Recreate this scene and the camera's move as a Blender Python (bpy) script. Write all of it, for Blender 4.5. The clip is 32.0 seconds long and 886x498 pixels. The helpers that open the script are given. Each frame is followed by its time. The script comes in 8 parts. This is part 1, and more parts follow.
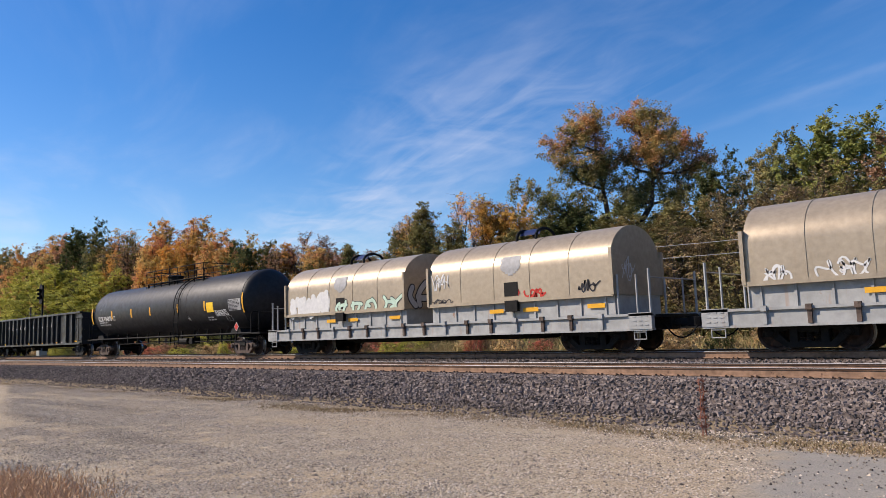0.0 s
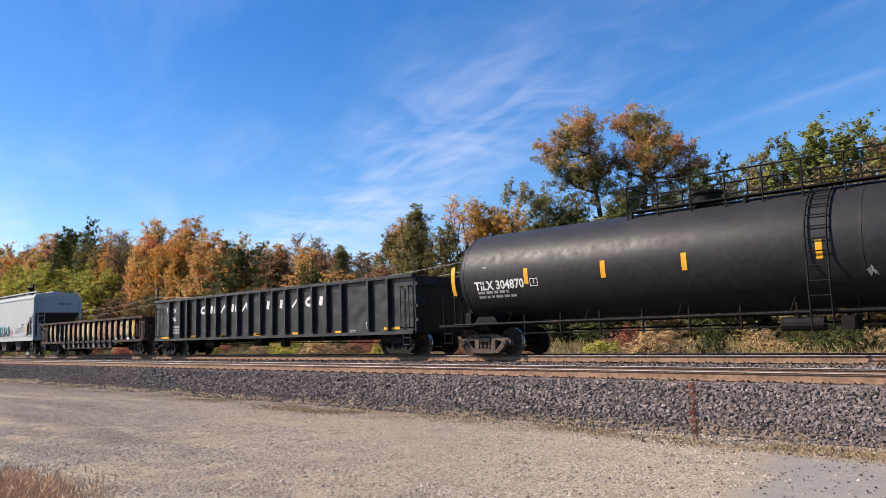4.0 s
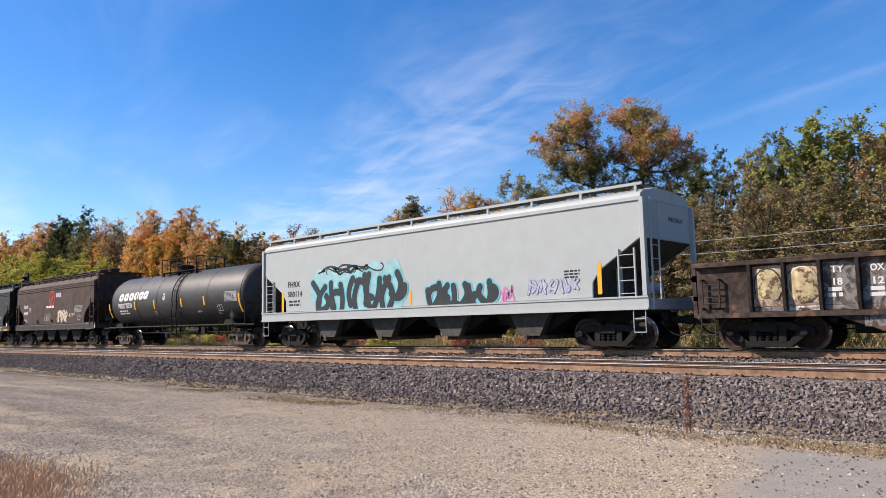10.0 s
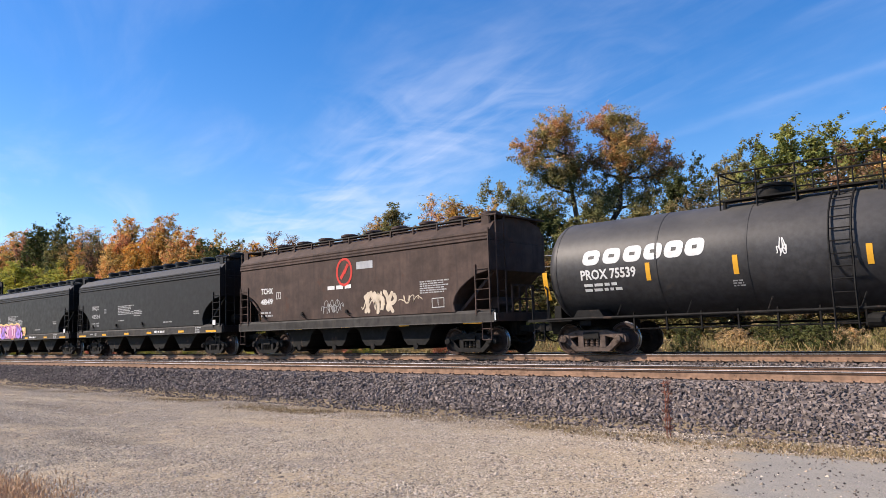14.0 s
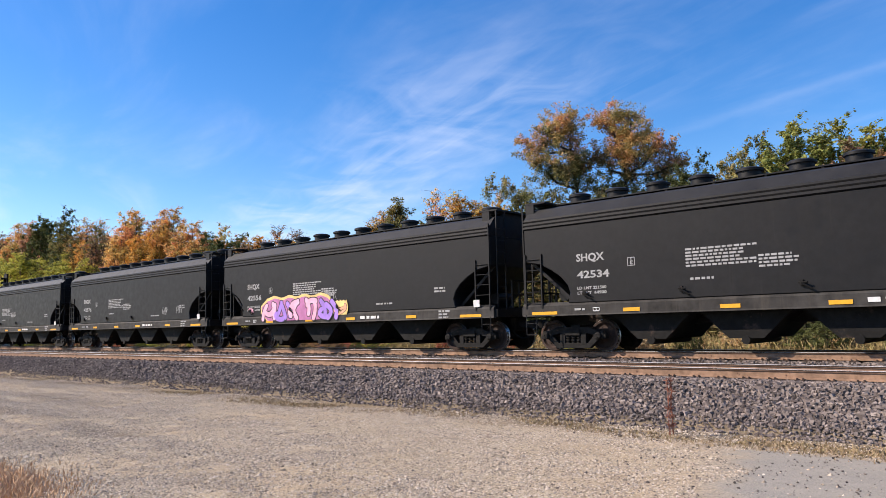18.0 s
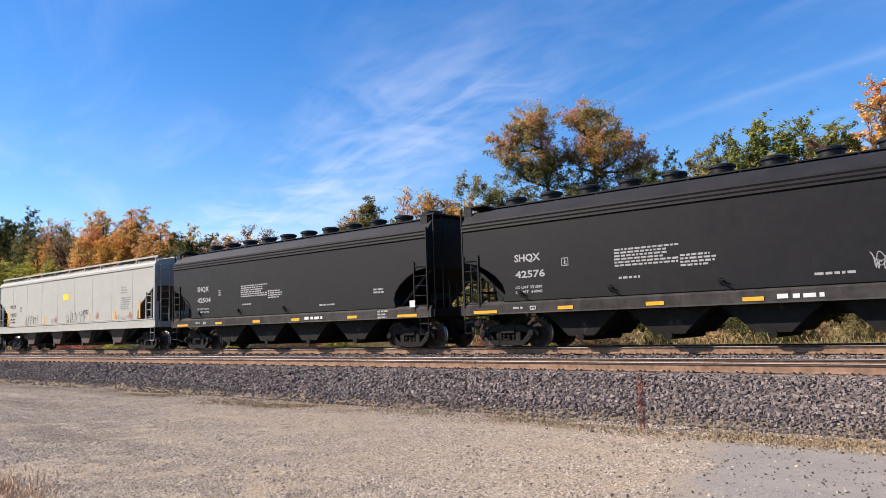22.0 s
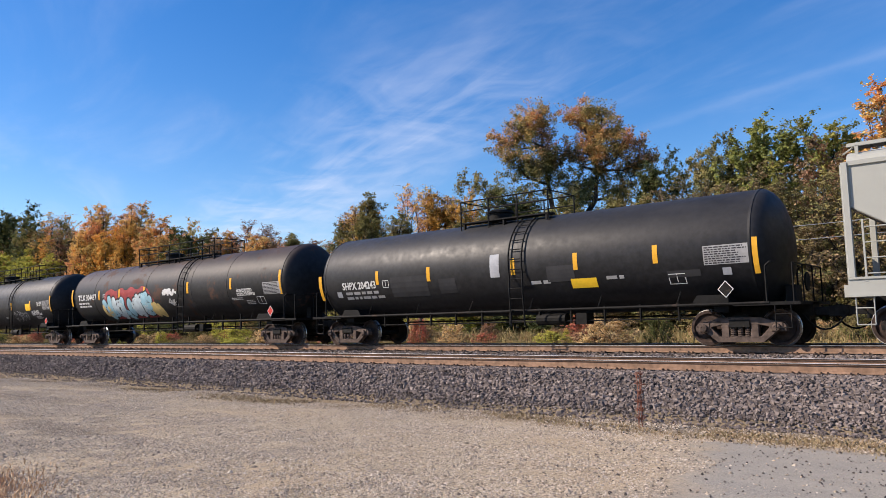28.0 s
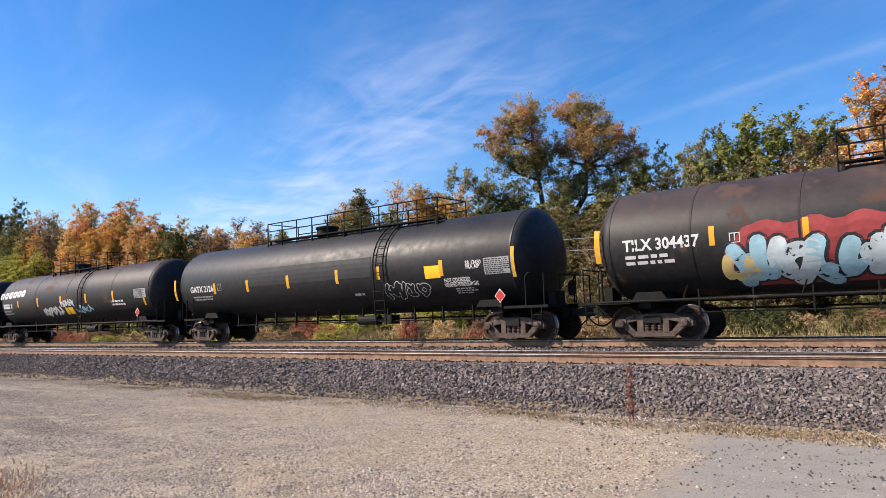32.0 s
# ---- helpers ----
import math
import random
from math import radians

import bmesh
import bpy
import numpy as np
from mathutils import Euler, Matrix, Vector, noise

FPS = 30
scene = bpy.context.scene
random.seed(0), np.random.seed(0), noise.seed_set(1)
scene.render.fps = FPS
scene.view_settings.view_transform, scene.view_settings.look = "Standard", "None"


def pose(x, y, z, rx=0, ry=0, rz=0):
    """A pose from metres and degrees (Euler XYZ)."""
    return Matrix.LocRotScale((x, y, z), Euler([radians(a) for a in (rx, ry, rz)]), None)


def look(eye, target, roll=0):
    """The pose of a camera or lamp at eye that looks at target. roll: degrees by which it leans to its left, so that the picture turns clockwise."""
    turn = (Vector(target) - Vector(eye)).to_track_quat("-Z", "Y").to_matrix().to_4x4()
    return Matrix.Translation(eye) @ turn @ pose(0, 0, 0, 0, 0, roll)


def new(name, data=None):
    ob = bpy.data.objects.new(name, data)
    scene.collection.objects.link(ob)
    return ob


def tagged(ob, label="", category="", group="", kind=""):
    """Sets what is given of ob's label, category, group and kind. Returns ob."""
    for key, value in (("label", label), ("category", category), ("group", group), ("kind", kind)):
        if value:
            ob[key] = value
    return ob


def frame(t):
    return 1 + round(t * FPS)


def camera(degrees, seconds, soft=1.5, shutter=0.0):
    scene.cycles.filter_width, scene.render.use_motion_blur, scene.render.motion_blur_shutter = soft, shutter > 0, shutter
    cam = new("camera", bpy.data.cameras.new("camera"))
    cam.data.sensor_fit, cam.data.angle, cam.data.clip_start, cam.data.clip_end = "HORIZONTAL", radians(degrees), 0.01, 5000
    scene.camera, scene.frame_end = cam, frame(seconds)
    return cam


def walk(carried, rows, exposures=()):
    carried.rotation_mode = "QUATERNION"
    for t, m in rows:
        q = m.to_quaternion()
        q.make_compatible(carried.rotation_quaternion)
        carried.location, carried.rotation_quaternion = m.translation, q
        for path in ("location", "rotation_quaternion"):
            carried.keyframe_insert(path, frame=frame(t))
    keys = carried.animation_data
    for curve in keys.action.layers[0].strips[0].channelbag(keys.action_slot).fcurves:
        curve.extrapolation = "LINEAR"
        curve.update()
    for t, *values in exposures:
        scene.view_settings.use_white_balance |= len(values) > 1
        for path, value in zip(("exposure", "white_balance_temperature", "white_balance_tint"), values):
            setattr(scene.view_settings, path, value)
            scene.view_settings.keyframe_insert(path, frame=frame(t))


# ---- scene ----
# The camera stands on the gravel lot and pans a little by hand; x runs along the tracks, y away from the lot.
EYE = (0.0, 0.0, 1.6)
cam = camera(62.57, 32.0, soft=0.5)
TURNS = ((0.0, 96.395, 2.112, 43.722), (0.5, 96.584, 2.257, 43.494), (1.0, 96.727, 2.367, 43.059), (1.5, 96.822, 2.416, 42.626),
         (2.0, 96.774, 2.461, 42.393), (2.5, 96.661, 2.367, 42.433), (3.0, 96.599, 2.13, 42.712), (3.5, 96.583, 1.857, 42.949),
         (5.5, 96.392, 1.357, 43.438), (6.0, 96.327, 1.226, 43.487), (6.5, 96.183, 1.133, 43.453), (7.0, 96.099, 1.11, 43.497),
         (7.5, 96.111, 1.287, 43.48), (8.0, 96.1, 1.433, 43.271), (8.5, 96.111, 1.5, 43.091), (9.0, 96.048, 1.51, 43.082),
         (9.5, 95.94, 1.338, 42.961), (10.0, 95.939, 1.229, 42.758), (10.5, 95.99, 1.291, 42.506), (11.0, 96.124, 1.339, 42.207),
         (11.5, 96.216, 1.373, 41.969), (12.0, 96.279, 1.488, 41.886), (12.5, 96.365, 1.622, 41.79), (13.0, 96.485, 1.718, 41.59),
         (13.5, 96.49, 1.703, 41.4), (14.0, 96.422, 1.711, 41.289), (14.5, 96.337, 1.629, 41.112), (16.5, 95.989, 1.456, 41.255),
         (17.0, 96.008, 1.384, 41.606), (17.5, 96.044, 1.283, 41.698), (18.0, 96.056, 1.209, 41.544), (18.5, 96.108, 1.21, 41.254),
         (19.0, 96.122, 1.316, 40.822), (19.5, 96.036, 1.472, 40.416), (20.0, 95.9, 1.558, 40.066), (20.5, 95.781, 1.618, 39.839),
         (21.0, 95.66, 1.646, 39.74), (21.5, 95.691, 1.78, 39.632), (22.0, 95.875, 1.881, 39.415), (22.5, 95.961, 1.963, 39.232),
         (23.0, 96.016, 2.008, 39.064), (23.5, 96.024, 2.132, 38.946), (24.0, 95.998, 2.254, 38.92), (24.5, 96.062, 2.134, 38.925),
         (25.0, 96.012, 1.856, 39.141), (25.5, 95.895, 1.701, 39.448), (27.5, 95.541, 1.343, 39.463), (28.0, 95.627, 1.444, 39.373),
         (28.5, 95.68, 1.46, 39.218), (29.0, 95.618, 1.485, 39.102), (29.5, 95.504, 1.508, 39.025), (30.0, 95.371, 1.549, 38.904),
         (30.5, 95.317, 1.652, 38.876), (31.0, 95.278, 1.737, 38.862), (31.5, 95.277, 1.846, 38.677), (32.0, 95.297, 1.825, 38.672))
walk(cam, [(t, pose(*EYE, rx, ry, rz)) for t, rx, ry, rz in TURNS], [(0.0, 0.36, 6500, 18), (1.2, 0.28, 6500, 18), (2.2, 0.34, 6500, 18), (3.0, 0.62, 6500, 18), (5.0, 0.64, 6500, 18), (11.0, 0.66, 6500, 18), (17.0, 0.74, 6500, 18), (24.0, 0.74, 6500, 18), (25.0, 0.64, 6500, 18), (27.5, 0.54, 6500, 18), (28.5, 0.54, 6500, 18), (30.0, 0.66, 6500, 18), (32.0, 0.7, 6500, 18)])

RT_NEAR, RT_FAR = 0.63, 0.78          # tops of rail, metres above the lot
Y_NEAR, Y_FAR = 15.86, 20.13          # track centre lines
HALF_GAUGE = 0.7525

# ---- sky and sun ----
SUN_WAY = Vector((-0.66, -0.55, 0.62)).normalized()
world = bpy.data.worlds.new("sky")
scene.world = world
world.use_nodes = True
nt = world.node_tree
nt.nodes.clear()


def wire(tree, a, b):
    tree.links.new(a, b)


def make_sky():
    out = nt.nodes.new("ShaderNodeOutputWorld")
    bg = nt.nodes.new("ShaderNodeBackground")
    bg.inputs["Strength"].default_value = 0.113
    sky = nt.nodes.new("ShaderNodeTexSky")
    sky.sky_type = "NISHITA"
    sky.sun_disc = False
    sky.sun_elevation = math.asin(SUN_WAY.z)
    sky.sun_rotation = math.atan2(SUN_WAY.x, SUN_WAY.y)
    sky.air_density, sky.dust_density, sky.ozone_density = 1.0, 0.3, 2.5
    tc = nt.nodes.new("ShaderNodeTexCoord")
    # thin cirrus on a high flat sheet: streaks of stretched noise, thickest in one long band
    sep = nt.nodes.new("ShaderNodeSeparateXYZ")
    wire(nt, tc.outputs["Generated"], sep.inputs[0])

    def calc(op, a, b=0.0):
        x = nt.nodes.new("ShaderNodeMath")
        x.operation = op
        for k, v in enumerate((a, b)):
            if isinstance(v, (int, float)):
                x.inputs[k].default_value = v
            else:
                wire(nt, v, x.inputs[k])
        return x.outputs[0]

    def ramp(v, lo, hi, a=0.0, c=1.0):
        r = nt.nodes.new("ShaderNodeMapRange")
        r.interpolation_type = "SMOOTHSTEP"
        for k, x in zip(("From Min", "From Max", "To Min", "To Max"), (lo, hi, a, c)):
            r.inputs[k].default_value = x
        wire(nt, v, r.inputs["Value"])
        return r.outputs["Result"]

    up = calc("ADD", calc("MAXIMUM", sep.outputs["Z"], 0.0), 0.06)
    px, py = calc("DIVIDE", sep.outputs["X"], up), calc("DIVIDE", sep.outputs["Y"], up)
    ang = math.radians(-20.3)
    along = calc("ADD", calc("MULTIPLY", px, math.cos(ang)), calc("MULTIPLY", py, math.sin(ang)))
    across = calc("SUBTRACT", calc("MULTIPLY", py, math.cos(ang)), calc("MULTIPLY", px, math.sin(ang)))

    def streaks(sa, sc, detail, dist, off=0.0, rough=0.58):
        cb = nt.nodes.new("ShaderNodeCombineXYZ")
        wire(nt, calc("ADD", calc("MULTIPLY", along, sa), off), cb.inputs[0])
        wire(nt, calc("MULTIPLY", across, sc), cb.inputs[1])
        n = nt.nodes.new("ShaderNodeTexNoise")
        n.inputs["Scale"].default_value, n.inputs["Detail"].default_value = 1.0, detail
        n.inputs["Roughness"].default_value, n.inputs["Distortion"].default_value = rough, dist
        wire(nt, cb.outputs[0], n.inputs["Vector"])
        return n.outputs["Fac"]

    # a mottled band across the middle of the sky, a thin veil elsewhere, and one straight wisp
    shift = calc("MULTIPLY", calc("SUBTRACT", streaks(1.2, 1.6, 3, 0.2, 3.0), 0.5), 0.9)
    band = ramp(calc("ABSOLUTE", calc("SUBTRACT", calc("ADD", across, shift), 1.42)), 0.75, 0.0)
    band = calc("MULTIPLY", band, ramp(along, -1.5, -2.3, 0.25, 1.0))
    mottle = calc("ADD", calc("MULTIPLY", ramp(streaks(2.6, 3.0, 6, 1.0, 1.0, 0.5), 0.34, 0.74), 0.62), calc("MULTIPLY", ramp(streaks(0.9, 6.5, 6, 0.5, 5.0), 0.4, 0.72), 0.38))
    veil = calc("MULTIPLY", ramp(streaks(0.55, 1.5, 7, 0.7, 9.0), 0.44, 0.75), ramp(streaks(1.6, 2.6, 7, 0.8, 2.0), 0.3, 0.7, 0.35, 1.0))
    low = ramp(sep.outputs["Z"], 0.34, 0.1, 0.15, 0.36)
    a2 = calc("ADD", calc("MULTIPLY", py, 0.966), calc("MULTIPLY", px, 0.259))
    jig = calc("MULTIPLY", calc("SUBTRACT", streaks(2.5, 2.5, 4, 0.3, 7.0), 0.5), 0.16)
    wisp = ramp(calc("ABSOLUTE", calc("SUBTRACT", calc("ADD", a2, jig), 2.515)), 0.075, 0.0)
    wisp = calc("MULTIPLY", calc("MULTIPLY", wisp, ramp(px, -1.45, -1.15)), ramp(px, 0.6, -0.4))
    mul = nt.nodes.new("ShaderNodeMath")
    mul.operation = "ADD"
    wire(nt, calc("ADD", calc("MULTIPLY", mottle, calc("MULTIPLY", band, 0.5)), calc("MULTIPLY", wisp, 0.065)), mul.inputs[0])
    wire(nt, calc("MULTIPLY", veil, low), mul.inputs[1])
    mix = nt.nodes.new("ShaderNodeMixRGB")
    mix.inputs["Color2"].default_value = (5.6, 6.0, 6.6, 1)
    cl = nt.nodes.new("ShaderNodeMath")
    cl.operation = "MULTIPLY"
    cl.inputs[1].default_value = 0.75
    wire(nt, mul.outputs[0], cl.inputs[0])
    wire(nt, cl.outputs[0], mix.inputs["Fac"])
    hs = nt.nodes.new("ShaderNodeHueSaturation")
    hs.inputs["Saturation"].default_value = 1.4
    hs.inputs["Hue"].default_value = 0.506
    wire(nt, sky.outputs["Color"], hs.inputs["Color"])
    wire(nt, hs.outputs["Color"], mix.inputs["Color1"])
    wire(nt, mix.outputs["Color"], bg.inputs["Color"])
    wire(nt, bg.outputs[0], out.inputs[0])


make_sky()
sun_data = bpy.data.lights.new("sun", "SUN")
sun_data.energy, sun_data.angle, sun_data.color = 5.0, radians(0.55), (1.0, 0.9, 0.73)
sun = new("sun", sun_data)
sun.matrix_basis = look(SUN_WAY * 60, (0, 0, 0))


# ---- materials ----
def material(name, base, rough=0.6, metal=0.0, vary=0.25, grain=6.0, spots=None, spot_at=0.62, spot_scale=1.2, bump=0.15,
             bump_scale=40.0, streak=None, streak_at=0.58, island=None, obj_random=0.0, spec=0.16, deep=0.02, dust=None):
    """Painted, rusty or mineral surface: base colour varied at two scales, optional spots and vertical streaks, fine relief."""
    m = bpy.data.materials.new(name)
    m.use_nodes = True
    t = m.node_tree
    b = t.nodes["Principled BSDF"]
    b.inputs["Roughness"].default_value, b.inputs["Metallic"].default_value = rough, metal
    b.inputs["Specular IOR Level"].default_value = spec
    tc = t.nodes.new("ShaderNodeTexCoord")
    pos = tc.outputs["Object"]

    def tex(scale, detail=6, rough_=0.6, vec=None):
        n = t.nodes.new("ShaderNodeTexNoise")
        n.inputs["Scale"].default_value, n.inputs["Detail"].default_value, n.inputs["Roughness"].default_value = scale, detail, rough_
        wire(t, vec or pos, n.inputs["Vector"])
        return n.outputs["Fac"]

    def ramp(v, lo, hi, a=0.0, c=1.0):
        r = t.nodes.new("ShaderNodeMapRange")
        for k, x in zip(("From Min", "From Max", "To Min", "To Max"), (lo, hi, a, c)):
            r.inputs[k].default_value = x
        wire(t, v, r.inputs["Value"])
        return r.outputs["Result"]

    def mix(fac, a, c, mode="MIX"):
        x = t.nodes.new("ShaderNodeMixRGB")
        x.blend_type = mode
        for sock, v in (("Fac", fac), ("Color1", a), ("Color2", c)):
            if isinstance(v, (int, float)):
                x.inputs[sock].default_value = v
            elif isinstance(v, tuple):
                x.inputs[sock].default_value = (*v, 1)
            else:
                wire(t, v, x.inputs[sock])
        return x.outputs["Color"]

    dark = tuple(c * (1 - vary) for c in base)
    light = tuple(min(1, c * (1 + vary)) for c in base)
    col = mix(ramp(tex(grain), 0.35, 0.65), dark, light)
    big = ramp(tex(grain * 0.13, 3), 0.3, 0.7, 1 - vary * 0.7, 1 + vary * 0.5)
    cc = t.nodes.new("ShaderNodeCombineColor")
    for s in ("Red", "Green", "Blue"):
        wire(t, big, cc.inputs[s])
    col = mix(1.0, col, cc.outputs["Color"], "MULTIPLY")
    if island:
        g = t.nodes.new("ShaderNodeNewGeometry")
        cr = t.nodes.new("ShaderNodeValToRGB")
        cr.color_ramp.elements.remove(cr.color_ramp.elements[0])
        for k, c in enumerate(island):
            e = cr.color_ramp.elements[0] if k == 0 else cr.color_ramp.elements.new(k / (len(island) - 1))
            e.position, e.color = k / (len(island) - 1), (*c, 1)
        wire(t, g.outputs["Random Per Island"], cr.inputs["Fac"])
        col = mix(0.8, col, cr.outputs["Color"])
    if obj_random:
        oi = t.nodes.new("ShaderNodeObjectInfo")
        v = ramp(oi.outputs["Random"], 0, 1, 1 - obj_random, 1 + obj_random)
        c2 = t.nodes.new("ShaderNodeCombineColor")
        for s in ("Red", "Green", "Blue"):
            wire(t, v, c2.inputs[s])
        col = mix(1.0, col, c2.outputs["Color"], "MULTIPLY")
    if streak:
        mp = t.nodes.new("ShaderNodeMapping")
        mp.inputs["Scale"].default_value = (3.2, 3.2, 0.22)
        wire(t, pos, mp.inputs["Vector"])
        col = mix(ramp(tex(1.6, 7, 0.7, mp.outputs["Vector"]), streak_at, streak_at + 0.2, 0, 0.75), col, streak)
    if spots:
        f = ramp(tex(spot_scale, 9, 0.68), spot_at, spot_at + 0.06)
        col = mix(f, col, spots)
        if metal > 0.2:
            wire(t, ramp(f, 0, 1, metal, 0), b.inputs["Metallic"])
        wire(t, ramp(f, 0, 1, rough, 0.85), b.inputs["Roughness"])
    else:
        wire(t, ramp(tex(grain * 0.6), 0.3, 0.7, max(0.05, rough - 0.08), min(1, rough + 0.08)), b.inputs["Roughness"])
    if dust:
        # dust settled on what faces up
        g = t.nodes.new("ShaderNodeNewGeometry")
        sp = t.nodes.new("ShaderNodeSeparateXYZ")
        wire(t, g.outputs["Normal"], sp.inputs[0])
        mm = t.nodes.new("ShaderNodeMath")
        mm.operation = "MULTIPLY"
        wire(t, ramp(sp.outputs["Z"], 0.1, 0.85, 0.0, 0.9), mm.inputs[0])
        wire(t, ramp(tex(0.7, 6, 0.65), 0.3, 0.66, 0.25, 1.0), mm.inputs[1])
        col = mix(mm.outputs[0], col, dust)
    wire(t, col, b.inputs["Base Color"])
    if bump:
        bp = t.nodes.new("ShaderNodeBump")
        bp.inputs["Strength"].default_value, bp.inputs["Distance"].default_value = bump, deep
        wire(t, tex(bump_scale, 1 if deep > 0.05 else 4), bp.inputs["Height"])
        wire(t, bp.outputs["Normal"], b.inputs["Normal"])
    return m


BLACK = material("black_car_paint", (0.015, 0.015, 0.0163), 0.5, dust=(0.034, 0.034, 0.035), spec=0.25, vary=0.3, streak=(0.02, 0.019, 0.018), streak_at=0.62, bump=0.08, bump_scale=5)
BLACK_DUST = material("dusty_black_paint", (0.026, 0.026, 0.028), 0.52, dust=(0.075, 0.071, 0.066), spec=0.3, vary=0.3, streak=(0.03, 0.026, 0.022), streak_at=0.55, spots=(0.04, 0.034, 0.03), spot_at=0.62, bump=0.08, bump_scale=5)
TANK_RUST = material("rusted_black_tank_paint", (0.015, 0.015, 0.0158), 0.55, dust=(0.07, 0.05, 0.045), spec=0.25, vary=0.3, streak=(0.05, 0.04, 0.035), spots=(0.075, 0.04, 0.028), spot_at=0.56, spot_scale=0.8, bump=0.1, bump_scale=6)
BLACK_DENT = material("dented_black_paint", (0.019, 0.019, 0.0205), 0.42, spec=0.4, vary=0.2, streak=(0.03, 0.028, 0.026), streak_at=0.6, bump=0.9, bump_scale=1.3, deep=0.1)
CHARCOAL = material("charcoal_hopper_paint", (0.0085, 0.0085, 0.0092), 0.52, dust=(0.03, 0.03, 0.031), spec=0.2, vary=0.18, streak=(0.022, 0.021, 0.02), streak_at=0.6, bump=0.06, bump_scale=4)
SILL_DUST = material("dusty_sill_paint", (0.034, 0.032, 0.03), 0.7, vary=0.35, grain=3, streak=(0.06, 0.052, 0.044), streak_at=0.5, bump=0.1)
BROWN = material("weathered_brown_paint", (0.058, 0.038, 0.031), 0.65, grain=2.2, vary=0.3, streak=(0.03, 0.022, 0.02), streak_at=0.5, spots=(0.07, 0.04, 0.03), spot_at=0.6, bump=0.1)
GREY = material("light_grey_paint", (0.335, 0.365, 0.365), 0.5, vary=0.03, grain=2.0, streak=(0.31, 0.31, 0.305), streak_at=0.6, bump=0.05, bump_scale=4)
CREAM = material("cream_grey_paint", (0.335, 0.338, 0.305), 0.5, vary=0.03, grain=2.0, streak=(0.32, 0.31, 0.27), streak_at=0.6, bump=0.05, bump_scale=4)
TAN_METAL = material("tan_metal_hood", (0.345, 0.285, 0.21), 0.4, 0.35, vary=0.1, streak=(0.29, 0.22, 0.155), streak_at=0.6, spots=(0.24, 0.16, 0.11), spot_at=0.68, bump=0.2, bump_scale=1.6)
WHITE_RUST = material("white_paint_with_rust", (0.3, 0.305, 0.3), 0.55, vary=0.14, grain=3, streak=(0.3, 0.17, 0.1), streak_at=0.57, spots=(0.25, 0.14, 0.09), spot_at=0.68, spot_scale=2, bump=0.08)
GON_RUST = material("rusty_gondola_steel", (0.05, 0.036, 0.03), 0.8, vary=0.45, streak=(0.03, 0.022, 0.02), spots=(0.13, 0.075, 0.05), spot_at=0.57, bump=0.3, bump_scale=8)
FRAME = material("grimy_underframe_steel", (0.008, 0.0077, 0.0074), 0.7, vary=0.35, spots=(0.05, 0.035, 0.028), spot_at=0.6, bump=0.2)
TRUCK = material("dusty_brown_cast_steel", (0.1, 0.073, 0.06), 0.8, vary=0.35, spots=(0.035, 0.028, 0.024), spot_at=0.58, spot_scale=4, bump=0.3)
TRUCK_DARK = material("dark_cast_steel", (0.013, 0.0122, 0.0115), 0.75, vary=0.35, spots=(0.06, 0.04, 0.03), spot_at=0.6, spot_scale=4, bump=0.3)
WHEEL = material("brown_wheel_steel", (0.045, 0.03, 0.025), 0.75, 0.0, vary=0.35, spots=(0.11, 0.06, 0.04), spot_at=0.58, spot_scale=3, bump=0.15)
TREAD = material("polished_wheel_tread", (0.4, 0.39, 0.38), 0.3, 0.9, vary=0.1, bump=0.02)
RAIL = material("brown_rail_steel", (0.24, 0.15, 0.1), 0.8, vary=0.25, spots=(0.09, 0.05, 0.035), spot_at=0.6, spot_scale=5, bump=0.25)
RAIL_DARK = material("dark_rail_head_side", (0.045, 0.03, 0.024), 0.6, vary=0.25, bump=0.2)
RAIL_TOP = material("polished_rail_top", (0.62, 0.61, 0.6), 0.42, 0.4, vary=0.08, bump=0.02)
NAVY = material("dark_blue_paint", (0.02, 0.03, 0.085), 0.4, vary=0.2, bump=0.05)
TIE = material("weathered_timber_tie", (0.075, 0.058, 0.046), 0.9, vary=0.4, grain=14, bump=0.5, obj_random=0.25)
YELLOW = material("yellow_reflector", (0.64, 0.33, 0.03), 0.45, vary=0.06, bump=0)
WHITE = material("white_lettering", (0.56, 0.56, 0.55), 0.55, vary=0.08, bump=0)
DIM = material("dusty_white_lettering", (0.3, 0.3, 0.3), 0.6, vary=0.12, bump=0)
INK = material("black_lettering", (0.03, 0.03, 0.035), 0.6, vary=0.1, bump=0)
RED = material("red_paint", (0.45, 0.04, 0.03), 0.55, vary=0.12, bump=0)
SAFETY = material("yellow_placard", (0.8, 0.5, 0.03), 0.5, vary=0.08, bump=0)


def paint(name, rgb):
    return material(name, rgb, 0.6, vary=0.14, grain=3, bump=0)


# ---- mesh helpers ----
def box(bm, x0, x1, y0, y1, z0, z1):
    v = [bm.verts.new(p) for p in ((x0, y0, z0), (x1, y0, z0), (x1, y1, z0), (x0, y1, z0), (x0, y0, z1), (x1, y0, z1), (x1, y1, z1), (x0, y1, z1))]
    for f in ((3, 2, 1, 0), (4, 5, 6, 7), (0, 1, 5, 4), (1, 2, 6, 5), (2, 3, 7, 6), (3, 0, 4, 7)):
        bm.faces.new([v[i] for i in f])
    return bm


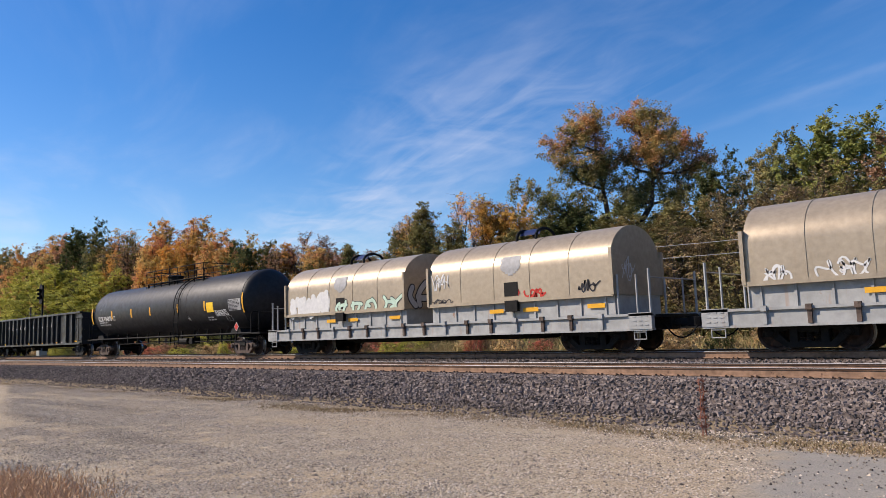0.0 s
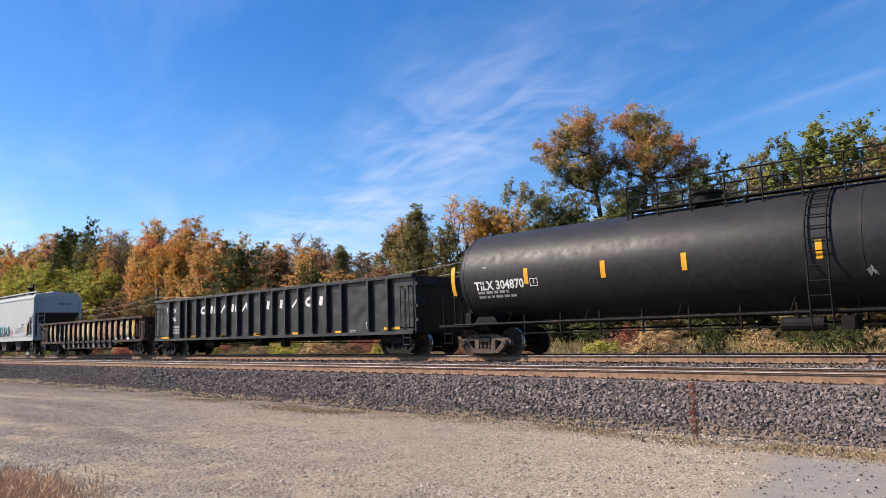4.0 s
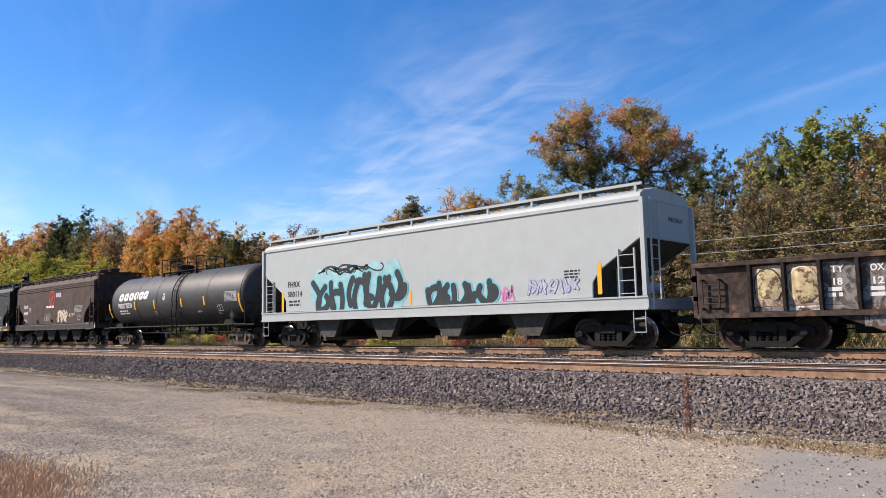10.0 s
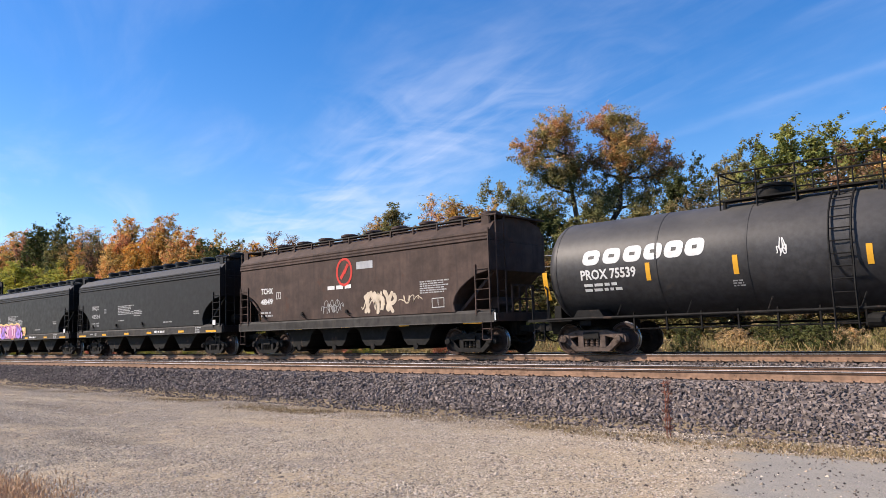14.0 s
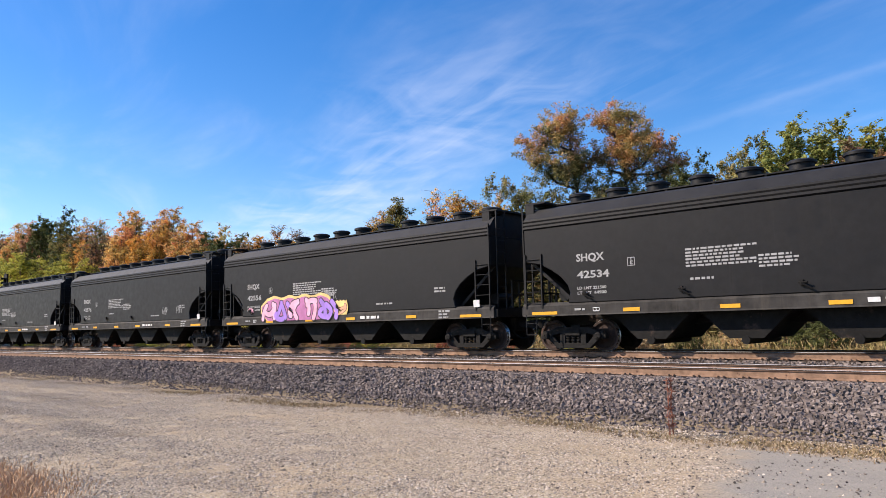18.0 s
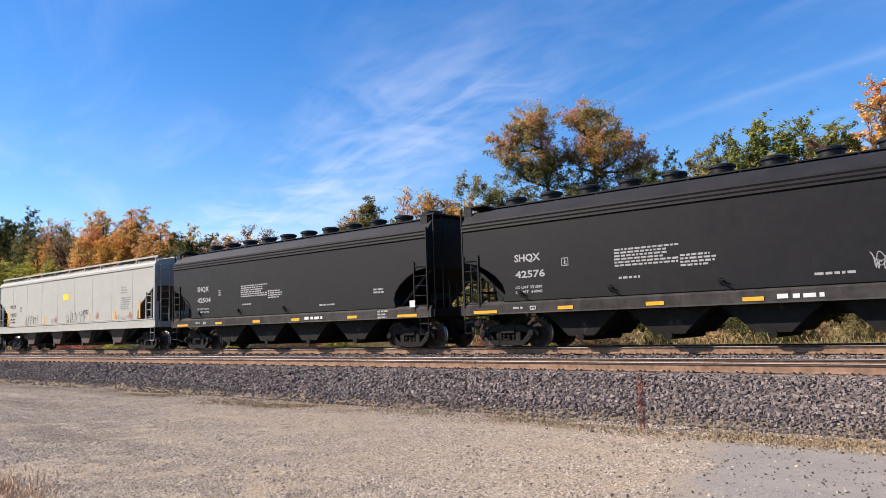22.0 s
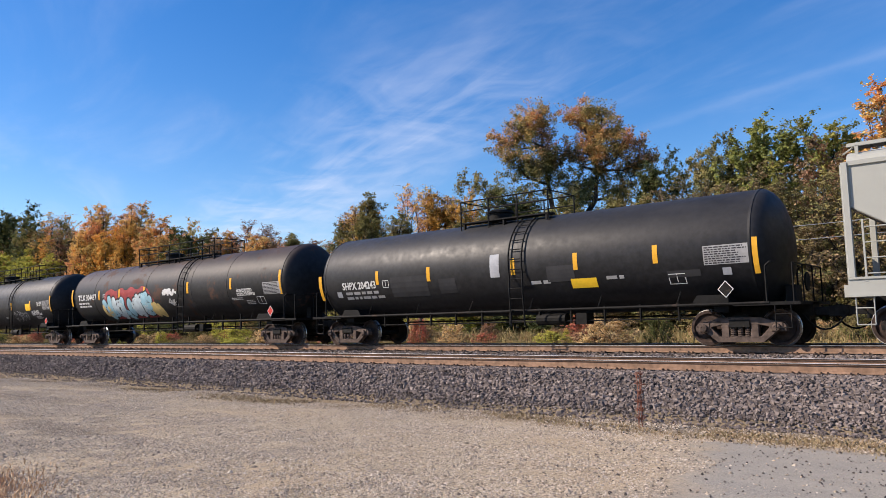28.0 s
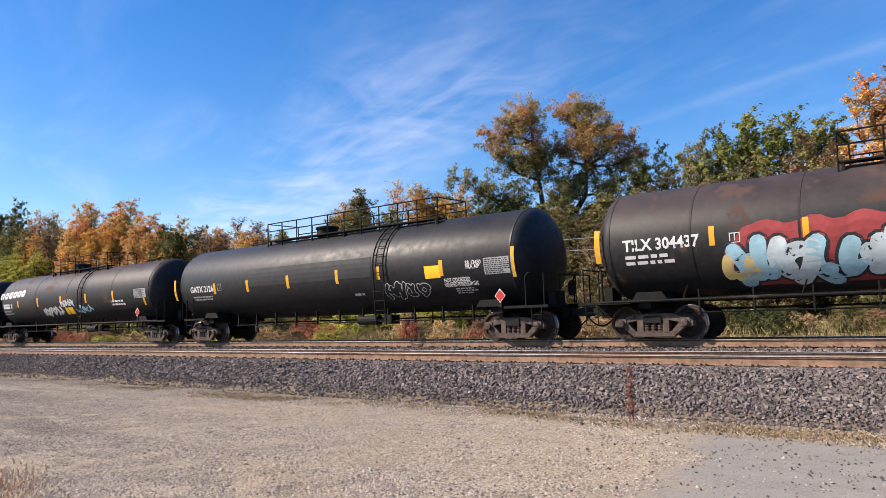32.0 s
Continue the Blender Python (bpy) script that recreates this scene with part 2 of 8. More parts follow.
def prism(bm, pts, axis, a, b):
    """A polygon swept along an axis. pts are (y, z) for x, (x, z) for y, (x, y) for z."""
    def at(p, d):
        return {"x": (d, p[0], p[1]), "y": (p[0], d, p[1]), "z": (p[0], p[1], d)}[axis]
    lo, hi = [bm.verts.new(at(p, a)) for p in pts], [bm.verts.new(at(p, b)) for p in pts]
    n = len(pts)
    caps = [bm.faces.new(lo), bm.faces.new(hi[::-1])]
    for i in range(n):
        bm.faces.new((lo[(i + 1) % n], lo[i], hi[i], hi[(i + 1) % n]))
    return caps


def tube(bm, p, q, r, seg=8):
    p, q = Vector(p), Vector(q)
    d = (q - p).normalized()
    u = d.orthogonal().normalized()
    w = d.cross(u)
    rings = [[bm.verts.new(c + r * (math.cos(2 * math.pi * k / seg) * u + math.sin(2 * math.pi * k / seg) * w)) for k in range(seg)] for c in (p, q)]
    for k in range(seg):
        bm.faces.new((rings[0][k], rings[0][(k + 1) % seg], rings[1][(k + 1) % seg], rings[1][k]))
    bm.faces.new(rings[0][::-1])
    bm.faces.new(rings[1])


def pipe(bm, pts, r=0.016, seg=6):
    for p, q in zip(pts, pts[1:]):
        tube(bm, p, q, r, seg)


def lathe(bm, prof, axis="x", c=(0, 0, 0), seg=48, a0=0.0, a1=2 * math.pi, close=True):
    """Sweep (along, radius) pairs round an axis through c."""
    full = abs(a1 - a0 - 2 * math.pi) < 1e-6
    n = seg if full else seg + 1
    rings = []
    for s, r in prof:
        ring = []
        for k in range(n):
            a = a0 + (a1 - a0) * k / seg
            p = {"x": (s, r * math.cos(a), r * math.sin(a)), "y": (r * math.cos(a), s, r * math.sin(a)), "z": (r * math.cos(a), r * math.sin(a), s)}[axis]
            ring.append(bm.verts.new((p[0] + c[0], p[1] + c[1], p[2] + c[2])))
        rings.append(ring)
    for A, B in zip(rings, rings[1:]):
        for k in range(seg):
            bm.faces.new((A[k], A[(k + 1) % n], B[(k + 1) % n], B[k]))
    if close and full:
        bm.faces.new(rings[0][::-1])
        bm.faces.new(rings[-1])


def mesh_of(name, bm, mat, smooth=False, bevel=0.0):
    bmesh.ops.remove_doubles(bm, verts=bm.verts, dist=1e-5)
    if bevel:
        bmesh.ops.bevel(bm, geom=[e for e in bm.edges if e.calc_face_angle(0) > 0.6], offset=bevel, segments=1, affect="EDGES")
    bmesh.ops.recalc_face_normals(bm, faces=bm.faces)
    me = bpy.data.meshes.new(name)
    bm.to_mesh(me)
    bm.free()
    me.materials.append(mat)
    if smooth:
        for p in me.polygons:
            p.use_smooth = True
        me.set_sharp_from_angle(angle=radians(35))
    return me


def put(name, me, parent=None, at=(0, 0, 0), rz=0.0, label=""):
    ob = new(name, me)
    ob.matrix_basis = pose(*at, 0, 0, rz)
    if parent:
        ob.parent = parent
    if label:
        tagged(ob, label)
    return ob


def part(name, bm, mat, parent=None, label="", smooth=False, bevel=0.0, at=(0, 0, 0)):
    return put(name, mesh_of(name, bm, mat, smooth, bevel), parent, at, 0.0, label)


def thing(name, label, category, group="", at=(0, 0, 0)):
    e = new(name)
    e.empty_display_size = 0.3
    e.location = at
    return tagged(e, label, category, group)


def raw_mesh(name, verts, faces, mats):
    me = bpy.data.meshes.new(name)
    me.from_pydata(verts.tolist() if hasattr(verts, "tolist") else verts, [], faces.tolist() if hasattr(faces, "tolist") else faces)
    for m in mats:
        me.materials.append(m)
    return me


# ---- ground ----
def profile(y):
    """Height of lot, ballast bank and the ground behind the tracks at distance y from the camera."""
    pts = ((-400, 0.0), (4, 0.0), (9, -0.14), (12.0, -0.28), (12.5, -0.27), (14.1, 0.36), (14.5, 0.4), (17.2, 0.4), (17.9, 0.44), (18.7, 0.545), (21.5, 0.545), (22.4, 0.45),
           (23.6, 0.1), (26, 0.3), (36, 0.75), (60, 0.9), (400, 2.0), (4000, 4.0))
    for (a, za), (b, zb) in zip(pts, pts[1:]):
        if y <= b:
            return za + (zb - za) * (y - a) / (b - a)
    return pts[-1][1]


def ground_material():
    """Gravel lot, dirt patches, grey worn paving, brown grass fringe at the bank's foot, dry weedy earth behind."""
    m = bpy.data.materials.new("lot_gravel_and_earth")
    m.use_nodes = True
    t = m.node_tree
    b = t.nodes["Principled BSDF"]
    b.inputs["Roughness"].default_value = 0.95
    b.inputs["Specular IOR Level"].default_value = 0.08
    geo = t.nodes.new("ShaderNodeNewGeometry")
    sep = t.nodes.new("ShaderNodeSeparateXYZ")
    wire(t, geo.outputs["Position"], sep.inputs[0])

    def tex(scale, detail=6, rough=0.6, kind="ShaderNodeTexNoise"):
        n = t.nodes.new(kind)
        n.inputs["Scale"].default_value = scale
        if kind == "ShaderNodeTexNoise":
            n.inputs["Detail"].default_value, n.inputs["Roughness"].default_value = detail, rough
        wire(t, geo.outputs["Position"], n.inputs["Vector"])
        return n

    def ramp(v, lo, hi, a=0.0, c=1.0):
        r = t.nodes.new("ShaderNodeMapRange")
        for k, x in zip(("From Min", "From Max", "To Min", "To Max"), (lo, hi, a, c)):
            r.inputs[k].default_value = x
        wire(t, v, r.inputs["Value"])
        return r.outputs["Result"]

    def calc(op, a, c):
        x = t.nodes.new("ShaderNodeMath")
        x.operation = op
        for k, v in enumerate((a, c)):
            if isinstance(v, (int, float)):
                x.inputs[k].default_value = v
            else:
                wire(t, v, x.inputs[k])
        return x.outputs[0]

    def mix(fac, a, c, mode="MIX"):
        x = t.nodes.new("ShaderNodeMixRGB")
        x.blend_type = mode
        for sock, v in (("Fac", fac), ("Color1", a), ("Color2", c)):
            if isinstance(v, (int, float)):
                x.inputs[sock].default_value = v
            elif isinstance(v, tuple):
                x.inputs[sock].default_value = (*v, 1)
            else:
                wire(t, v, x.inputs[sock])
        return x.outputs["Color"]

    peb = tex(46, kind="ShaderNodeTexVoronoi")
    stones = t.nodes.new("ShaderNodeValToRGB")
    e = stones.color_ramp.elements
    e[0].color, e[1].color = (0.08, 0.064, 0.047, 1), (0.7, 0.57, 0.42, 1)
    for p, c in ((0.3, (0.39, 0.315, 0.215, 1)), (0.65, (0.49, 0.4, 0.275, 1)), (0.85, (0.34, 0.285, 0.225, 1))):
        k = e.new(p)
        k.color = c
    sepc = t.nodes.new("ShaderNodeSeparateColor")
    wire(t, peb.outputs["Color"], sepc.inputs[0])
    wire(t, sepc.outputs[0], stones.inputs["Fac"])
    dirt = mix(ramp(tex(9).outputs["Fac"], 0.3, 0.7), (0.34, 0.25, 0.15), (0.5, 0.38, 0.245))
    big = tex(0.35, 5, 0.55).outputs["Fac"]
    col = mix(ramp(big, 0.46, 0.64, 0.0, 0.5), stones.outputs["Color"], dirt)
    # darker grey gravel drifts
    col = mix(ramp(tex(0.55, 5).outputs["Fac"], 0.52, 0.68, 0, 0.5), col, (0.2, 0.18, 0.165))
    # damp hollows in the lot
    for cx, cy, rx, ry in ((-17.6, 5.9, 3.4, 0.42), (-12.6, 5.5, 2.2, 0.4), (-21.0, 8.0, 4.0, 0.6)):
        dx = calc("DIVIDE", calc("SUBTRACT", sep.outputs["X"], cx), rx)
        dy = calc("DIVIDE", calc("SUBTRACT", sep.outputs["Y"], cy), ry)
        dd = calc("ADD", calc("ADD", calc("MULTIPLY", dx, dx), calc("MULTIPLY", dy, dy)), calc("MULTIPLY", tex(2.2, 8, 0.7).outputs["Fac"], 2.6))
        col = mix(ramp(dd, 2.6, 1.1, 0, 0.8), col, (0.1, 0.078, 0.058))
    # worn grey paving at the right
    edge = calc("ADD", sep.outputs["X"], calc("MULTIPLY", calc("SUBTRACT", tex(1.3, 6, 0.65).outputs["Fac"], 0.5), 1.7))
    edge = calc("ADD", edge, calc("MULTIPLY", calc("SUBTRACT", sep.outputs["Y"], 9.6), 0.25))
    pav = calc("MULTIPLY", ramp(edge, -4.0, -3.2), ramp(sep.outputs["Y"], 10.95, 10.6))
    asphalt = mix(ramp(tex(60, 8, 0.8).outputs["Fac"], 0.38, 0.62), (0.14, 0.128, 0.11), (0.38, 0.35, 0.3))
    asphalt = mix(ramp(tex(1.1, 6, 0.7).outputs["Fac"], 0.4, 0.7, 0, 0.45), asphalt, (0.37, 0.33, 0.27))
    chips = tex(55, kind="ShaderNodeTexVoronoi")
    asphalt = mix(ramp(chips.outputs["Distance"], 0.24, 0.16, 0, 0.3), asphalt, chips.outputs["Color"], "OVERLAY")
    col = mix(pav, col, asphalt)
    # brown fringe at the foot of the bank
    wob = calc("ADD", sep.outputs["Y"], calc("MULTIPLY", calc("SUBTRACT", tex(0.8, 5).outputs["Fac"], 0.5), 1.6))
    fr = calc("MULTIPLY", ramp(wob, 10.6, 11.5), ramp(wob, 13.4, 12.8))
    col = mix(calc("MULTIPLY", fr, 0.8), col, mix(ramp(tex(14).outputs["Fac"], 0.3, 0.7), (0.13, 0.09, 0.055), (0.26, 0.2, 0.12)))
    # crushed stone of the bank, its ground near-black as painted shade between stones
    bal = calc("MULTIPLY", ramp(wob, 12.6, 13.0), ramp(sep.outputs["Y"], 24.2, 23.6))
    col = mix(bal, col, mix(ramp(tex(22).outputs["Fac"], 0.35, 0.65), (0.025, 0.021, 0.019), (0.09, 0.076, 0.068)))
    # weedy earth behind
    back = ramp(sep.outputs["Y"], 23.8, 24.6)
    col = mix(back, col, mix(ramp(tex(1.6).outputs["Fac"], 0.4, 0.62), (0.2, 0.15, 0.07), (0.09, 0.1, 0.035)))
    wire(t, col, b.inputs["Base Color"])
    bp = t.nodes.new("ShaderNodeBump")
    bp.inputs["Strength"].default_value, bp.inputs["Distance"].default_value = 0.75, 0.02
    h = calc("ADD", calc("MULTIPLY", peb.outputs["Distance"], calc("SUBTRACT", 1.0, calc("MULTIPLY", pav, 0.9))), calc("MULTIPLY", tex(7).outputs["Fac"], 0.8))
    wire(t, h, bp.inputs["Height"])
    wire(t, bp.outputs["Normal"], b.inputs["Normal"])
    return m


def build_ground():
    ys = [-4000, -400, -60, -20] + [-8 + 0.5 * k for k in range(24)] + [4 + 0.2 * k for k in range(112)] + [27, 28, 30, 33, 38, 45, 60, 90, 150, 400, 4000]
    xs = [-4000, -600, -300, -200, -150, -120] + [-100 + 1.0 * k for k in range(80)] + [-20 + 0.3 * k for k in range(100)] + [11, 13, 16, 20, 30, 60, 150, 600, 4000]
    verts, faces = [], []
    for y in ys:
        for x in xs:
            z = profile(y)
            if -8 < y < 26 and -100 < x < 11:
                rough = 0.03 if 12.6 < y < 24 else 0.012
                z += rough * noise.noise((x * 2.2, y * 2.2, 0)) + 0.05 * noise.noise((x * 0.25, y * 0.25, 3)) * (1 if y < 12 or y > 24.5 else 0.3)
            verts.append((x, y, z))
    n = len(xs)
    for j in range(len(ys) - 1):
        for i in range(n - 1):
            faces.append((j * n + i, j * n + i + 1, (j + 1) * n + i + 1, (j + 1) * n + i))
    me = raw_mesh("ground", verts, faces, [ground_material()])
    for p in me.polygons:
        p.use_smooth = True
    tagged(new("ground", me), "tan gravel lot with dirt patches, ballast bank and dry weedy earth", "ground", kind="structure")


build_ground()


# ---- tracks ----
def rail_part(name, y, top, parent):
    """One rail: brown foot and web, dark head sides and polished running surface."""
    h = 0.186
    web = [(-0.076, 0), (0.076, 0), (0.076, 0.012), (0.012, 0.032), (0.009, h - 0.045), (0.036, h - 0.036), (0.036, h - 0.03), (-0.036, h - 0.03), (-0.036, h - 0.036), (-0.009, h - 0.045), (-0.012, 0.032), (-0.076, 0.012)]
    bm = bmesh.new()
    prism(bm, web, "x", -420, 160)
    ob = part(name, bm, RAIL, parent, "rust-brown steel rail", at=(0, y, top - h))
    bm = bmesh.new()
    prism(bm, [(-0.0365, h - 0.03), (0.0365, h - 0.03), (0.0365, h - 0.008), (0.034, h - 0.004), (-0.034, h - 0.004), (-0.0365, h - 0.008)], "x", -420, 160)
    part("rail_head", bm, RAIL_DARK, ob)
    bm = bmesh.new()
    prism(bm, [(-0.034, h - 0.006), (0.034, h - 0.006), (0.03, h - 0.001), (0.02, h + 0.001), (-0.02, h + 0.001), (-0.03, h - 0.001)], "x", -420, 160)
    part("running_surface", bm, RAIL_TOP, ob, "polished bare steel")
    return ob


def build_track(name, label, y, top):
    tr = thing(name, label, "railway track", at=(0, 0, 0))
    tr["kind"] = "structure"
    for s in (-1, 1):
        rail_part("rail", y + s * HALF_GAUGE, top, tr)
    bm = bmesh.new()
    box(bm, -0.115, 0.115, -1.3, 1.3, -0.17, 0.0)
    tie = mesh_of("tie", bm, TIE, bevel=0.012)
    bm = bmesh.new()
    box(bm, -0.09, 0.09, -0.19, 0.19, 0.0, 0.02)
    for sx in (-0.055, 0.055):
        for sy in (-0.1, 0.1):
            box(bm, sx - 0.014, sx + 0.014, sy - 0.02, sy + 0.02, 0.02, 0.055)
    plate = mesh_of("tie_plate", bm, RAIL_DARK)
    rng = random.Random(4)
    for k in range(150):
        x = -68 + 0.51 * k + rng.uniform(-0.03, 0.03)
        t = put("tie", tie, tr, (x, y + rng.uniform(-0.06, 0.06), top - 0.206), rng.uniform(-1, 1))
        for s in (-1, 1):
            put("tie_plate", plate, tr, (x, y + s * HALF_GAUGE, top - 0.206))
    return tr


build_track("main_track", "empty railway track of rusty rails on timber ties", Y_NEAR, RT_NEAR)
build_track("second_track", "railway track under the train, rusty rails on timber ties", Y_FAR, RT_FAR)


# ---- ballast stones and lot gravel ----
def stone_shapes(rng, kinds=8, sub=1):
    out = []
    for _ in range(kinds):
        bm = bmesh.new()
        if sub:
            # an angular block
            bmesh.ops.create_cube(bm, size=1.5)
            bmesh.ops.triangulate(bm, faces=bm.faces[:])
        else:
            q = [bm.verts.new((math.cos(a), math.sin(a), -0.5)) for a in (0, 1.3, 2.5, 3.8, 5.0)]
            top = bm.verts.new((rng.uniform(-0.4, 0.4), rng.uniform(-0.4, 0.4), 0.6))
            for i in range(5):
                bm.faces.new((q[i], q[(i + 1) % 5], top))
        sq = Vector((rng.uniform(0.8, 1.25), rng.uniform(0.7, 1.1), rng.uniform(0.55, 0.9)))
        bm.verts.index_update()
        for v in bm.verts:
            v.co = Vector([a * b for a, b in zip(v.co, sq)]) * rng.uniform(0.72, 1.2)
        out.append((np.array([v.co[:] for v in bm.verts]), [[v.index for v in f.verts] for f in bm.faces]))
        bm.free()
    return out


def scatter(name, label, places, sizes, mat, seed, sub=1):
    rng = random.Random(seed)
    g = np.random.default_rng(seed)
    shapes = stone_shapes(rng, 12, sub)
    P, S = np.array(places), np.array(sizes)
    which = g.integers(len(shapes), size=len(P))
    V, F, base = [], [], 0
    for i, (v, f) in enumerate(shapes):
        p, s = P[which == i], S[which == i]
        n = len(p)
        a, b = g.uniform(0, 6.28, n), g.uniform(-1.3, 1.3, n) * (1 if sub else 0.25)
        ca, sa, cb, sb = np.cos(a), np.sin(a), np.cos(b), np.sin(b)
        o = np.zeros(n)
        R = np.stack([np.stack([ca, -sa * cb, sa * sb], 1), np.stack([sa, ca * cb, -ca * sb], 1), np.stack([o, sb, cb], 1)], 1)
        V.append((np.einsum("nij,kj->nki", R, v) * s[:, None, None] + p[:, None, :]).reshape(-1, 3))
        F.append((np.array(f)[None] + (base + len(v) * np.arange(n))[:, None, None]).reshape(-1, 3))
        base += len(v) * n
    me = raw_mesh(name, np.concatenate(V), np.concatenate(F), [mat])
    return tagged(new(name, me), label, "gravel", kind="stuff")


def build_stones():
    g = np.random.default_rng(7)
    stone = material("crushed_grey_stone", (0.17, 0.15, 0.14), 0.9, vary=0.3, grain=9, bump=0.2,
                     island=((0.042, 0.033, 0.029), (0.105, 0.082, 0.073), (0.19, 0.152, 0.136), (0.13, 0.104, 0.094), (0.32, 0.262, 0.23), (0.085, 0.063, 0.053), (0.23, 0.184, 0.158)))
    P, Sz = [], []
    while len(P) < 72000:
        x = -g.exponential(17) + 3.5 if g.random() < 0.85 else g.uniform(-70, 4)
        if x < -75:
            continue
        y = g.uniform(12.3, 14.98) if g.random() < 0.8 else (g.uniform(16.75, 19.25) if g.random() < 0.8 else g.uniform(15.3, 16.5))
        if y < 12.75 and g.random() < 0.6:
            continue
        s = g.uniform(0.022, 0.05) * (0.7 if y < 12.9 else 1.0)
        P.append((x, y, profile(y) + s * (g.uniform(0.1, 1.1) if y < 14.3 else 0.1)))
        Sz.append(s)
    scatter("ballast_stones", "crushed grey ballast stones piled along the tracks", P, Sz, stone, 3)
    lot = material("lot_pebbles", (0.36, 0.31, 0.25), 0.9, vary=0.25, grain=9, bump=0.2,
                   island=((0.06, 0.05, 0.044), (0.42, 0.335, 0.24), (0.58, 0.48, 0.37), (0.16, 0.138, 0.122), (0.68, 0.58, 0.47), (0.46, 0.345, 0.235), (0.08, 0.065, 0.056), (0.52, 0.42, 0.3), (0.24, 0.2, 0.168)))
    P, Sz = [], []
    while len(P) < 190000:
        y = 2.9 + g.random() ** 1.2 * 9.5
        x = (0.3 - 3.8 * g.random() ** 1.45) * y + g.uniform(-1, 1)
        if y > 12.4:
            continue
        paved = x > -3.6 - (y - 9.6) * 0.25 + 0.7 * noise.noise((x, y, 2)) and y < 10.8
        if paved and g.random() < 0.975:
            continue
        if noise.noise((x * 0.35, y * 0.5, 9)) < -0.12 and g.random() < 0.45:
            continue
        s = (abs(g.normal(0, 0.0045)) + 0.0055 + 0.0004 * y) * (1.25 if noise.noise((x * 0.5, y * 0.8, 4)) > 0.12 else 1.0)
        if g.random() < 0.012:
            s *= 2.0
        P.append((x, y, profile(y) + 0.05 * noise.noise((x * 0.25, y * 0.25, 3)) + s * 0.35))
        Sz.append(s)
    scatter("lot_gravel", "loose tan and grey pebbles on the lot", P, Sz, lot, 5, 0)
    # dark broken stones strayed onto the paving and along the bank's foot
    dark = material("dark_strayed_stone", (0.09, 0.078, 0.07), 0.9, vary=0.3, grain=9, bump=0.2, island=((0.04, 0.034, 0.031), (0.12, 0.1, 0.09), (0.07, 0.058, 0.052), (0.2, 0.17, 0.15)))
    P, Sz = [], []
    while len(P) < 4200:
        near = g.random() < 0.4
        x, y = (g.uniform(-4.5, 3.0), g.uniform(4.5, 11.0)) if near else (3.5 - g.exponential(7), 12.2 - abs(g.normal(0, 0.6)))
        s = 0.005 + g.exponential(0.0045)
        if s > (0.018 if near else 0.035) or x < -45:
            continue
        P.append((x, y, profile(y) + 0.05 * noise.noise((x * 0.25, y * 0.25, 3)) + s * 0.4))
        Sz.append(s)
    scatter("strayed_stones", "dark broken stones strewn over the lot", P, Sz, dark, 6)


build_stones()


# ---- freight cars: shared running gear ----
def side_frame_meshes(mat):
    bm = bmesh.new()
    up = [(1.1, 0.36), (1.11, 0.5), (1.02, 0.6), (0.76, 0.63), (0.52, 0.72)]
    under = [(0.74, 0.36), (0.7, 0.48), (0.46, 0.53)]
    prism(bm, [(-x, z) for x, z in up] + up[::-1] + under + [(-x, z) for x, z in under[::-1]], "y", -0.1, 0.1)
    low = [(0.98, 0.44), (0.56, 0.09)]
    inner = [(0.72, 0.47), (0.5, 0.24)]
    prism(bm, [(-x, z) for x, z in low] + low[::-1] + inner + [(-x, z) for x, z in inner[::-1]], "y", -0.09, 0.09)
    for x in (-0.36, 0.36):
        box(bm, x - 0.095, x + 0.095, -0.095, 0.095, 0.2, 0.66)
    for x in (-0.889, 0.889):
        box(bm, x - 0.14, x + 0.14, -0.12, 0.12, 0.36, 0.6)
        lathe(bm, [(-0.2, 0.075), (-0.19, 0.1), (-0.11, 0.105)], "y", (x, 0, 0.457), 12)
        for k in range(3):
            a = 2 * math.pi * k / 3 + 0.5
            tube(bm, (x + 0.05 * math.cos(a), -0.215, 0.457 + 0.05 * math.sin(a)), (x + 0.05 * math.cos(a), -0.19, 0.457 + 0.05 * math.sin(a)), 0.016, 6)
    frame_me = mesh_of("side_frame", bm, mat, bevel=0.012)
    bm = bmesh.new()
    for k in range(5):
        z = 0.24 + k * 0.046
        lathe(bm, [(z, 0.05), (z + 0.01, 0.078), (z + 0.028, 0.078), (z + 0.04, 0.05)], "z", (0, -0.02, 0), 10)
    springs = mesh_of("coil_spring", bm, mat)
    bm = bmesh.new()
    box(bm, -0.25, 0.25, -1.16, 1.16, 0.47, 0.66)
    box(bm, -0.16, 0.16, -0.95, 0.95, 0.5, 0.78)
    box(bm, -0.35, 0.35, -0.35, 0.35, 0.7, 0.86)
    for s in (-1, 1):
        box(bm, s * 0.44 - 0.03, s * 0.44 + 0.03, -0.85, 0.85, 0.32, 0.44)
        for y in (-0.7525, 0.7525):
            box(bm, s * 0.4 - 0.03, s * 0.4 + 0.06, y - 0.05, y + 0.05, 0.3, 0.6)
    bolster = mesh_of("bolster", bm, TRUCK_DARK)
    return frame_me, springs, bolster


GEAR = {"brown": side_frame_meshes(TRUCK), "dark": side_frame_meshes(TRUCK_DARK)}


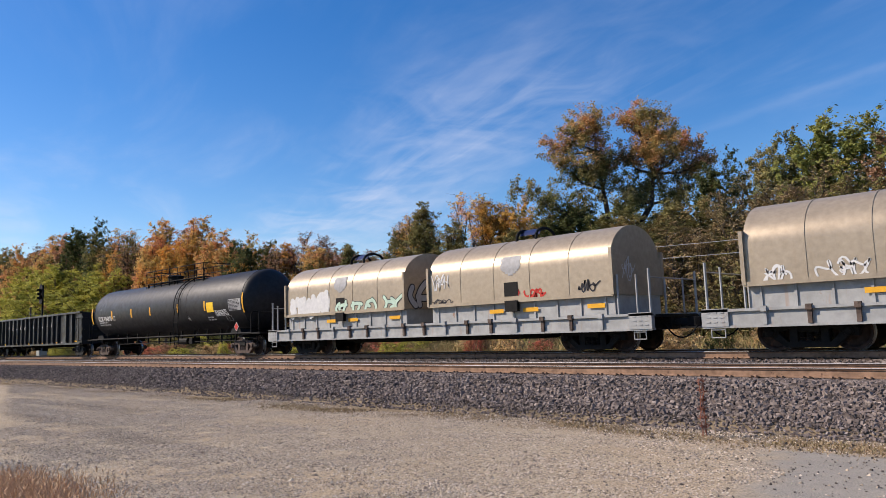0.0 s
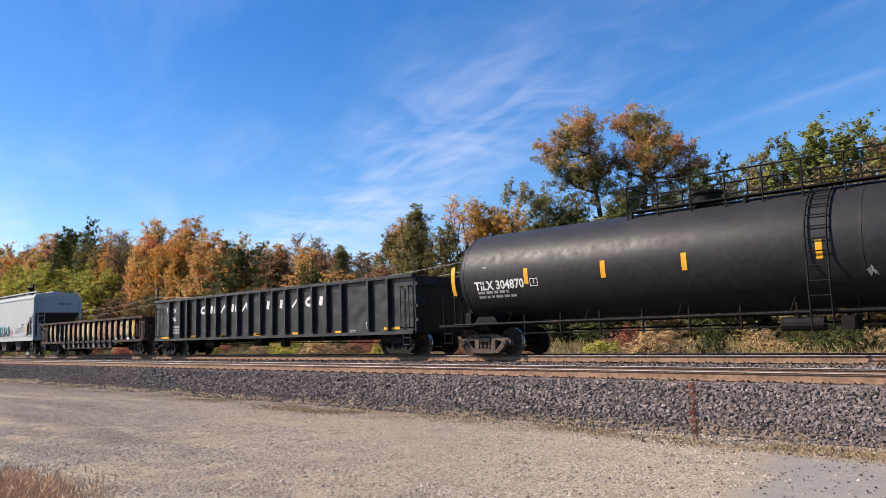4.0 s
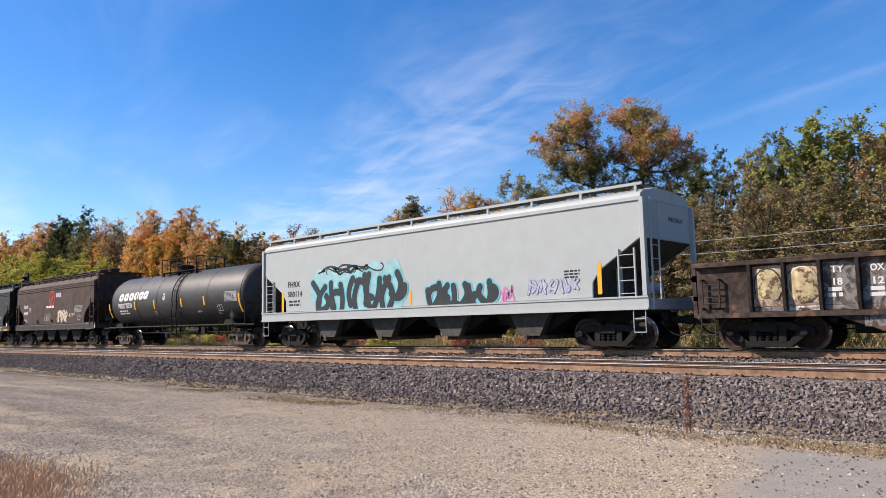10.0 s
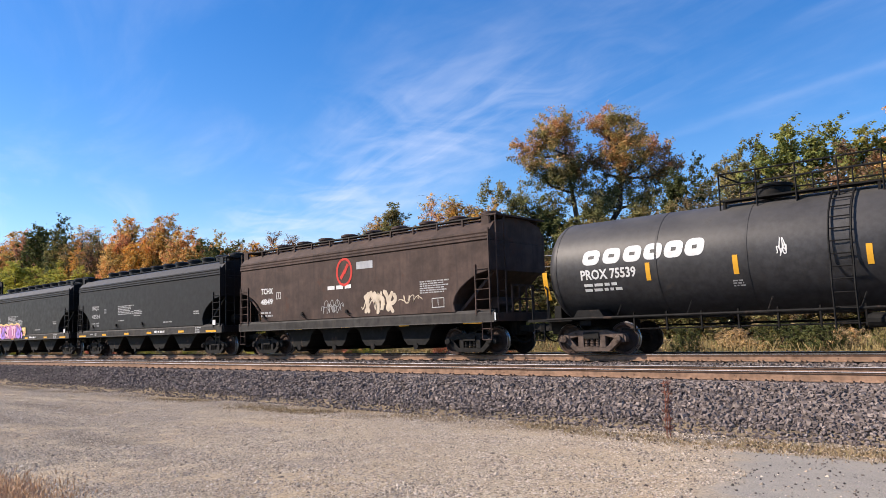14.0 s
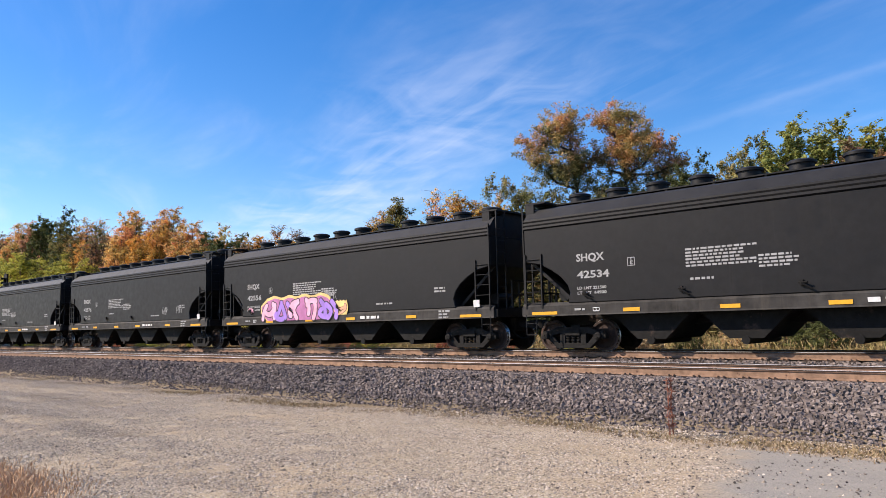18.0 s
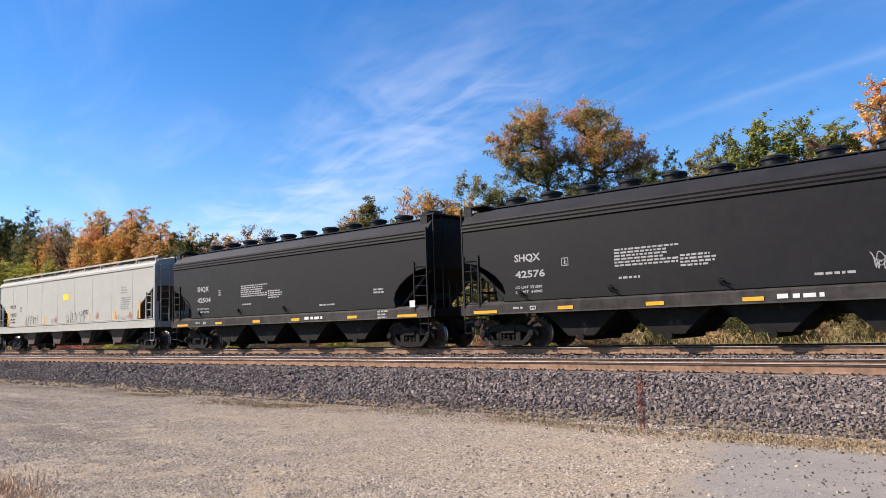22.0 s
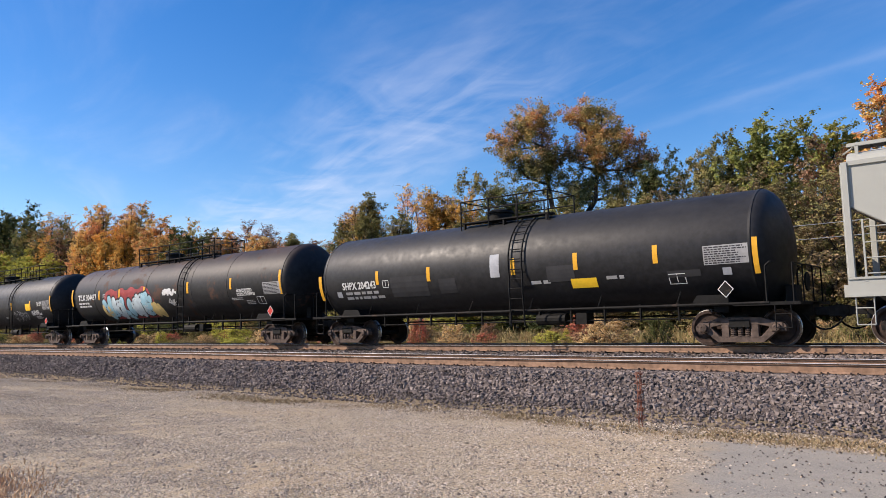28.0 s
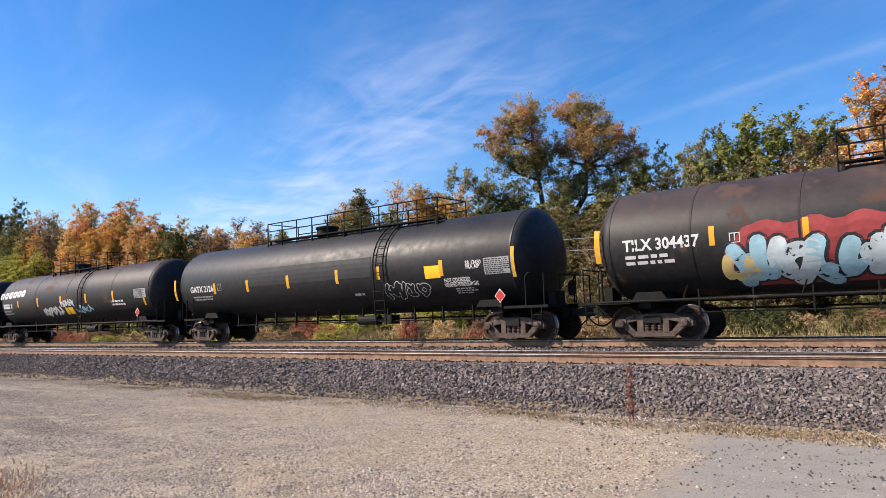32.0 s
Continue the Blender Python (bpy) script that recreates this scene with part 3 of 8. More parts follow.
def wheel_mesh():
    bm = bmesh.new()
    prof = [(-0.105, 0.05), (-0.105, 0.12), (-0.07, 0.14), (-0.02, 0.2), (-0.01, 0.33), (-0.05, 0.375), (-0.07, 0.38), (-0.07, 0.448), (-0.062, 0.455), (0.03, 0.46), (0.045, 0.482), (0.065, 0.485), (0.07, 0.4), (0.04, 0.36), (0.05, 0.15), (0.09, 0.12), (0.09, 0.05)]
    lathe(bm, prof, "y", (0, 0, 0), 40, close=False)
    for k in range(8):
        a = 2 * math.pi * k / 8
        box(bm, 0.26 * math.cos(a) - 0.012, 0.26 * math.cos(a) + 0.012, -0.03, -0.008, 0.26 * math.sin(a) - 0.012, 0.26 * math.sin(a) + 0.012)
    me = mesh_of("wheel", bm, WHEEL, True)
    me.materials.append(TREAD)
    for p in me.polygons:
        c = p.center
        r = math.hypot(c.x, c.z)
        if r > 0.425 and c.y < 0.06:
            p.material_index = 1
    return me


WHEEL_ME = wheel_mesh()


def axle_mesh():
    bm = bmesh.new()
    lathe(bm, [(-1.05, 0.07), (-0.9, 0.075), (-0.7, 0.095), (-0.4, 0.08), (0.4, 0.08), (0.7, 0.095), (0.9, 0.075), (1.05, 0.07)], "y", (0, 0, 0), 14)
    return mesh_of("wheelset", bm, TRUCK_DARK, True)


AXLE_ME = axle_mesh()


def coupler_mesh():
    bm = bmesh.new()
    box(bm, -0.6, 0.35, -0.1, 0.1, 0.72, 0.93)
    prism(bm, [(0.3, -0.13), (0.55, -0.17), (0.68, -0.08), (0.66, 0.02), (0.52, 0.0), (0.52, 0.1), (0.62, 0.16), (0.42, 0.17), (0.3, 0.12)], "z", 0.69, 0.96)
    tube(bm, (0.58, -0.08, 0.66), (0.58, -0.08, 0.99), 0.035, 8)
    box(bm, -0.7, -0.1, -0.3, 0.3, 0.62, 1.05)
    return mesh_of("coupler", bm, TRUCK_DARK, bevel=0.015)


COUPLER_ME = coupler_mesh()


def hose_mesh():
    bm = bmesh.new()
    pts = [(-0.25, -0.42, 0.78)] + [(-0.2 + 0.9 * k / 8, -0.42 + 0.1 * k / 8, 0.72 - 0.34 * math.sin(math.pi * k / 8) ** 0.8) for k in range(9)]
    pipe(bm, pts, 0.024, 7)
    return mesh_of("brake_hose", bm, FRAME, True)


HOSE_ME = hose_mesh()
WHEELS = []
CARS = []


def running_gear(car, x_trucks, ends, gear="dark"):
    fr, sp, bo = GEAR[gear]
    for x in x_trucks:
        put("bolster", bo, car, (x, 0, 0))
        for s in (-1, 1):
            f = put("side_frame", fr, car, (x, s * 1.03, 0), 0 if s < 0 else 180, "dusty cast-steel truck side frame")
            for dx in (-0.18, 0.0, 0.18):
                put("coil_spring", sp, f, (dx, 0, 0))
        for dx in (-0.889, 0.889):
            ws = put("wheelset", AXLE_ME, car, (x + dx, 0, 0.457))
            put("wheel", WHEEL_ME, ws, (0, -0.7525, 0))
            put("wheel", WHEEL_ME, ws, (0, 0.7525, 0), 180)
            WHEELS.append((ws, x + dx))
    for s, x in zip((1, -1), ends):
        put("coupler", COUPLER_ME, car, (x, 0, 0), 0 if s > 0 else 180)
        put("brake_hose", HOSE_ME, car, (x, 0, 0), 0 if s > 0 else 180)


def new_car(name, label, front, rear, trucks, gear="dark"):
    c = (front + rear) / 2
    car = thing(name, label, "freight car", "cars of the passing train", (c, Y_FAR, RT_FAR))
    CARS.append((car, c))
    running_gear(car, [t - c for t in trucks], ((front - rear) / 2, -(front - rear) / 2), gear)
    return car, c


# ---- lettering and spray paint laid on a car's side ----
def flat_side(y):
    return lambda u, v, o=0.0: (u, y - 0.006 - o, v)


def round_side(R, zc):
    return lambda u, v, o=0.0: (u, -(R + 0.006 + o) * math.cos((v - zc) / R), zc + (R + 0.006 + o) * math.sin((v - zc) / R))


def end_face(x):
    return lambda u, v, o=0.0: (x + 0.006 + o, u, v)


def letters(text, u, v, h, mat, car, fn, label="", gap=1.0, thick=0.012, slant=0.0, o=0.0, fit=0.0):
    cu = bpy.data.curves.new("lettering", "FONT")
    cu.body, cu.size, cu.space_character, cu.offset, cu.resolution_u = text, h / 0.69, gap, thick * h / 0.3, 2
    ob = bpy.data.objects.new("lettering", cu)
    me = bpy.data.meshes.new_from_object(ob)
    bpy.data.objects.remove(ob)
    wide = max((p.co.x for p in me.vertices), default=1.0)
    wide = fit / wide if fit else 1.0
    for p in me.vertices:
        p.co = Vector(fn(u + wide * (p.co.x + slant * p.co.y), v + p.co.y, o))
    me.materials.clear()
    me.materials.append(mat)
    return put("lettering", me, car, label=label)


def patch(name, quads, mat, car, fn, label="", o=0.0, steps=4):
    """Flat pieces (u0, u1, v0, v1), bent round the side."""
    V, F = [], []
    for u0, u1, v0, v1 in quads:
        b = len(V)
        for k in range(steps + 1):
            v = v0 + (v1 - v0) * k / steps
            V += [fn(u0, v, o), fn(u1, v, o)]
        F += [(b + 2 * k, b + 2 * k + 1, b + 2 * k + 3, b + 2 * k + 2) for k in range(steps)]
    return put(name, raw_mesh(name, V, F, [mat]), car, label=label)


def word_bars(u, v, w, h, lines, mat, car, fn, seed=0, name="lettering"):
    """Small unreadable writing as rows of bars; v is the top."""
    rng = random.Random(seed)
    q = []
    for k in range(lines):
        x, top = u, v - k * h * 1.75
        end = u + w * rng.uniform(0.7, 1.0)
        while x < end:
            ww = min(rng.uniform(1.2, 3.6) * h, end - x)
            if ww > h * 0.4:
                q.append((x, x + ww, top - h, top))
            x += ww + h * 0.7
    return patch(name, q, mat, car, fn, steps=1)


def ribbon(V, F, pts, w, fn, o):
    """A stroke of width w along 2D points."""
    n = len(pts)
    b = len(V)
    for i, (x, y) in enumerate(pts):
        x0, y0 = pts[max(0, i - 1)]
        x1, y1 = pts[min(n - 1, i + 1)]
        d = math.hypot(x1 - x0, y1 - y0) or 1
        nx, ny = -(y1 - y0) / d * w / 2, (x1 - x0) / d * w / 2
        V += [fn(x + nx, y + ny, o), fn(x - nx, y - ny, o)]
    F += [(b + 2 * i, b + 2 * i + 1, b + 2 * i + 3, b + 2 * i + 2) for i in range(n - 1)]


def dots(V, F, pts, r, fn, o, k=10):
    """Round ends for strokes."""
    for x, y in pts:
        b = len(V)
        V += [fn(x + r * math.cos(6.2832 * i / k), y + r * math.sin(6.2832 * i / k), o) for i in range(k)]
        F.append(tuple(range(b + k - 1, b - 1, -1)))


def glyph(rng, x, y, w, h):
    """Abstract bubble strokes that fill one letter's room: leaning bowed bars and a short arc."""
    def arc(cx, cy, rx, ry, a, b, n=9):
        return [(cx + rx * math.cos(a + (b - a) * k / n), cy + ry * math.sin(a + (b - a) * k / n)) for k in range(n + 1)]
    out = []
    for k in range(rng.choice((2, 2, 3))):
        f = (k + 0.5) / 2.6 + rng.uniform(-0.08, 0.08)
        lean, bow = rng.uniform(-0.3, 0.35) * w, rng.uniform(-0.25, 0.25) * w
        lo, hi = rng.uniform(0.06, 0.3), rng.uniform(0.7, 0.95)
        out.append([(x + f * w + lean * (t - 0.5) + bow * math.sin(math.pi * t), y + h * (lo + (hi - lo) * t)) for t in [j / 7 for j in range(8)]])
    a = rng.uniform(0, 6.28)
    out.append(arc(x + rng.uniform(0.35, 0.65) * w, y + rng.uniform(0.3, 0.7) * h, 0.34 * w, 0.2 * h, a, a + rng.uniform(1.8, 3.0)))
    return out


def backing(fn, u, v, w, h, mat, car, seed, o, grow):
    """A bumpy field of paint behind a sprayed piece."""
    rng = random.Random(seed)
    n = 44
    V, F = [], []
    for k in range(n + 1):
        x = u - grow + (w + 2 * grow) * k / n
        e = min(1.0, 8 * min(k, n - k) / n + 0.25)
        bump = 0.05 * h * math.sin(k * 0.7 + seed) + rng.uniform(-0.012, 0.012) * h
        mid = v + h * 0.5
        lo, hi = mid - h * 0.5 * e, mid + (h * 0.5 + grow) * e + bump
        V += [fn(x, lo + (hi - lo) * r / 8, o) for r in range(9)]
    for k in range(n):
        F += [(9 * k + r, 9 * k + 9 + r, 9 * k + 10 + r, 9 * k + 1 + r) for r in range(8)]
    return put("paint_glow", raw_mesh("paint_glow", V, F, [mat]), car)


def spray(car, fn, u, v, w, h, n, fills, edge, glow=None, seed=0, thick=0.3, label="", rise=0.0, core=None):
    """A spray-painted piece: a bumpy field, dark-edged letter-like strokes and their coloured fill."""
    rng = random.Random(seed)
    strokes = []
    for k in range(n):
        gw = w / n
        for s in glyph(rng, u + k * gw, v + rise * k / n + rng.uniform(-0.04, 0.04) * h, gw * 1.08, h * rng.uniform(0.9, 1.02)):
            strokes.append((k, s))
    made = []
    if glow:
        made.append(backing(fn, u, v, w, h, glow, car, seed, 0.0012, 0.1 * h))
    if core:
        made.append(backing(fn, u, v, w, h * 0.96, core, car, seed, 0.0024, 0.02 * h))
    fat = thick * h * 0.62
    V, F = [], []
    for i, (k, s) in enumerate(strokes):
        ribbon(V, F, s, fat * 1.4, fn, 0.004 + 0.00016 * i)
        dots(V, F, (s[0], s[-1]), fat * 0.7, fn, 0.004 + 0.00016 * i + 0.00008)
    made.append(put("paint_edge", raw_mesh("paint_edge", V, F, [edge]), car))
    for one in range(n):
        V, F = [], []
        for i, (k, s) in enumerate(strokes):
            if k == one:
                ribbon(V, F, s, fat, fn, 0.008 + 0.00016 * i)
                dots(V, F, (s[0], s[-1]), fat * 0.5, fn, 0.008 + 0.00016 * i + 0.00008)
        made.append(put("paint_fill", raw_mesh("paint_fill", V, F, [fills[one % len(fills)]]), car, label=label))
    return made


def tag_line(car, fn, u, v, w, h, mat, seed=0, width=0.03, loops=5, label=""):
    rng = random.Random(seed)
    V, F = [], []
    for s in range(3):
        a, b = rng.uniform(0, 6), rng.uniform(0.8, 1.3)
        pts = [(u + w * (k / 60 + 0.06 * math.sin(k * 0.55 + a)), v + h * (0.5 + 0.42 * math.sin(k * 0.2 * loops / 3 * b + a + s) * math.sin(k * 0.13 + a))) for k in range(61)]
        lo = rng.randrange(0, 25)
        ribbon(V, F, pts[lo:lo + rng.randrange(20, 36)], width, fn, 0.003 + 0.0006 * s)
    return put("sprayed_tag", raw_mesh("sprayed_tag", V, F, [mat]), car, label=label)


# ---- small fittings ----
def ladder(car, x, y, z0, z1, w=0.45, rungs=5, mat=None, name="ladder", up=0.0):
    bm = bmesh.new()
    box(bm, x - w / 2 - 0.02, x - w / 2 + 0.02, y - 0.03, y + 0.03, z0, z1)
    box(bm, x + w / 2 - 0.02, x + w / 2 + 0.02, y - 0.03, y + 0.03, z0, z1 + up)
    for k in range(rungs):
        z = z0 + (z1 - z0) * (k + 0.5) / rungs
        tube(bm, (x - w / 2, y - 0.01, z), (x + w / 2, y - 0.01, z), 0.014, 6)
    return part(name, bm, mat, car)


def end_ladder(car, x, y, z0, z1, mat, rungs=6, w=0.45):
    bm = bmesh.new()
    for s in (-1, 1):
        box(bm, x - 0.02, x + 0.02, y + s * w / 2 - 0.02, y + s * w / 2 + 0.02, z0, z1)
    for k in range(rungs):
        z = z0 + (z1 - z0) * (k + 0.5) / rungs
        tube(bm, (x, y - w / 2, z), (x, y + w / 2, z), 0.014, 6)
    return part("end_ladder", bm, mat, car)


def stirrup(car, x, y, mat, z0=0.5, z1=1.0, w=0.36):
    bm = bmesh.new()
    pipe(bm, [(x - w / 2, y, z1), (x - w / 2, y, z0), (x + w / 2, y, z0), (x + w / 2, y, z1)], 0.016)
    pipe(bm, [(x - w / 2, y, (z0 + z1) / 2 + 0.05), (x + w / 2, y, (z0 + z1) / 2 + 0.05)], 0.014)
    return part("step", bm, mat, car)


def reflectors(car, fn, us, v, w=0.45, h=0.1, tall=False):
    for u in us:
        q = (u - h / 2, u + h / 2, v, v + w) if tall else (u - w / 2, u + w / 2, v, v + h)
        patch("reflector", [q], YELLOW, car, fn, "yellow reflective strip", 0.002)


# ---- covered hopper with flat sides and cut-away ends ----
def hopper_flat(name, label, front, rear, trucks, mat, eave=4.26, sill=(1.12, 1.5), walk_mat=None, bays=4, gear="dark", ribs=0, bay_mat=None):
    car, c = new_car(name, label, front, rear, trucks, gear)
    L2 = (front - rear) / 2
    hw = 1.6
    e = L2 - 0.14
    side = [(-e, eave), (-e, 3.15), (-e + 1.35, 2.3), (-e + 1.6, 1.95), (-e + 1.62, sill[1]), (e - 1.62, sill[1]), (e - 1.6, 1.95), (e - 1.35, 2.3), (e, 3.15), (e, eave)]
    bm = bmesh.new()
    prism(bm, side, "y", -hw, hw)
    part("body", bm, mat, car, bevel=0.02)
    # dark sheets laid over the end slopes, their shade put into the colour
    for sx in (-1, 1):
        bm = bmesh.new()
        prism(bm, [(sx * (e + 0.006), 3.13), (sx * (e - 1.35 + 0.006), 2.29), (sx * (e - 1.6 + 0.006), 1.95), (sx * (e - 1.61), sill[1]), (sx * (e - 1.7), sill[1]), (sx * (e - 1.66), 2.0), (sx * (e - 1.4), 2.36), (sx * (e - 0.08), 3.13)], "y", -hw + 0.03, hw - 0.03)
        part("slope_sheet", bm, bay_mat or mat, car, "end slope sheet with its shade painted dark")
    bm = bmesh.new()
    arc = [(-hw, eave)] + [(-hw * math.cos(math.pi * k / 12), eave + 0.38 * math.sin(math.pi * k / 12) ** 0.8) for k in range(1, 12)] + [(hw, eave)]
    prism(bm, arc[::-1], "x", -e, e)
    part("roof", bm, mat, car, smooth=True)
    bm = bmesh.new()
    for s in (-1, 1):
        box(bm, -e + 0.02, e - 0.02, s * hw - 0.045, s * hw + 0.045, eave - 0.09, eave + 0.03)
    part("eave_rail", bm, mat, car, bevel=0.01)
    for s in (-1, 1):
        bm = bmesh.new()
        y, z0, z1 = s * hw, sill[0], sill[1]
        half = [(0.09, z0), (0.09, z0 + 0.05), (0.05, z0 + 0.05), (0.05, z1 - 0.05), (0.08, z1 - 0.05), (0.08, z1)]
        prism(bm, [(y + a, b) for a, b in half] + [(y - a, b) for a, b in half[::-1]], "x", -L2, L2)
        part("side_sill", bm, mat, car)
    for sx in (-1, 1):
        for s in (-1, 1):
            bm = bmesh.new()
            box(bm, sx * (L2 - 0.09) - 0.07, sx * (L2 - 0.09) + 0.07, s * hw - 0.07, s * hw + 0.07, sill[1], eave)
            part("corner_post", bm, mat, car, bevel=0.01)
        stirrup(car, sx * (L2 - 0.3), -hw - 0.02, mat, 0.5, 1.14)
        ladder(car, sx * (L2 - 0.62), -hw - 0.03, sill[1] - 0.1, 2.85, 0.5, 4, mat)
        end_ladder(car, sx * (L2 + 0.03), -1.15, 1.2, eave, mat, 8)
        bm = bmesh.new()
        box(bm, sx * (L2 - 1.3) - 0.06, sx * (L2 - 1.3) + 0.06, -0.9, -0.75, 1.3, 2.6)
        box(bm, sx * (L2 - 1.3) - 0.06, sx * (L2 - 1.3) + 0.06, 0.75, 0.9, 1.3, 2.6)
        tube(bm, (sx * (L2 - 0.75), -0.2, 1.75), (sx * (L2 - 0.75), 0.5, 1.75), 0.18, 12)
        box(bm, sx * L2 - 0.12, sx * L2 + 0.1, -1.5, 1.5, 1.12, 1.4)
        part("end_framing", bm, mat, car)
    # running board along both roof edges
    z = eave + 0.42
    for y in (-1.42, 1.42):
        bm = bmesh.new()
        box(bm, -e, e, y - 0.03, y + 0.03, z - 0.04, z + 0.04)
        part("running_board_rail", bm, mat, car)
        n = 11
        for k in range(n):
            x = -e + 0.2 + (2 * e - 0.4) * k / (n - 1)
            bm = bmesh.new()
            box(bm, x - 0.035, x + 0.035, y - 0.03, y + 0.03, eave + 0.02, z - 0.03)
            tube(bm, (x, y, z - 0.02), (x - 0.35, y * 0.72, eave + 0.3), 0.02, 5)
            part("board_bracket", bm, mat, car)
    for s in (-1, 1):
        bm = bmesh.new()
        for y in (0.95, 1.05, 1.15, 1.25, 1.35):
            box(bm, -e, e, s * y - 0.012, s * y + 0.012, z - 0.035, z - 0.005)
        for k in range(int(2 * e / 0.3)):
            x = -e + (k + 0.5) * 0.3
            box(bm, x - 0.012, x + 0.012, s * 1.15 - 0.22, s * 1.15 + 0.22, z - 0.03, z - 0.01)
        part("running_board", bm, walk_mat or FRAME, car, "dark steel grating")
    for k in range(8):
        x = -e + 2 * e * (k + 0.5) / 8
        bm = bmesh.new()
        box(bm, x - 0.9, x + 0.9, -0.3, 0.3, eave + 0.36, eave + 0.47)
        part("roof_hatch", bm, mat, car, bevel=0.03)
    # discharge hoppers
    lo, hi = -L2 + 2.6, L2 - 2.6
    for k in range(bays):
        x = lo + (hi - lo) * (k + 0.5) / bays
        half = (hi - lo) / bays / 2
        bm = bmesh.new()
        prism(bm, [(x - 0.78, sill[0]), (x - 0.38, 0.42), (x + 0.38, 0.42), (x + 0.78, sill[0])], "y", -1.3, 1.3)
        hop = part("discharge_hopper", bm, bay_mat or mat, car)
        # recessed slopes take near-black steel as painted shade between the bays
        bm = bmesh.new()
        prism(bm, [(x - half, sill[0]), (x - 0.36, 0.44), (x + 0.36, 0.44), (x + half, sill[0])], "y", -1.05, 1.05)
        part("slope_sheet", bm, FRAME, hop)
        bm = bmesh.new()
        box(bm, x - 0.45, x + 0.45, -1.0, 1.0, 0.3, 0.42)
        tube(bm, (x - 0.1, -1.35, 0.36), (x - 0.1, 1.35, 0.36), 0.06, 8)
        box(bm, x - 0.17, x - 0.03, -1.42, -1.33, 0.28, 0.44)
        part("outlet_gate", bm, TRUCK, hop)
    bm = bmesh.new()
    box(bm, -L2 + 0.3, L2 - 0.3, -0.3, 0.3, 0.75, 1.15)
    part("centre_sill", bm, FRAME, car)
    if ribs:
        for k in range(1, ribs):
            bm = bmesh.new()
            x = -e + 2 * e * k / ribs
            box(bm, x - 0.012, x + 0.012, -hw - 0.006, -hw, sill[1] + (0.9 if abs(x) > e - 1.6 else 0), eave - 0.1)
            part("side_seam", bm, mat, car)
    return car, c, flat_side(-hw)


# ---- covered hopper with ridged eaves and round hatches ----
def hopper_ridged(name, label, front, rear, trucks, mat, hatches=11, gear="dark", top=0.0, rails=False):
    car, c = new_car(name, label, front, rear, trucks, gear)
    L2 = (front - rear) / 2
    hw, eave = 1.6, 3.72
    e = L2 - 0.1
    s1 = 1.42
    cut = [(0, 2.72), (0.55, 2.62), (0.95, 2.42), (1.28, 2.2), (1.5, 1.95), (1.58, 1.72), (1.5, s1)]
    side = [(-e, eave)] + [(-e + a, b) for a, b in cut] + [(e - a, b) for a, b in reversed(cut)] + [(e, eave)]
    bm = bmesh.new()
    prism(bm, side, "y", -hw, hw)
    part("body", bm, mat, car, bevel=0.025)
    prof = [(-1.6, eave)]
    y, z = -1.6, eave
    for k in range(3):
        prof += [(y - 0.035, z + 0.03), (y - 0.03, z + 0.085), (y + 0.005, z + 0.1)]
        y, z = y + 0.02, z + 0.115
    prof += [(-1.5, z + 0.05), (-1.3, z + 0.28), (-0.7, z + 0.43 + top), (0, z + 0.5 + top)]
    prof = prof + [(-a, b) for a, b in reversed(prof[:-1])]
    bm = bmesh.new()
    prism(bm, prof[::-1], "x", -e, e)
    part("roof", bm, mat, car)
    ztop = z + 0.45 + top
    for k in range(hatches):
        x = -e + 1.1 + (2 * e - 2.2) * k / (hatches - 1)
        bm = bmesh.new()
        lathe(bm, [(ztop - 0.05, 0.31), (ztop + 0.28, 0.31), (ztop + 0.29, 0.36), (ztop + 0.36, 0.36), (ztop + 0.4, 0.26), (ztop + 0.41, 0.05)], "z", (x, 0, 0), 16)
        part("hatch", bm, mat, car, smooth=True)
    bm = bmesh.new()
    for s in (-1, 1):
        box(bm, -e, e, s * 0.68 - 0.12, s * 0.68 + 0.12, ztop + 0.0, ztop + 0.035)
        for k in range(12):
            x = -e + 0.3 + (2 * e - 0.6) * k / 11
            box(bm, x - 0.03, x + 0.03, s * 0.68 - 0.1, s * 0.68 + 0.1, ztop - 0.14, ztop + 0.01)
    for sx in (-1, 1):
        box(bm, sx * (L2 - 0.35) - 0.3, sx * (L2 - 0.35) + 0.42, -1.4, 1.4, ztop + 0.02, ztop + 0.07)
        for s in (-1, 1):
            box(bm, sx * (L2 - 0.3) - 0.25, sx * (L2 - 0.3) + 0.05, s * 1.36 - 0.03, s * 1.36 + 0.03, ztop - 0.42, ztop + 0.05)
    part("running_board", bm, mat, car)
    if rails:
        for s in (-1, 1):
            bm = bmesh.new()
            box(bm, -e, e, s * 1.22 - 0.14, s * 1.22 + 0.14, ztop + 0.0, ztop + 0.04)
            part("edge_walk", bm, SILL_DUST, car, "dusty steel edge walk")
            for k in range(13):
                x = -e + 0.15 + (2 * e - 0.3) * k / 12
                bm = bmesh.new()
                box(bm, x - 0.03, x + 0.03, s * 1.34 - 0.03, s * 1.34 + 0.03, ztop - 0.26, ztop + 0.0)
                part("walk_bracket", bm, mat, car)
    for s in (-1, 1):
        bm = bmesh.new()
        prism(bm, [(s * hw + 0.03, 1.06), (s * hw - 0.03, 1.06), (s * (hw + 0.02), 1.1), (s * (hw + 0.02), 1.36), (s * (hw - 0.06), 1.46), (s * (hw - 0.12), 1.46), (s * (hw - 0.12), 1.06)], "x", -L2, L2)
        part("side_sill", bm, SILL_DUST, car, "dust-greyed side sill")
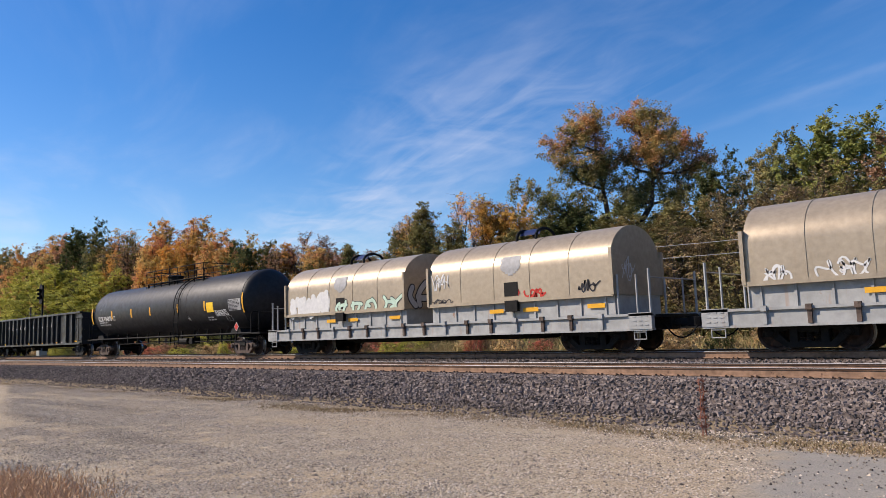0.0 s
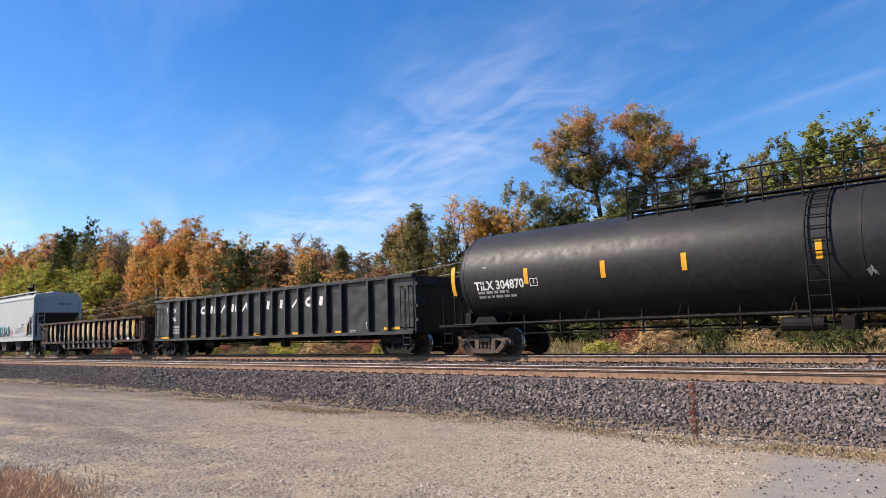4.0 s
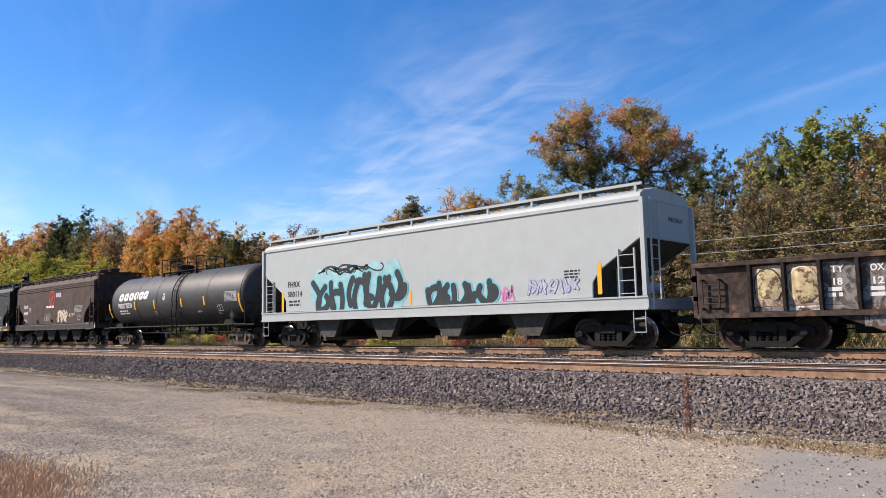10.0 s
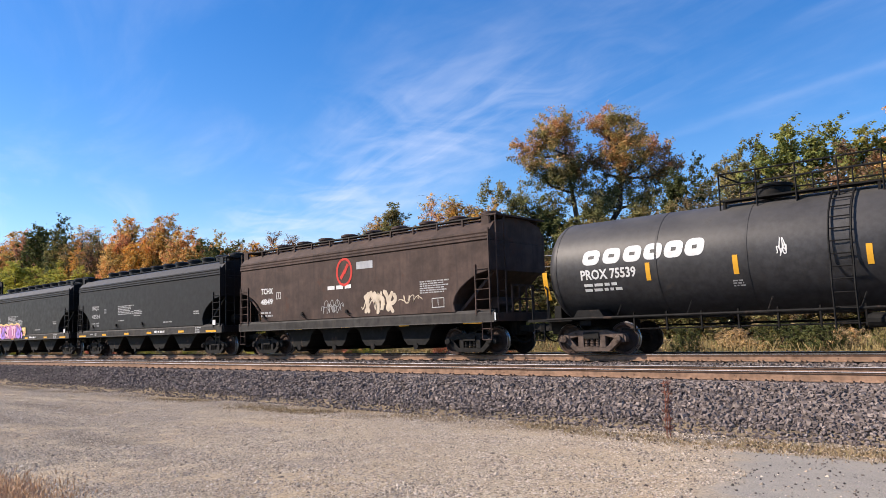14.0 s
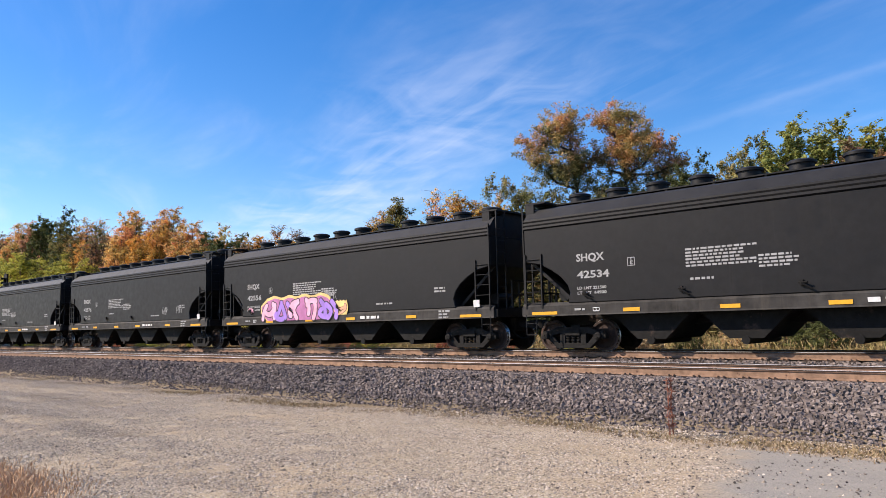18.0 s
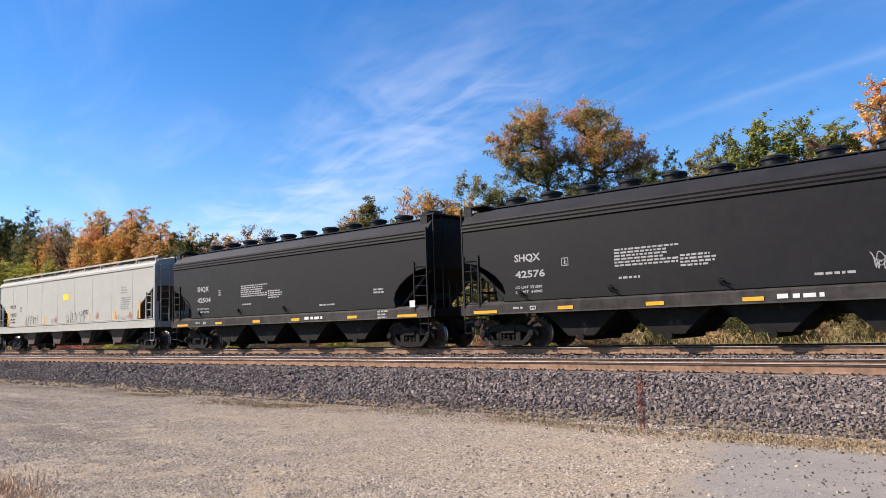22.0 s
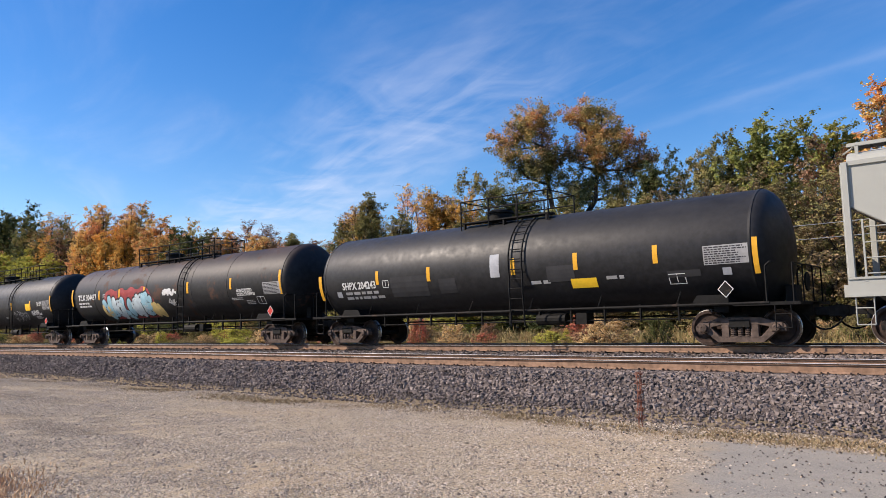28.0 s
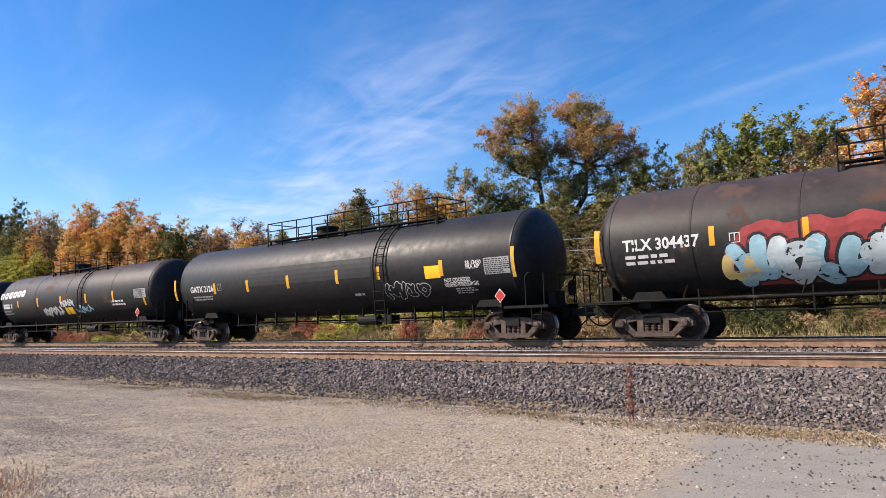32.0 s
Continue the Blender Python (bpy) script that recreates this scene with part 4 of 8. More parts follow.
    for sx in (-1, 1):
        stirrup(car, sx * (L2 - 0.3), -hw - 0.02, mat, 0.5, 1.1)
        ladder(car, sx * (L2 - 0.42), -hw - 0.01, 1.3, 2.95, 0.58, 5, mat, up=1.15 if sx > 0 else 0.0)
        end_ladder(car, sx * (L2 + 0.05), -1.2, 1.1, ztop, mat, 9)
        bm = bmesh.new()
        prism(bm, [(sx * e, 2.72), (sx * (L2 - 1.6), 1.42), (sx * (L2 - 1.75), 1.42), (sx * (e - 0.15), 2.72)], "y", -1.3, 1.3)
        part("slope_sheet", bm, mat, car)
        bm = bmesh.new()
        box(bm, sx * L2 - 0.1, sx * L2 + 0.1, -1.55, 1.55, 1.08, 1.34)
        box(bm, sx * (L2 - 0.6) - 0.6, sx * (L2 - 0.6) + 0.6, -1.5, 1.5, 1.34, 1.37)
        for y in (-0.55, -0.15, 0.25, 0.65):
            box(bm, sx * (L2 - 0.02) - 0.03, sx * (L2 - 0.02) + 0.03, y - 0.025, y + 0.025, 1.3, 2.3)
        box(bm, sx * (L2 - 0.02) - 0.03, sx * (L2 - 0.02) + 0.03, -0.6, 0.7, 2.24, 2.3)
        box(bm, sx * (L2 - 0.02) - 0.03, sx * (L2 - 0.02) + 0.03, -0.6, 0.7, 1.78, 1.84)
        tube(bm, (sx * (L2 - 0.8), -0.5, 1.72), (sx * (L2 - 0.8), 0.35, 1.72), 0.2, 12)
        part("end_framing", bm, mat, car)
    n = 4
    lo, hi = -L2 + 2.7, L2 - 2.7
    for k in range(n):
        x = lo + (hi - lo) * (k + 0.5) / n
        half = (hi - lo) / n / 2
        bm = bmesh.new()
        prism(bm, [(x - half + 0.05, 1.08), (x - half + 0.35, 0.86), (x - 0.62, 0.55), (x - 0.42, 0.36), (x + 0.42, 0.36), (x + 0.62, 0.55), (x + half - 0.35, 0.86), (x + half - 0.05, 1.08)], "y", -1.2, 1.2)
        hop = part("discharge_hopper", bm, FRAME, car)
        bm = bmesh.new()
        tube(bm, (x, -1.25, 0.32), (x, 1.25, 0.32), 0.11, 10)
        part("outlet_pipe", bm, FRAME, hop)
    bm = bmesh.new()
    box(bm, -L2 + 0.3, L2 - 0.3, -0.3, 0.3, 0.75, 1.1)
    part("centre_sill", bm, FRAME, car)
    for x in (-0.55, -0.18, 0.2):
        bm = bmesh.new()
        X = x * L2 * 1.0 - 1.2
        tube(bm, (X - 0.12, -hw - 0.09, 1.66), (X + 0.1, -hw - 0.07, 1.52), 0.028, 6)
        tube(bm, (X - 0.2, -hw - 0.02, 1.68), (X + 0.02, -hw - 0.1, 1.68), 0.02, 6)
        box(bm, X - 0.16, X - 0.08, -hw - 0.07, -hw + 0.01, 1.6, 1.74)
        part("gate_lever", bm, FRAME, car)
    return car, c, flat_side(-hw)


# ---- tank cars ----
def tank_car(name, label, front, rear, trucks, mat, R, zc, tank, deck, gear="brown", rails=True, seams=(), jacket=()):
    """tank: its two ends; deck: the platform's middle and half length; all along x in train space."""
    car, c = new_car(name, label, front, rear, trucks, gear)
    x1, x0 = tank[0] - c, tank[1] - c
    L2 = (front - rear) / 2
    d = 0.62
    prof = [(x0 + d * (1 - math.cos(math.pi / 2 * k / 9)), max(0.02, R * math.sin(math.pi / 2 * k / 9))) for k in range(10)]
    prof += [(x1 - d * (1 - math.cos(math.pi / 2 * k / 9)), max(0.02, R * math.sin(math.pi / 2 * k / 9))) for k in range(9, -1, -1)]
    bm = bmesh.new()
    lathe(bm, prof, "x", (0, 0, zc), 64)
    part("tank_shell", bm, mat, car, smooth=True)
    for x in [x0 + d, x1 - d] + [s - c for s in seams]:
        bm = bmesh.new()
        lathe(bm, [(x - 0.035, R - 0.01), (x - 0.03, R + 0.01), (x + 0.03, R + 0.01), (x + 0.035, R - 0.01)], "x", (0, 0, zc), 64, close=False)
        part("weld_band", bm, mat, car, smooth=True)
    fn = round_side(R, zc)
    # stub sills, end platforms and side running rails
    for sx, xe in ((1, x1), (-1, x0)):
        bm = bmesh.new()
        box(bm, sx * L2 - sx * 2.8 - 0.01, sx * L2, -0.34, 0.34, 0.72, 1.06)
        part("stub_sill", bm, FRAME, car)
        bm = bmesh.new()
        box(bm, min(sx * (L2 - 1.55), sx * L2), max(sx * (L2 - 1.55), sx * L2), -1.52, 1.52, 1.0, 1.08)
        box(bm, sx * (L2 - 1.9) - 0.18, sx * (L2 - 1.9) + 0.18, -1.35, 1.35, 0.86, 1.3)
        prism(bm, [(sx * (L2 - 2.6), 1.08), (sx * (L2 - 1.6), 1.08), (sx * (L2 - 1.75), 1.3), (sx * (L2 - 2.45), 1.3)], "y", -1.5, -0.8)
        prism(bm, [(sx * (L2 - 2.6), 1.08), (sx * (L2 - 1.6), 1.08), (sx * (L2 - 1.75), 1.3), (sx * (L2 - 2.45), 1.3)], "y", 0.8, 1.5)
        part("bolster_saddle", bm, FRAME, car)
        bm = bmesh.new()
        xa, xb = sx * (L2 - 0.15), sx * (L2 - 0.75)
        for y in (-1.5, 1.5):
            pipe(bm, [(xb, y, 1.05), (xb, y, 1.95), (xb + sx * 0.1, y * 0.98, 2.05), (xb + sx * 0.1, y * 0.8, 2.05)], 0.028)
        pipe(bm, [(xa, -1.45, 1.08), (xa, -1.45, 2.0), (xa, 1.45, 2.0), (xa, 1.45, 1.08)], 0.022)
        pipe(bm, [(xa, -0.5, 1.08), (xa, -0.5, 2.0)], 0.02)
        pipe(bm, [(xa, 0.5, 1.08), (xa, 0.5, 2.0)], 0.02)
        part("end_handrail", bm, FRAME, car)
        stirrup(car, sx * (L2 - 0.4), -1.5, FRAME, 0.45, 1.02)
        bm = bmesh.new()
        box(bm, sx * (L2 - 0.45) - 0.12, sx * (L2 - 0.45) + 0.12, -0.5, 0.1, 1.08, 1.5)
        tube(bm, (sx * (L2 - 0.3), 0.5, 1.6), (sx * (L2 - 0.26), 0.5, 1.6), 0.25, 14)
        part("hand_brake", bm, FRAME, car)
    if rails:
        for s in (-1, 1):
            bm = bmesh.new()
            tube(bm, (-L2 + 0.7, s * 1.5, 1.06), (L2 - 0.7, s * 1.5, 1.06), 0.04, 8)
            n = 6
            for k in range(n):
                x = -L2 + 3 + (2 * L2 - 6) * k / (n - 1)
                tube(bm, (x, s * 1.5, 1.06), (x + 0.12, s * (R * 0.93), 1.42), 0.02, 5)
            part("side_running_rail", bm, FRAME, car)
    # brake pipe, rods and reservoir under the tank
    bm = bmesh.new()
    pipe(bm, [(-L2 + 2.8, -0.85, 0.72), (L2 - 2.8, -0.85, 0.72)], 0.02)
    pipe(bm, [(-L2 + 2.8, 0.6, 0.8), (L2 - 2.8, 0.6, 0.8)], 0.03)
    for k in range(11):
        x = -L2 + 3.2 + (2 * L2 - 6.4) * k / 10
        box(bm, x - 0.02, x + 0.02, -0.88, -0.8, 0.66, zc - R + 0.2)
    tube(bm, (1.0, -0.75, 0.78), (2.0, -0.75, 0.78), 0.18, 12)
    box(bm, 2.4, 2.75, -0.95, -0.5, 0.62, 0.95)
    part("brake_rigging", bm, FRAME, car)
    # top platform with railing, dome and ladders
    xm, half = deck[0] - c, deck[1]
    zt = zc + R
    bm = bmesh.new()
    for s in (-1, 1):
        box(bm, xm - half, xm + half, s * 0.62 - 0.2, s * 0.62 + 0.2, zt - 0.02, zt + 0.02)
        for x in (xm - half + 0.1, xm, xm + half - 0.1):
            box(bm, x - 0.03, x + 0.03, s * 0.75 - 0.05, s * 0.75 + 0.05, zt - 0.3, zt)
    part("top_platform", bm, FRAME, car)
    bm = bmesh.new()
    n = max(3, int(2 * half / 0.9))
    for y in (-0.82, 0.82):
        for z in (zt + 0.4, zt + 0.72):
            pipe(bm, [(xm - half, y, z), (xm + half, y, z)], 0.022)
        for k in range(n + 1):
            x = xm - half + 2 * half * k / n
            pipe(bm, [(x, y, zt - 0.25), (x, y, zt + 0.72)], 0.024)
    for x in (xm - half, xm + half):
        pipe(bm, [(x, -0.82, zt + 0.72), (x, 0.82, zt + 0.72)], 0.022)
    part("platform_railing", bm, FRAME, car)
    bm = bmesh.new()
    lathe(bm, [(zt - 0.12, 0.42), (zt + 0.28, 0.42), (zt + 0.3, 0.47), (zt + 0.38, 0.47), (zt + 0.44, 0.2)], "z", (xm - half * 0.4, 0, 0), 20)
    part("manway_dome", bm, FRAME, car, smooth=True)
    for s in (-1, 1):
        bm = bmesh.new()
        pts = []
        for k in range(13):
            a = -1.15 + (math.pi / 2 - 0.45 + 1.15) * k / 12
            pts.append((s * (R + 0.08) * math.cos(a), zc + (R + 0.08) * math.sin(a)))
        pts = [(s * 1.52, 0.62)] + [(y, z) for y, z in pts if z > zc - 0.9 or True]
        pts = [(s * 1.55, 0.6), (s * 1.62, 1.6)] + [p for p in pts[1:] if p[1] > zc - 0.4]
        xl = xm + half * 0.55
        for dx in (-0.24, 0.24):
            pipe(bm, [(xl + dx, y, z) for y, z in pts], 0.026)
        for (ya, za), (yb, zb) in zip(pts, pts[1:]):
            m = max(1, round(math.hypot(yb - ya, zb - za) / 0.32))
            for k in range(m):
                f = (k + 0.5) / m
                tube(bm, (xl - 0.24, ya + (yb - ya) * f, za + (zb - za) * f), (xl + 0.24, ya + (yb - ya) * f, za + (zb - za) * f), 0.016, 6)
        part("ladder", bm, FRAME, car)
    return car, c, fn


# ---- gondolas ----
def gondola(name, label, front, rear, trucks, mat, top, bot, ribs, side_y=1.44, belly=None, chord=None, gear="dark", rib_w=0.06, rib_d=0.17, rib_mat=None):
    car, c = new_car(name, label, front, rear, trucks, gear)
    L2 = (front - rear) / 2
    e = L2 - 0.05
    for s in (-1, 1):
        bm = bmesh.new()
        if belly:
            pts = [(-e, bot), (-e + 3.2, bot), (-e + 4.2, belly), (e - 4.2, belly), (e - 3.2, bot), (e, bot), (e, top), (-e, top)]
        else:
            pts = [(-e, bot), (e, bot), (e, top), (-e, top)]
        prism(bm, pts, "y", s * side_y, s * (side_y - 0.05))
        part("side_wall", bm, mat, car)
        bm = bmesh.new()
        box(bm, -L2, L2, s * side_y - 0.09 - (0.06 if s < 0 else 0), s * side_y + 0.09 + (0.06 if s > 0 else 0), top - 0.06, top + 0.07)
        part("top_chord", bm, chord or mat, car, bevel=0.015)
        bm = bmesh.new()
        box(bm, -e, e, s * (side_y + 0.05) - 0.06, s * (side_y + 0.05) + 0.06, bot - 0.02, bot + 0.1)
        if belly:
            box(bm, -e + 4.2, e - 4.2, s * (side_y + 0.02) - 0.04, s * (side_y + 0.02) + 0.04, belly - 0.02, belly + 0.06)
        part("bottom_sill", bm, mat, car)
    for u in ribs:
        x = u - c
        b = belly if belly and abs(x) < e - 4.0 else bot + 0.05
        for s in (-1, 1):
            bm = bmesh.new()
            y0, y1 = s * side_y, s * (side_y + rib_d)
            prism(bm, [(y0, top - 0.05), (y1, top - 0.05), (y1, b + 0.25), (s * (side_y + rib_d * 0.6), b), (y0, b)], "x", x - rib_w, x + rib_w)
            part("rib", bm, rib_mat or mat, car, bevel=0.012)
    for s in (-1, 1):
        bm = bmesh.new()
        box(bm, s * L2 - 0.08, s * L2 + 0.02, -side_y, side_y, bot, top)
        for z in (bot + 0.5, bot + 1.0, top - 0.3):
            box(bm, s * L2 - 0.02 if s > 0 else -L2 - 0.12, s * L2 + 0.12 if s > 0 else -L2 + 0.02, -side_y, side_y, z - 0.06, z + 0.06)
        part("end_wall", bm, mat, car)
    bm = bmesh.new()
    box(bm, -e, e, -side_y + 0.02, side_y - 0.02, bot - 0.02, bot + 0.06)
    part("floor", bm, FRAME, car)
    bm = bmesh.new()
    box(bm, -L2 + 0.3, L2 - 0.3, -0.32, 0.32, 0.62, bot)
    for k in range(7):
        x = -e + 3.2 + (2 * e - 6.4) * k / 6
        box(bm, x - 0.08, x + 0.08, -1.35, 1.35, bot - 0.16, bot)
    part("centre_sill", bm, FRAME, car)
    bm = bmesh.new()
    pipe(bm, [(-L2 + 2.8, -0.7, 0.52), (0, -0.7, 0.6), (L2 - 2.8, -0.7, 0.52)], 0.02)
    tube(bm, (-L2 * 0.55, -0.85, 0.6), (-L2 * 0.55 + 0.9, -0.85, 0.6), 0.19, 12)
    box(bm, -1.2, -0.6, -0.95, -0.5, 0.45, 0.75)
    box(bm, 1.0, 1.25, -0.95, -0.6, 0.4, 0.75)
    part("brake_rigging", bm, FRAME, car)
    for sx in (-1, 1):
        stirrup(car, sx * (L2 - 0.35), -side_y - 0.12, mat, 0.42, bot)
        bm = bmesh.new()
        x = sx * (L2 - 0.45)
        for dx in (-0.22, 0.22):
            box(bm, x + dx - 0.02, x + dx + 0.02, -side_y - 0.14, -side_y - 0.1, bot + 0.2, top - 0.35)
            box(bm, x + dx - 0.02, x + dx + 0.02, -side_y - 0.14, -side_y, top - 0.4, top - 0.36)
            box(bm, x + dx - 0.02, x + dx + 0.02, -side_y - 0.14, -side_y, bot + 0.2, bot + 0.24)
        for k in range(4):
            z = bot + 0.35 + (top - bot - 0.85) * k / 3
            tube(bm, (x - 0.22, -side_y - 0.12, z), (x + 0.22, -side_y - 0.12, z), 0.014, 6)
        part("ladder", bm, mat, car)
    return car, c, flat_side(-side_y)


# ---- coil car with two hoods ----
def hood_profile(n=14):
    p = [(-1.5, 1.72), (-1.5, 2.7)]
    p += [(-1.5 * math.cos(math.pi / 2 * k / n), 2.7 + 1.12 * math.sin(math.pi / 2 * k / n)) for k in range(1, n + 1)]
    return p + [(-y, z) for y, z in reversed(p[:-1])]


def hood_side(u, v, o=0.0):
    """A point on the hood's near side: straight, then curving away."""
    if v <= 2.7:
        return (u, -1.506 - o, v)
    a = min(1.2, (v - 2.7) / 1.25)
    return (u, -(1.506 + o) * math.cos(a), 2.7 + (1.126 + o) * math.sin(a))


def coil_car(name, label, front, rear, trucks, hoods):
    car, c = new_car(name, label, front, rear, trucks, "dark")
    L2 = (front - rear) / 2
    for s in (-1, 1):
        bm = bmesh.new()
        box(bm, -L2, L2, s * 1.52 - 0.05, s * 1.52 + 0.05, 0.66, 1.06)
        box(bm, -L2, L2, s * 1.52 - 0.12, s * 1.52 + 0.12, 1.03, 1.1)
        box(bm, -L2, L2, s * 1.52 - 0.1, s * 1.52 + 0.1, 0.62, 0.68)
        part("side_sill", bm, WHITE_RUST, car)
        n = 16
        for k in range(n):
            x = -L2 + 1.6 + (2 * L2 - 3.2) * k / (n - 1)
            bm = bmesh.new()
            box(bm, x - 0.07, x + 0.07, s * 1.63 - 0.06, s * 1.63 + 0.06, 1.0, 1.14)
            box(bm, x - 0.05, x + 0.05, s * 1.6 - 0.04, s * 1.6 + 0.04, 0.68, 1.0)
            part("stake_pocket", bm, TRUCK if k % 3 else WHITE_RUST, car)
    bm = bmesh.new()
    box(bm, -L2 + 0.05, L2 - 0.05, -1.45, 1.45, 0.98, 1.06)
    prism(bm, [(-L2 + 3, 1.0), (-L2 + 4.6, 0.45), (L2 - 4.6, 0.45), (L2 - 3, 1.0)], "y", -0.45, 0.45)
    part("underframe", bm, FRAME, car)
    for sx in (-1, 1):
        bm = bmesh.new()
        box(bm, sx * (L2 - 0.35) - 0.35, sx * (L2 - 0.35) + 0.35, -1.64, -1.56, 0.66, 1.12)
        for i in range(3):
            for j in range(3):
                box(bm, sx * (L2 - 0.35) - 0.22 + 0.18 * i, sx * (L2 - 0.35) - 0.12 + 0.18 * i, -1.652, -1.6, 0.76 + 0.12 * j, 0.79 + 0.12 * j)
        part("end_step_panel", bm, WHITE_RUST, car)
        for y in (-1.45, 1.45):
            for xx, zz, rr in ((L2 - 0.1, 2.35, 0.04), (L2 - 0.5, 2.2, 0.03), (L2 - 1.1, 2.25, 0.035)):
                bm = bmesh.new()
                pipe(bm, [(sx * xx, y, 1.06), (sx * xx, y, zz)], rr)
                part("post", bm, WHITE_RUST, car)
        bm = bmesh.new()
        pipe(bm, [(sx * (L2 - 0.1), -1.45, 2.1), (sx * (L2 - 0.1), 1.45, 2.1)], 0.02)
        part("end_handrail", bm, WHITE_RUST, car)
        stirrup(car, sx * (L2 - 0.4), -1.58, WHITE_RUST, 0.38, 0.68)
    prof = hood_profile()
    for f, r, _ in hoods:
        f, r = f - c, r - c
        bm = bmesh.new()
        box(bm, r, f, -1.38, 1.38, 1.1, 1.68)
        for k in range(9):
            x = r + 0.3 + (f - r - 0.6) * k / 8
            box(bm, x - 0.03, x + 0.03, -1.42, 1.42, 1.1, 1.66)
        part("trough_wall", bm, WHITE_RUST, car, "white painted trough side")
        bm = bmesh.new()
        prism(bm, prof[::-1], "x", r, f)
        hd = part("hood", bm, TAN_METAL, car, "dented tan metal coil cover", smooth=True)
        bm = bmesh.new()
        for k in range(1, 5):
            x = r + (f - r) * k / 5
            outer = [(y * 1.008, z + 0.012) for y, z in prof]
            prism(bm, outer[::-1], "x", x - 0.02, x + 0.02)
        part("hood_seam", bm, TAN_METAL, hd, smooth=True)
        bm = bmesh.new()
        for x in (r - 0.04, f + 0.04):
            box(bm, x - 0.05, x + 0.05, -1.58, -1.4, 1.68, 3.05)
            box(bm, x - 0.05, x + 0.05, 1.4, 1.58, 1.68, 3.05)
            box(bm, x - 0.04, x + 0.04, -1.5, 1.5, 1.68, 2.85)
        box(bm, r - 0.05, f + 0.05, -1.56, -1.5, 1.64, 1.76)
        box(bm, r - 0.05, f + 0.05, 1.5, 1.56, 1.64, 1.76)
        part("hood_end_frame", bm, TAN_METAL, hd)
        xm = (f + r) / 2
        for dx in (-0.4, 0.4):
            bm = bmesh.new()
            pts = [(xm + dx, -0.55 * math.cos(math.pi * k / 10), 3.72 + 0.42 * math.sin(math.pi * k / 10) ** 0.7) for k in range(11)]
            for p, q in zip(pts, pts[1:]):
                tube(bm, p, q, 0.05, 6)
            part("lifting_bracket", bm, FRAME, hd, "black curved lifting bracket")
        bm = bmesh.new()
        lathe(bm, [(xm - 0.42, 0.48), (xm + 0.42, 0.48)], "x", (0, 0.05, 3.68), 12, math.radians(65), math.radians(150), False)
        part("lifting_plate", bm, NAVY, hd, "dark blue curved lifting plate")
        wide = (0.1, 0.22, 0.31, 0.37, 0.4, 0.41, 0.4, 0.38, 0.4, 0.42, 0.36)
        patch("shield_mark", [(xm - w, xm + w, 2.52 + 0.062 * i, 2.582 + 0.062 * i) for i, w in enumerate(wide)], DIM, car, hood_side, "faded white shield-shaped mark", 0.004)
        patch("side_plate", [(xm - 0.28, xm + 0.28, 1.85, 2.3)], FRAME, car, hood_side, "", 0.006)
        bm = bmesh.new()
        box(bm, xm - 0.2, xm + 0.3, -1.62, -1.48, 1.35, 1.7)
        part("latch", bm, FRAME, car)
    tf = flat_side(-1.43)
    for f, r, _ in hoods:
        reflectors(car, tf, [f - c - 0.6, (f + r) / 2 - c + 0.7, (f + r) / 2 - c - 0.7], 1.32, 0.6, 0.13)
    return car, c


coil_a, ca = coil_car("coil_car", "coil steel car with tan metal hoods on a white rusty frame", 10.55, -8.33, (8.1, -5.9), ((8.8, 1.5, 0), (0.1, -7.15, 0)))
coil_b, cb = coil_car("coil_car", "coil steel car, spray-painted tan hoods, white rusty frame", -9.75, -28.6, (-12.0, -26.3), ((-11.0, -18.4, 0), (-19.76, -27.3, 0)))

# ---- the train, front to rear ----
# long black tank car
tk, c, fn = tank_car("tank_car", "long black tank car with yellow reflective strips", -29.5, -49.9, (-31.6, -48.2), BLACK, 1.53, 2.66, (-30.45, -49.35), (-39.4, 3.4), seams=(-36.6,))
tank_c = (tk, c, fn)

gon, c, fn = gondola("gondola", "tall black ribbed gondola with large white block marks", -51.15, -71.45, (-52.4, -70.6), BLACK_DENT, 2.93, 0.83,
                     [-69.67, -68.49, -67.76] + [-66.8 + 0.965 * k for k in range(13)] + [-53.6, -52.5])
gon_d = (gon, c, fn)
# ribs in a darker steel than the walls, with rust spots
gon, c, fn = gondola("gondola", "low rusty gondola covered with faded spray paint", -72.9, -88.95, (-74.4, -87.3), GON_RUST, 2.2, 0.86, [-87.5 + 0.81 * k for k in range(18)], belly=0.5, rib_w=0.045, rib_d=0.16, rib_mat=material("dark_rib_steel", (0.022, 0.017, 0.015), 0.8, vary=0.4, spots=(0.07, 0.045, 0.032), spot_at=0.6, spot_scale=3, bump=0.2))
gon_e = (gon, c, fn)
# bay colour joins black-brown paint and painted shade; end slopes wear it too
hop_f = hopper_flat("covered_hopper", "light grey covered hopper with blue spray paint", -90.2, -108.85, (-91.8, -107.2), GREY, bay_mat=material("dark_hopper_paint_with_shade", (0.055, 0.05, 0.047), 0.7, vary=0.25))
tank_g = tank_car("tank_car", "short black tank car with a bold white company mark", -109.7, -125.85, (-111.4, -123.9), BLACK_DUST, 1.52, 2.5, (-110.25, -125.4), (-118.1, 1.9), seams=(-113.9, -116.9, -119.2, -121.6))
hop_h = hopper_ridged("covered_hopper", "weathered brown covered hopper with a faded red mark", -127.07, -141.3, (-128.5, -139.9), BROWN, hatches=9, rails=True)
ridged = []
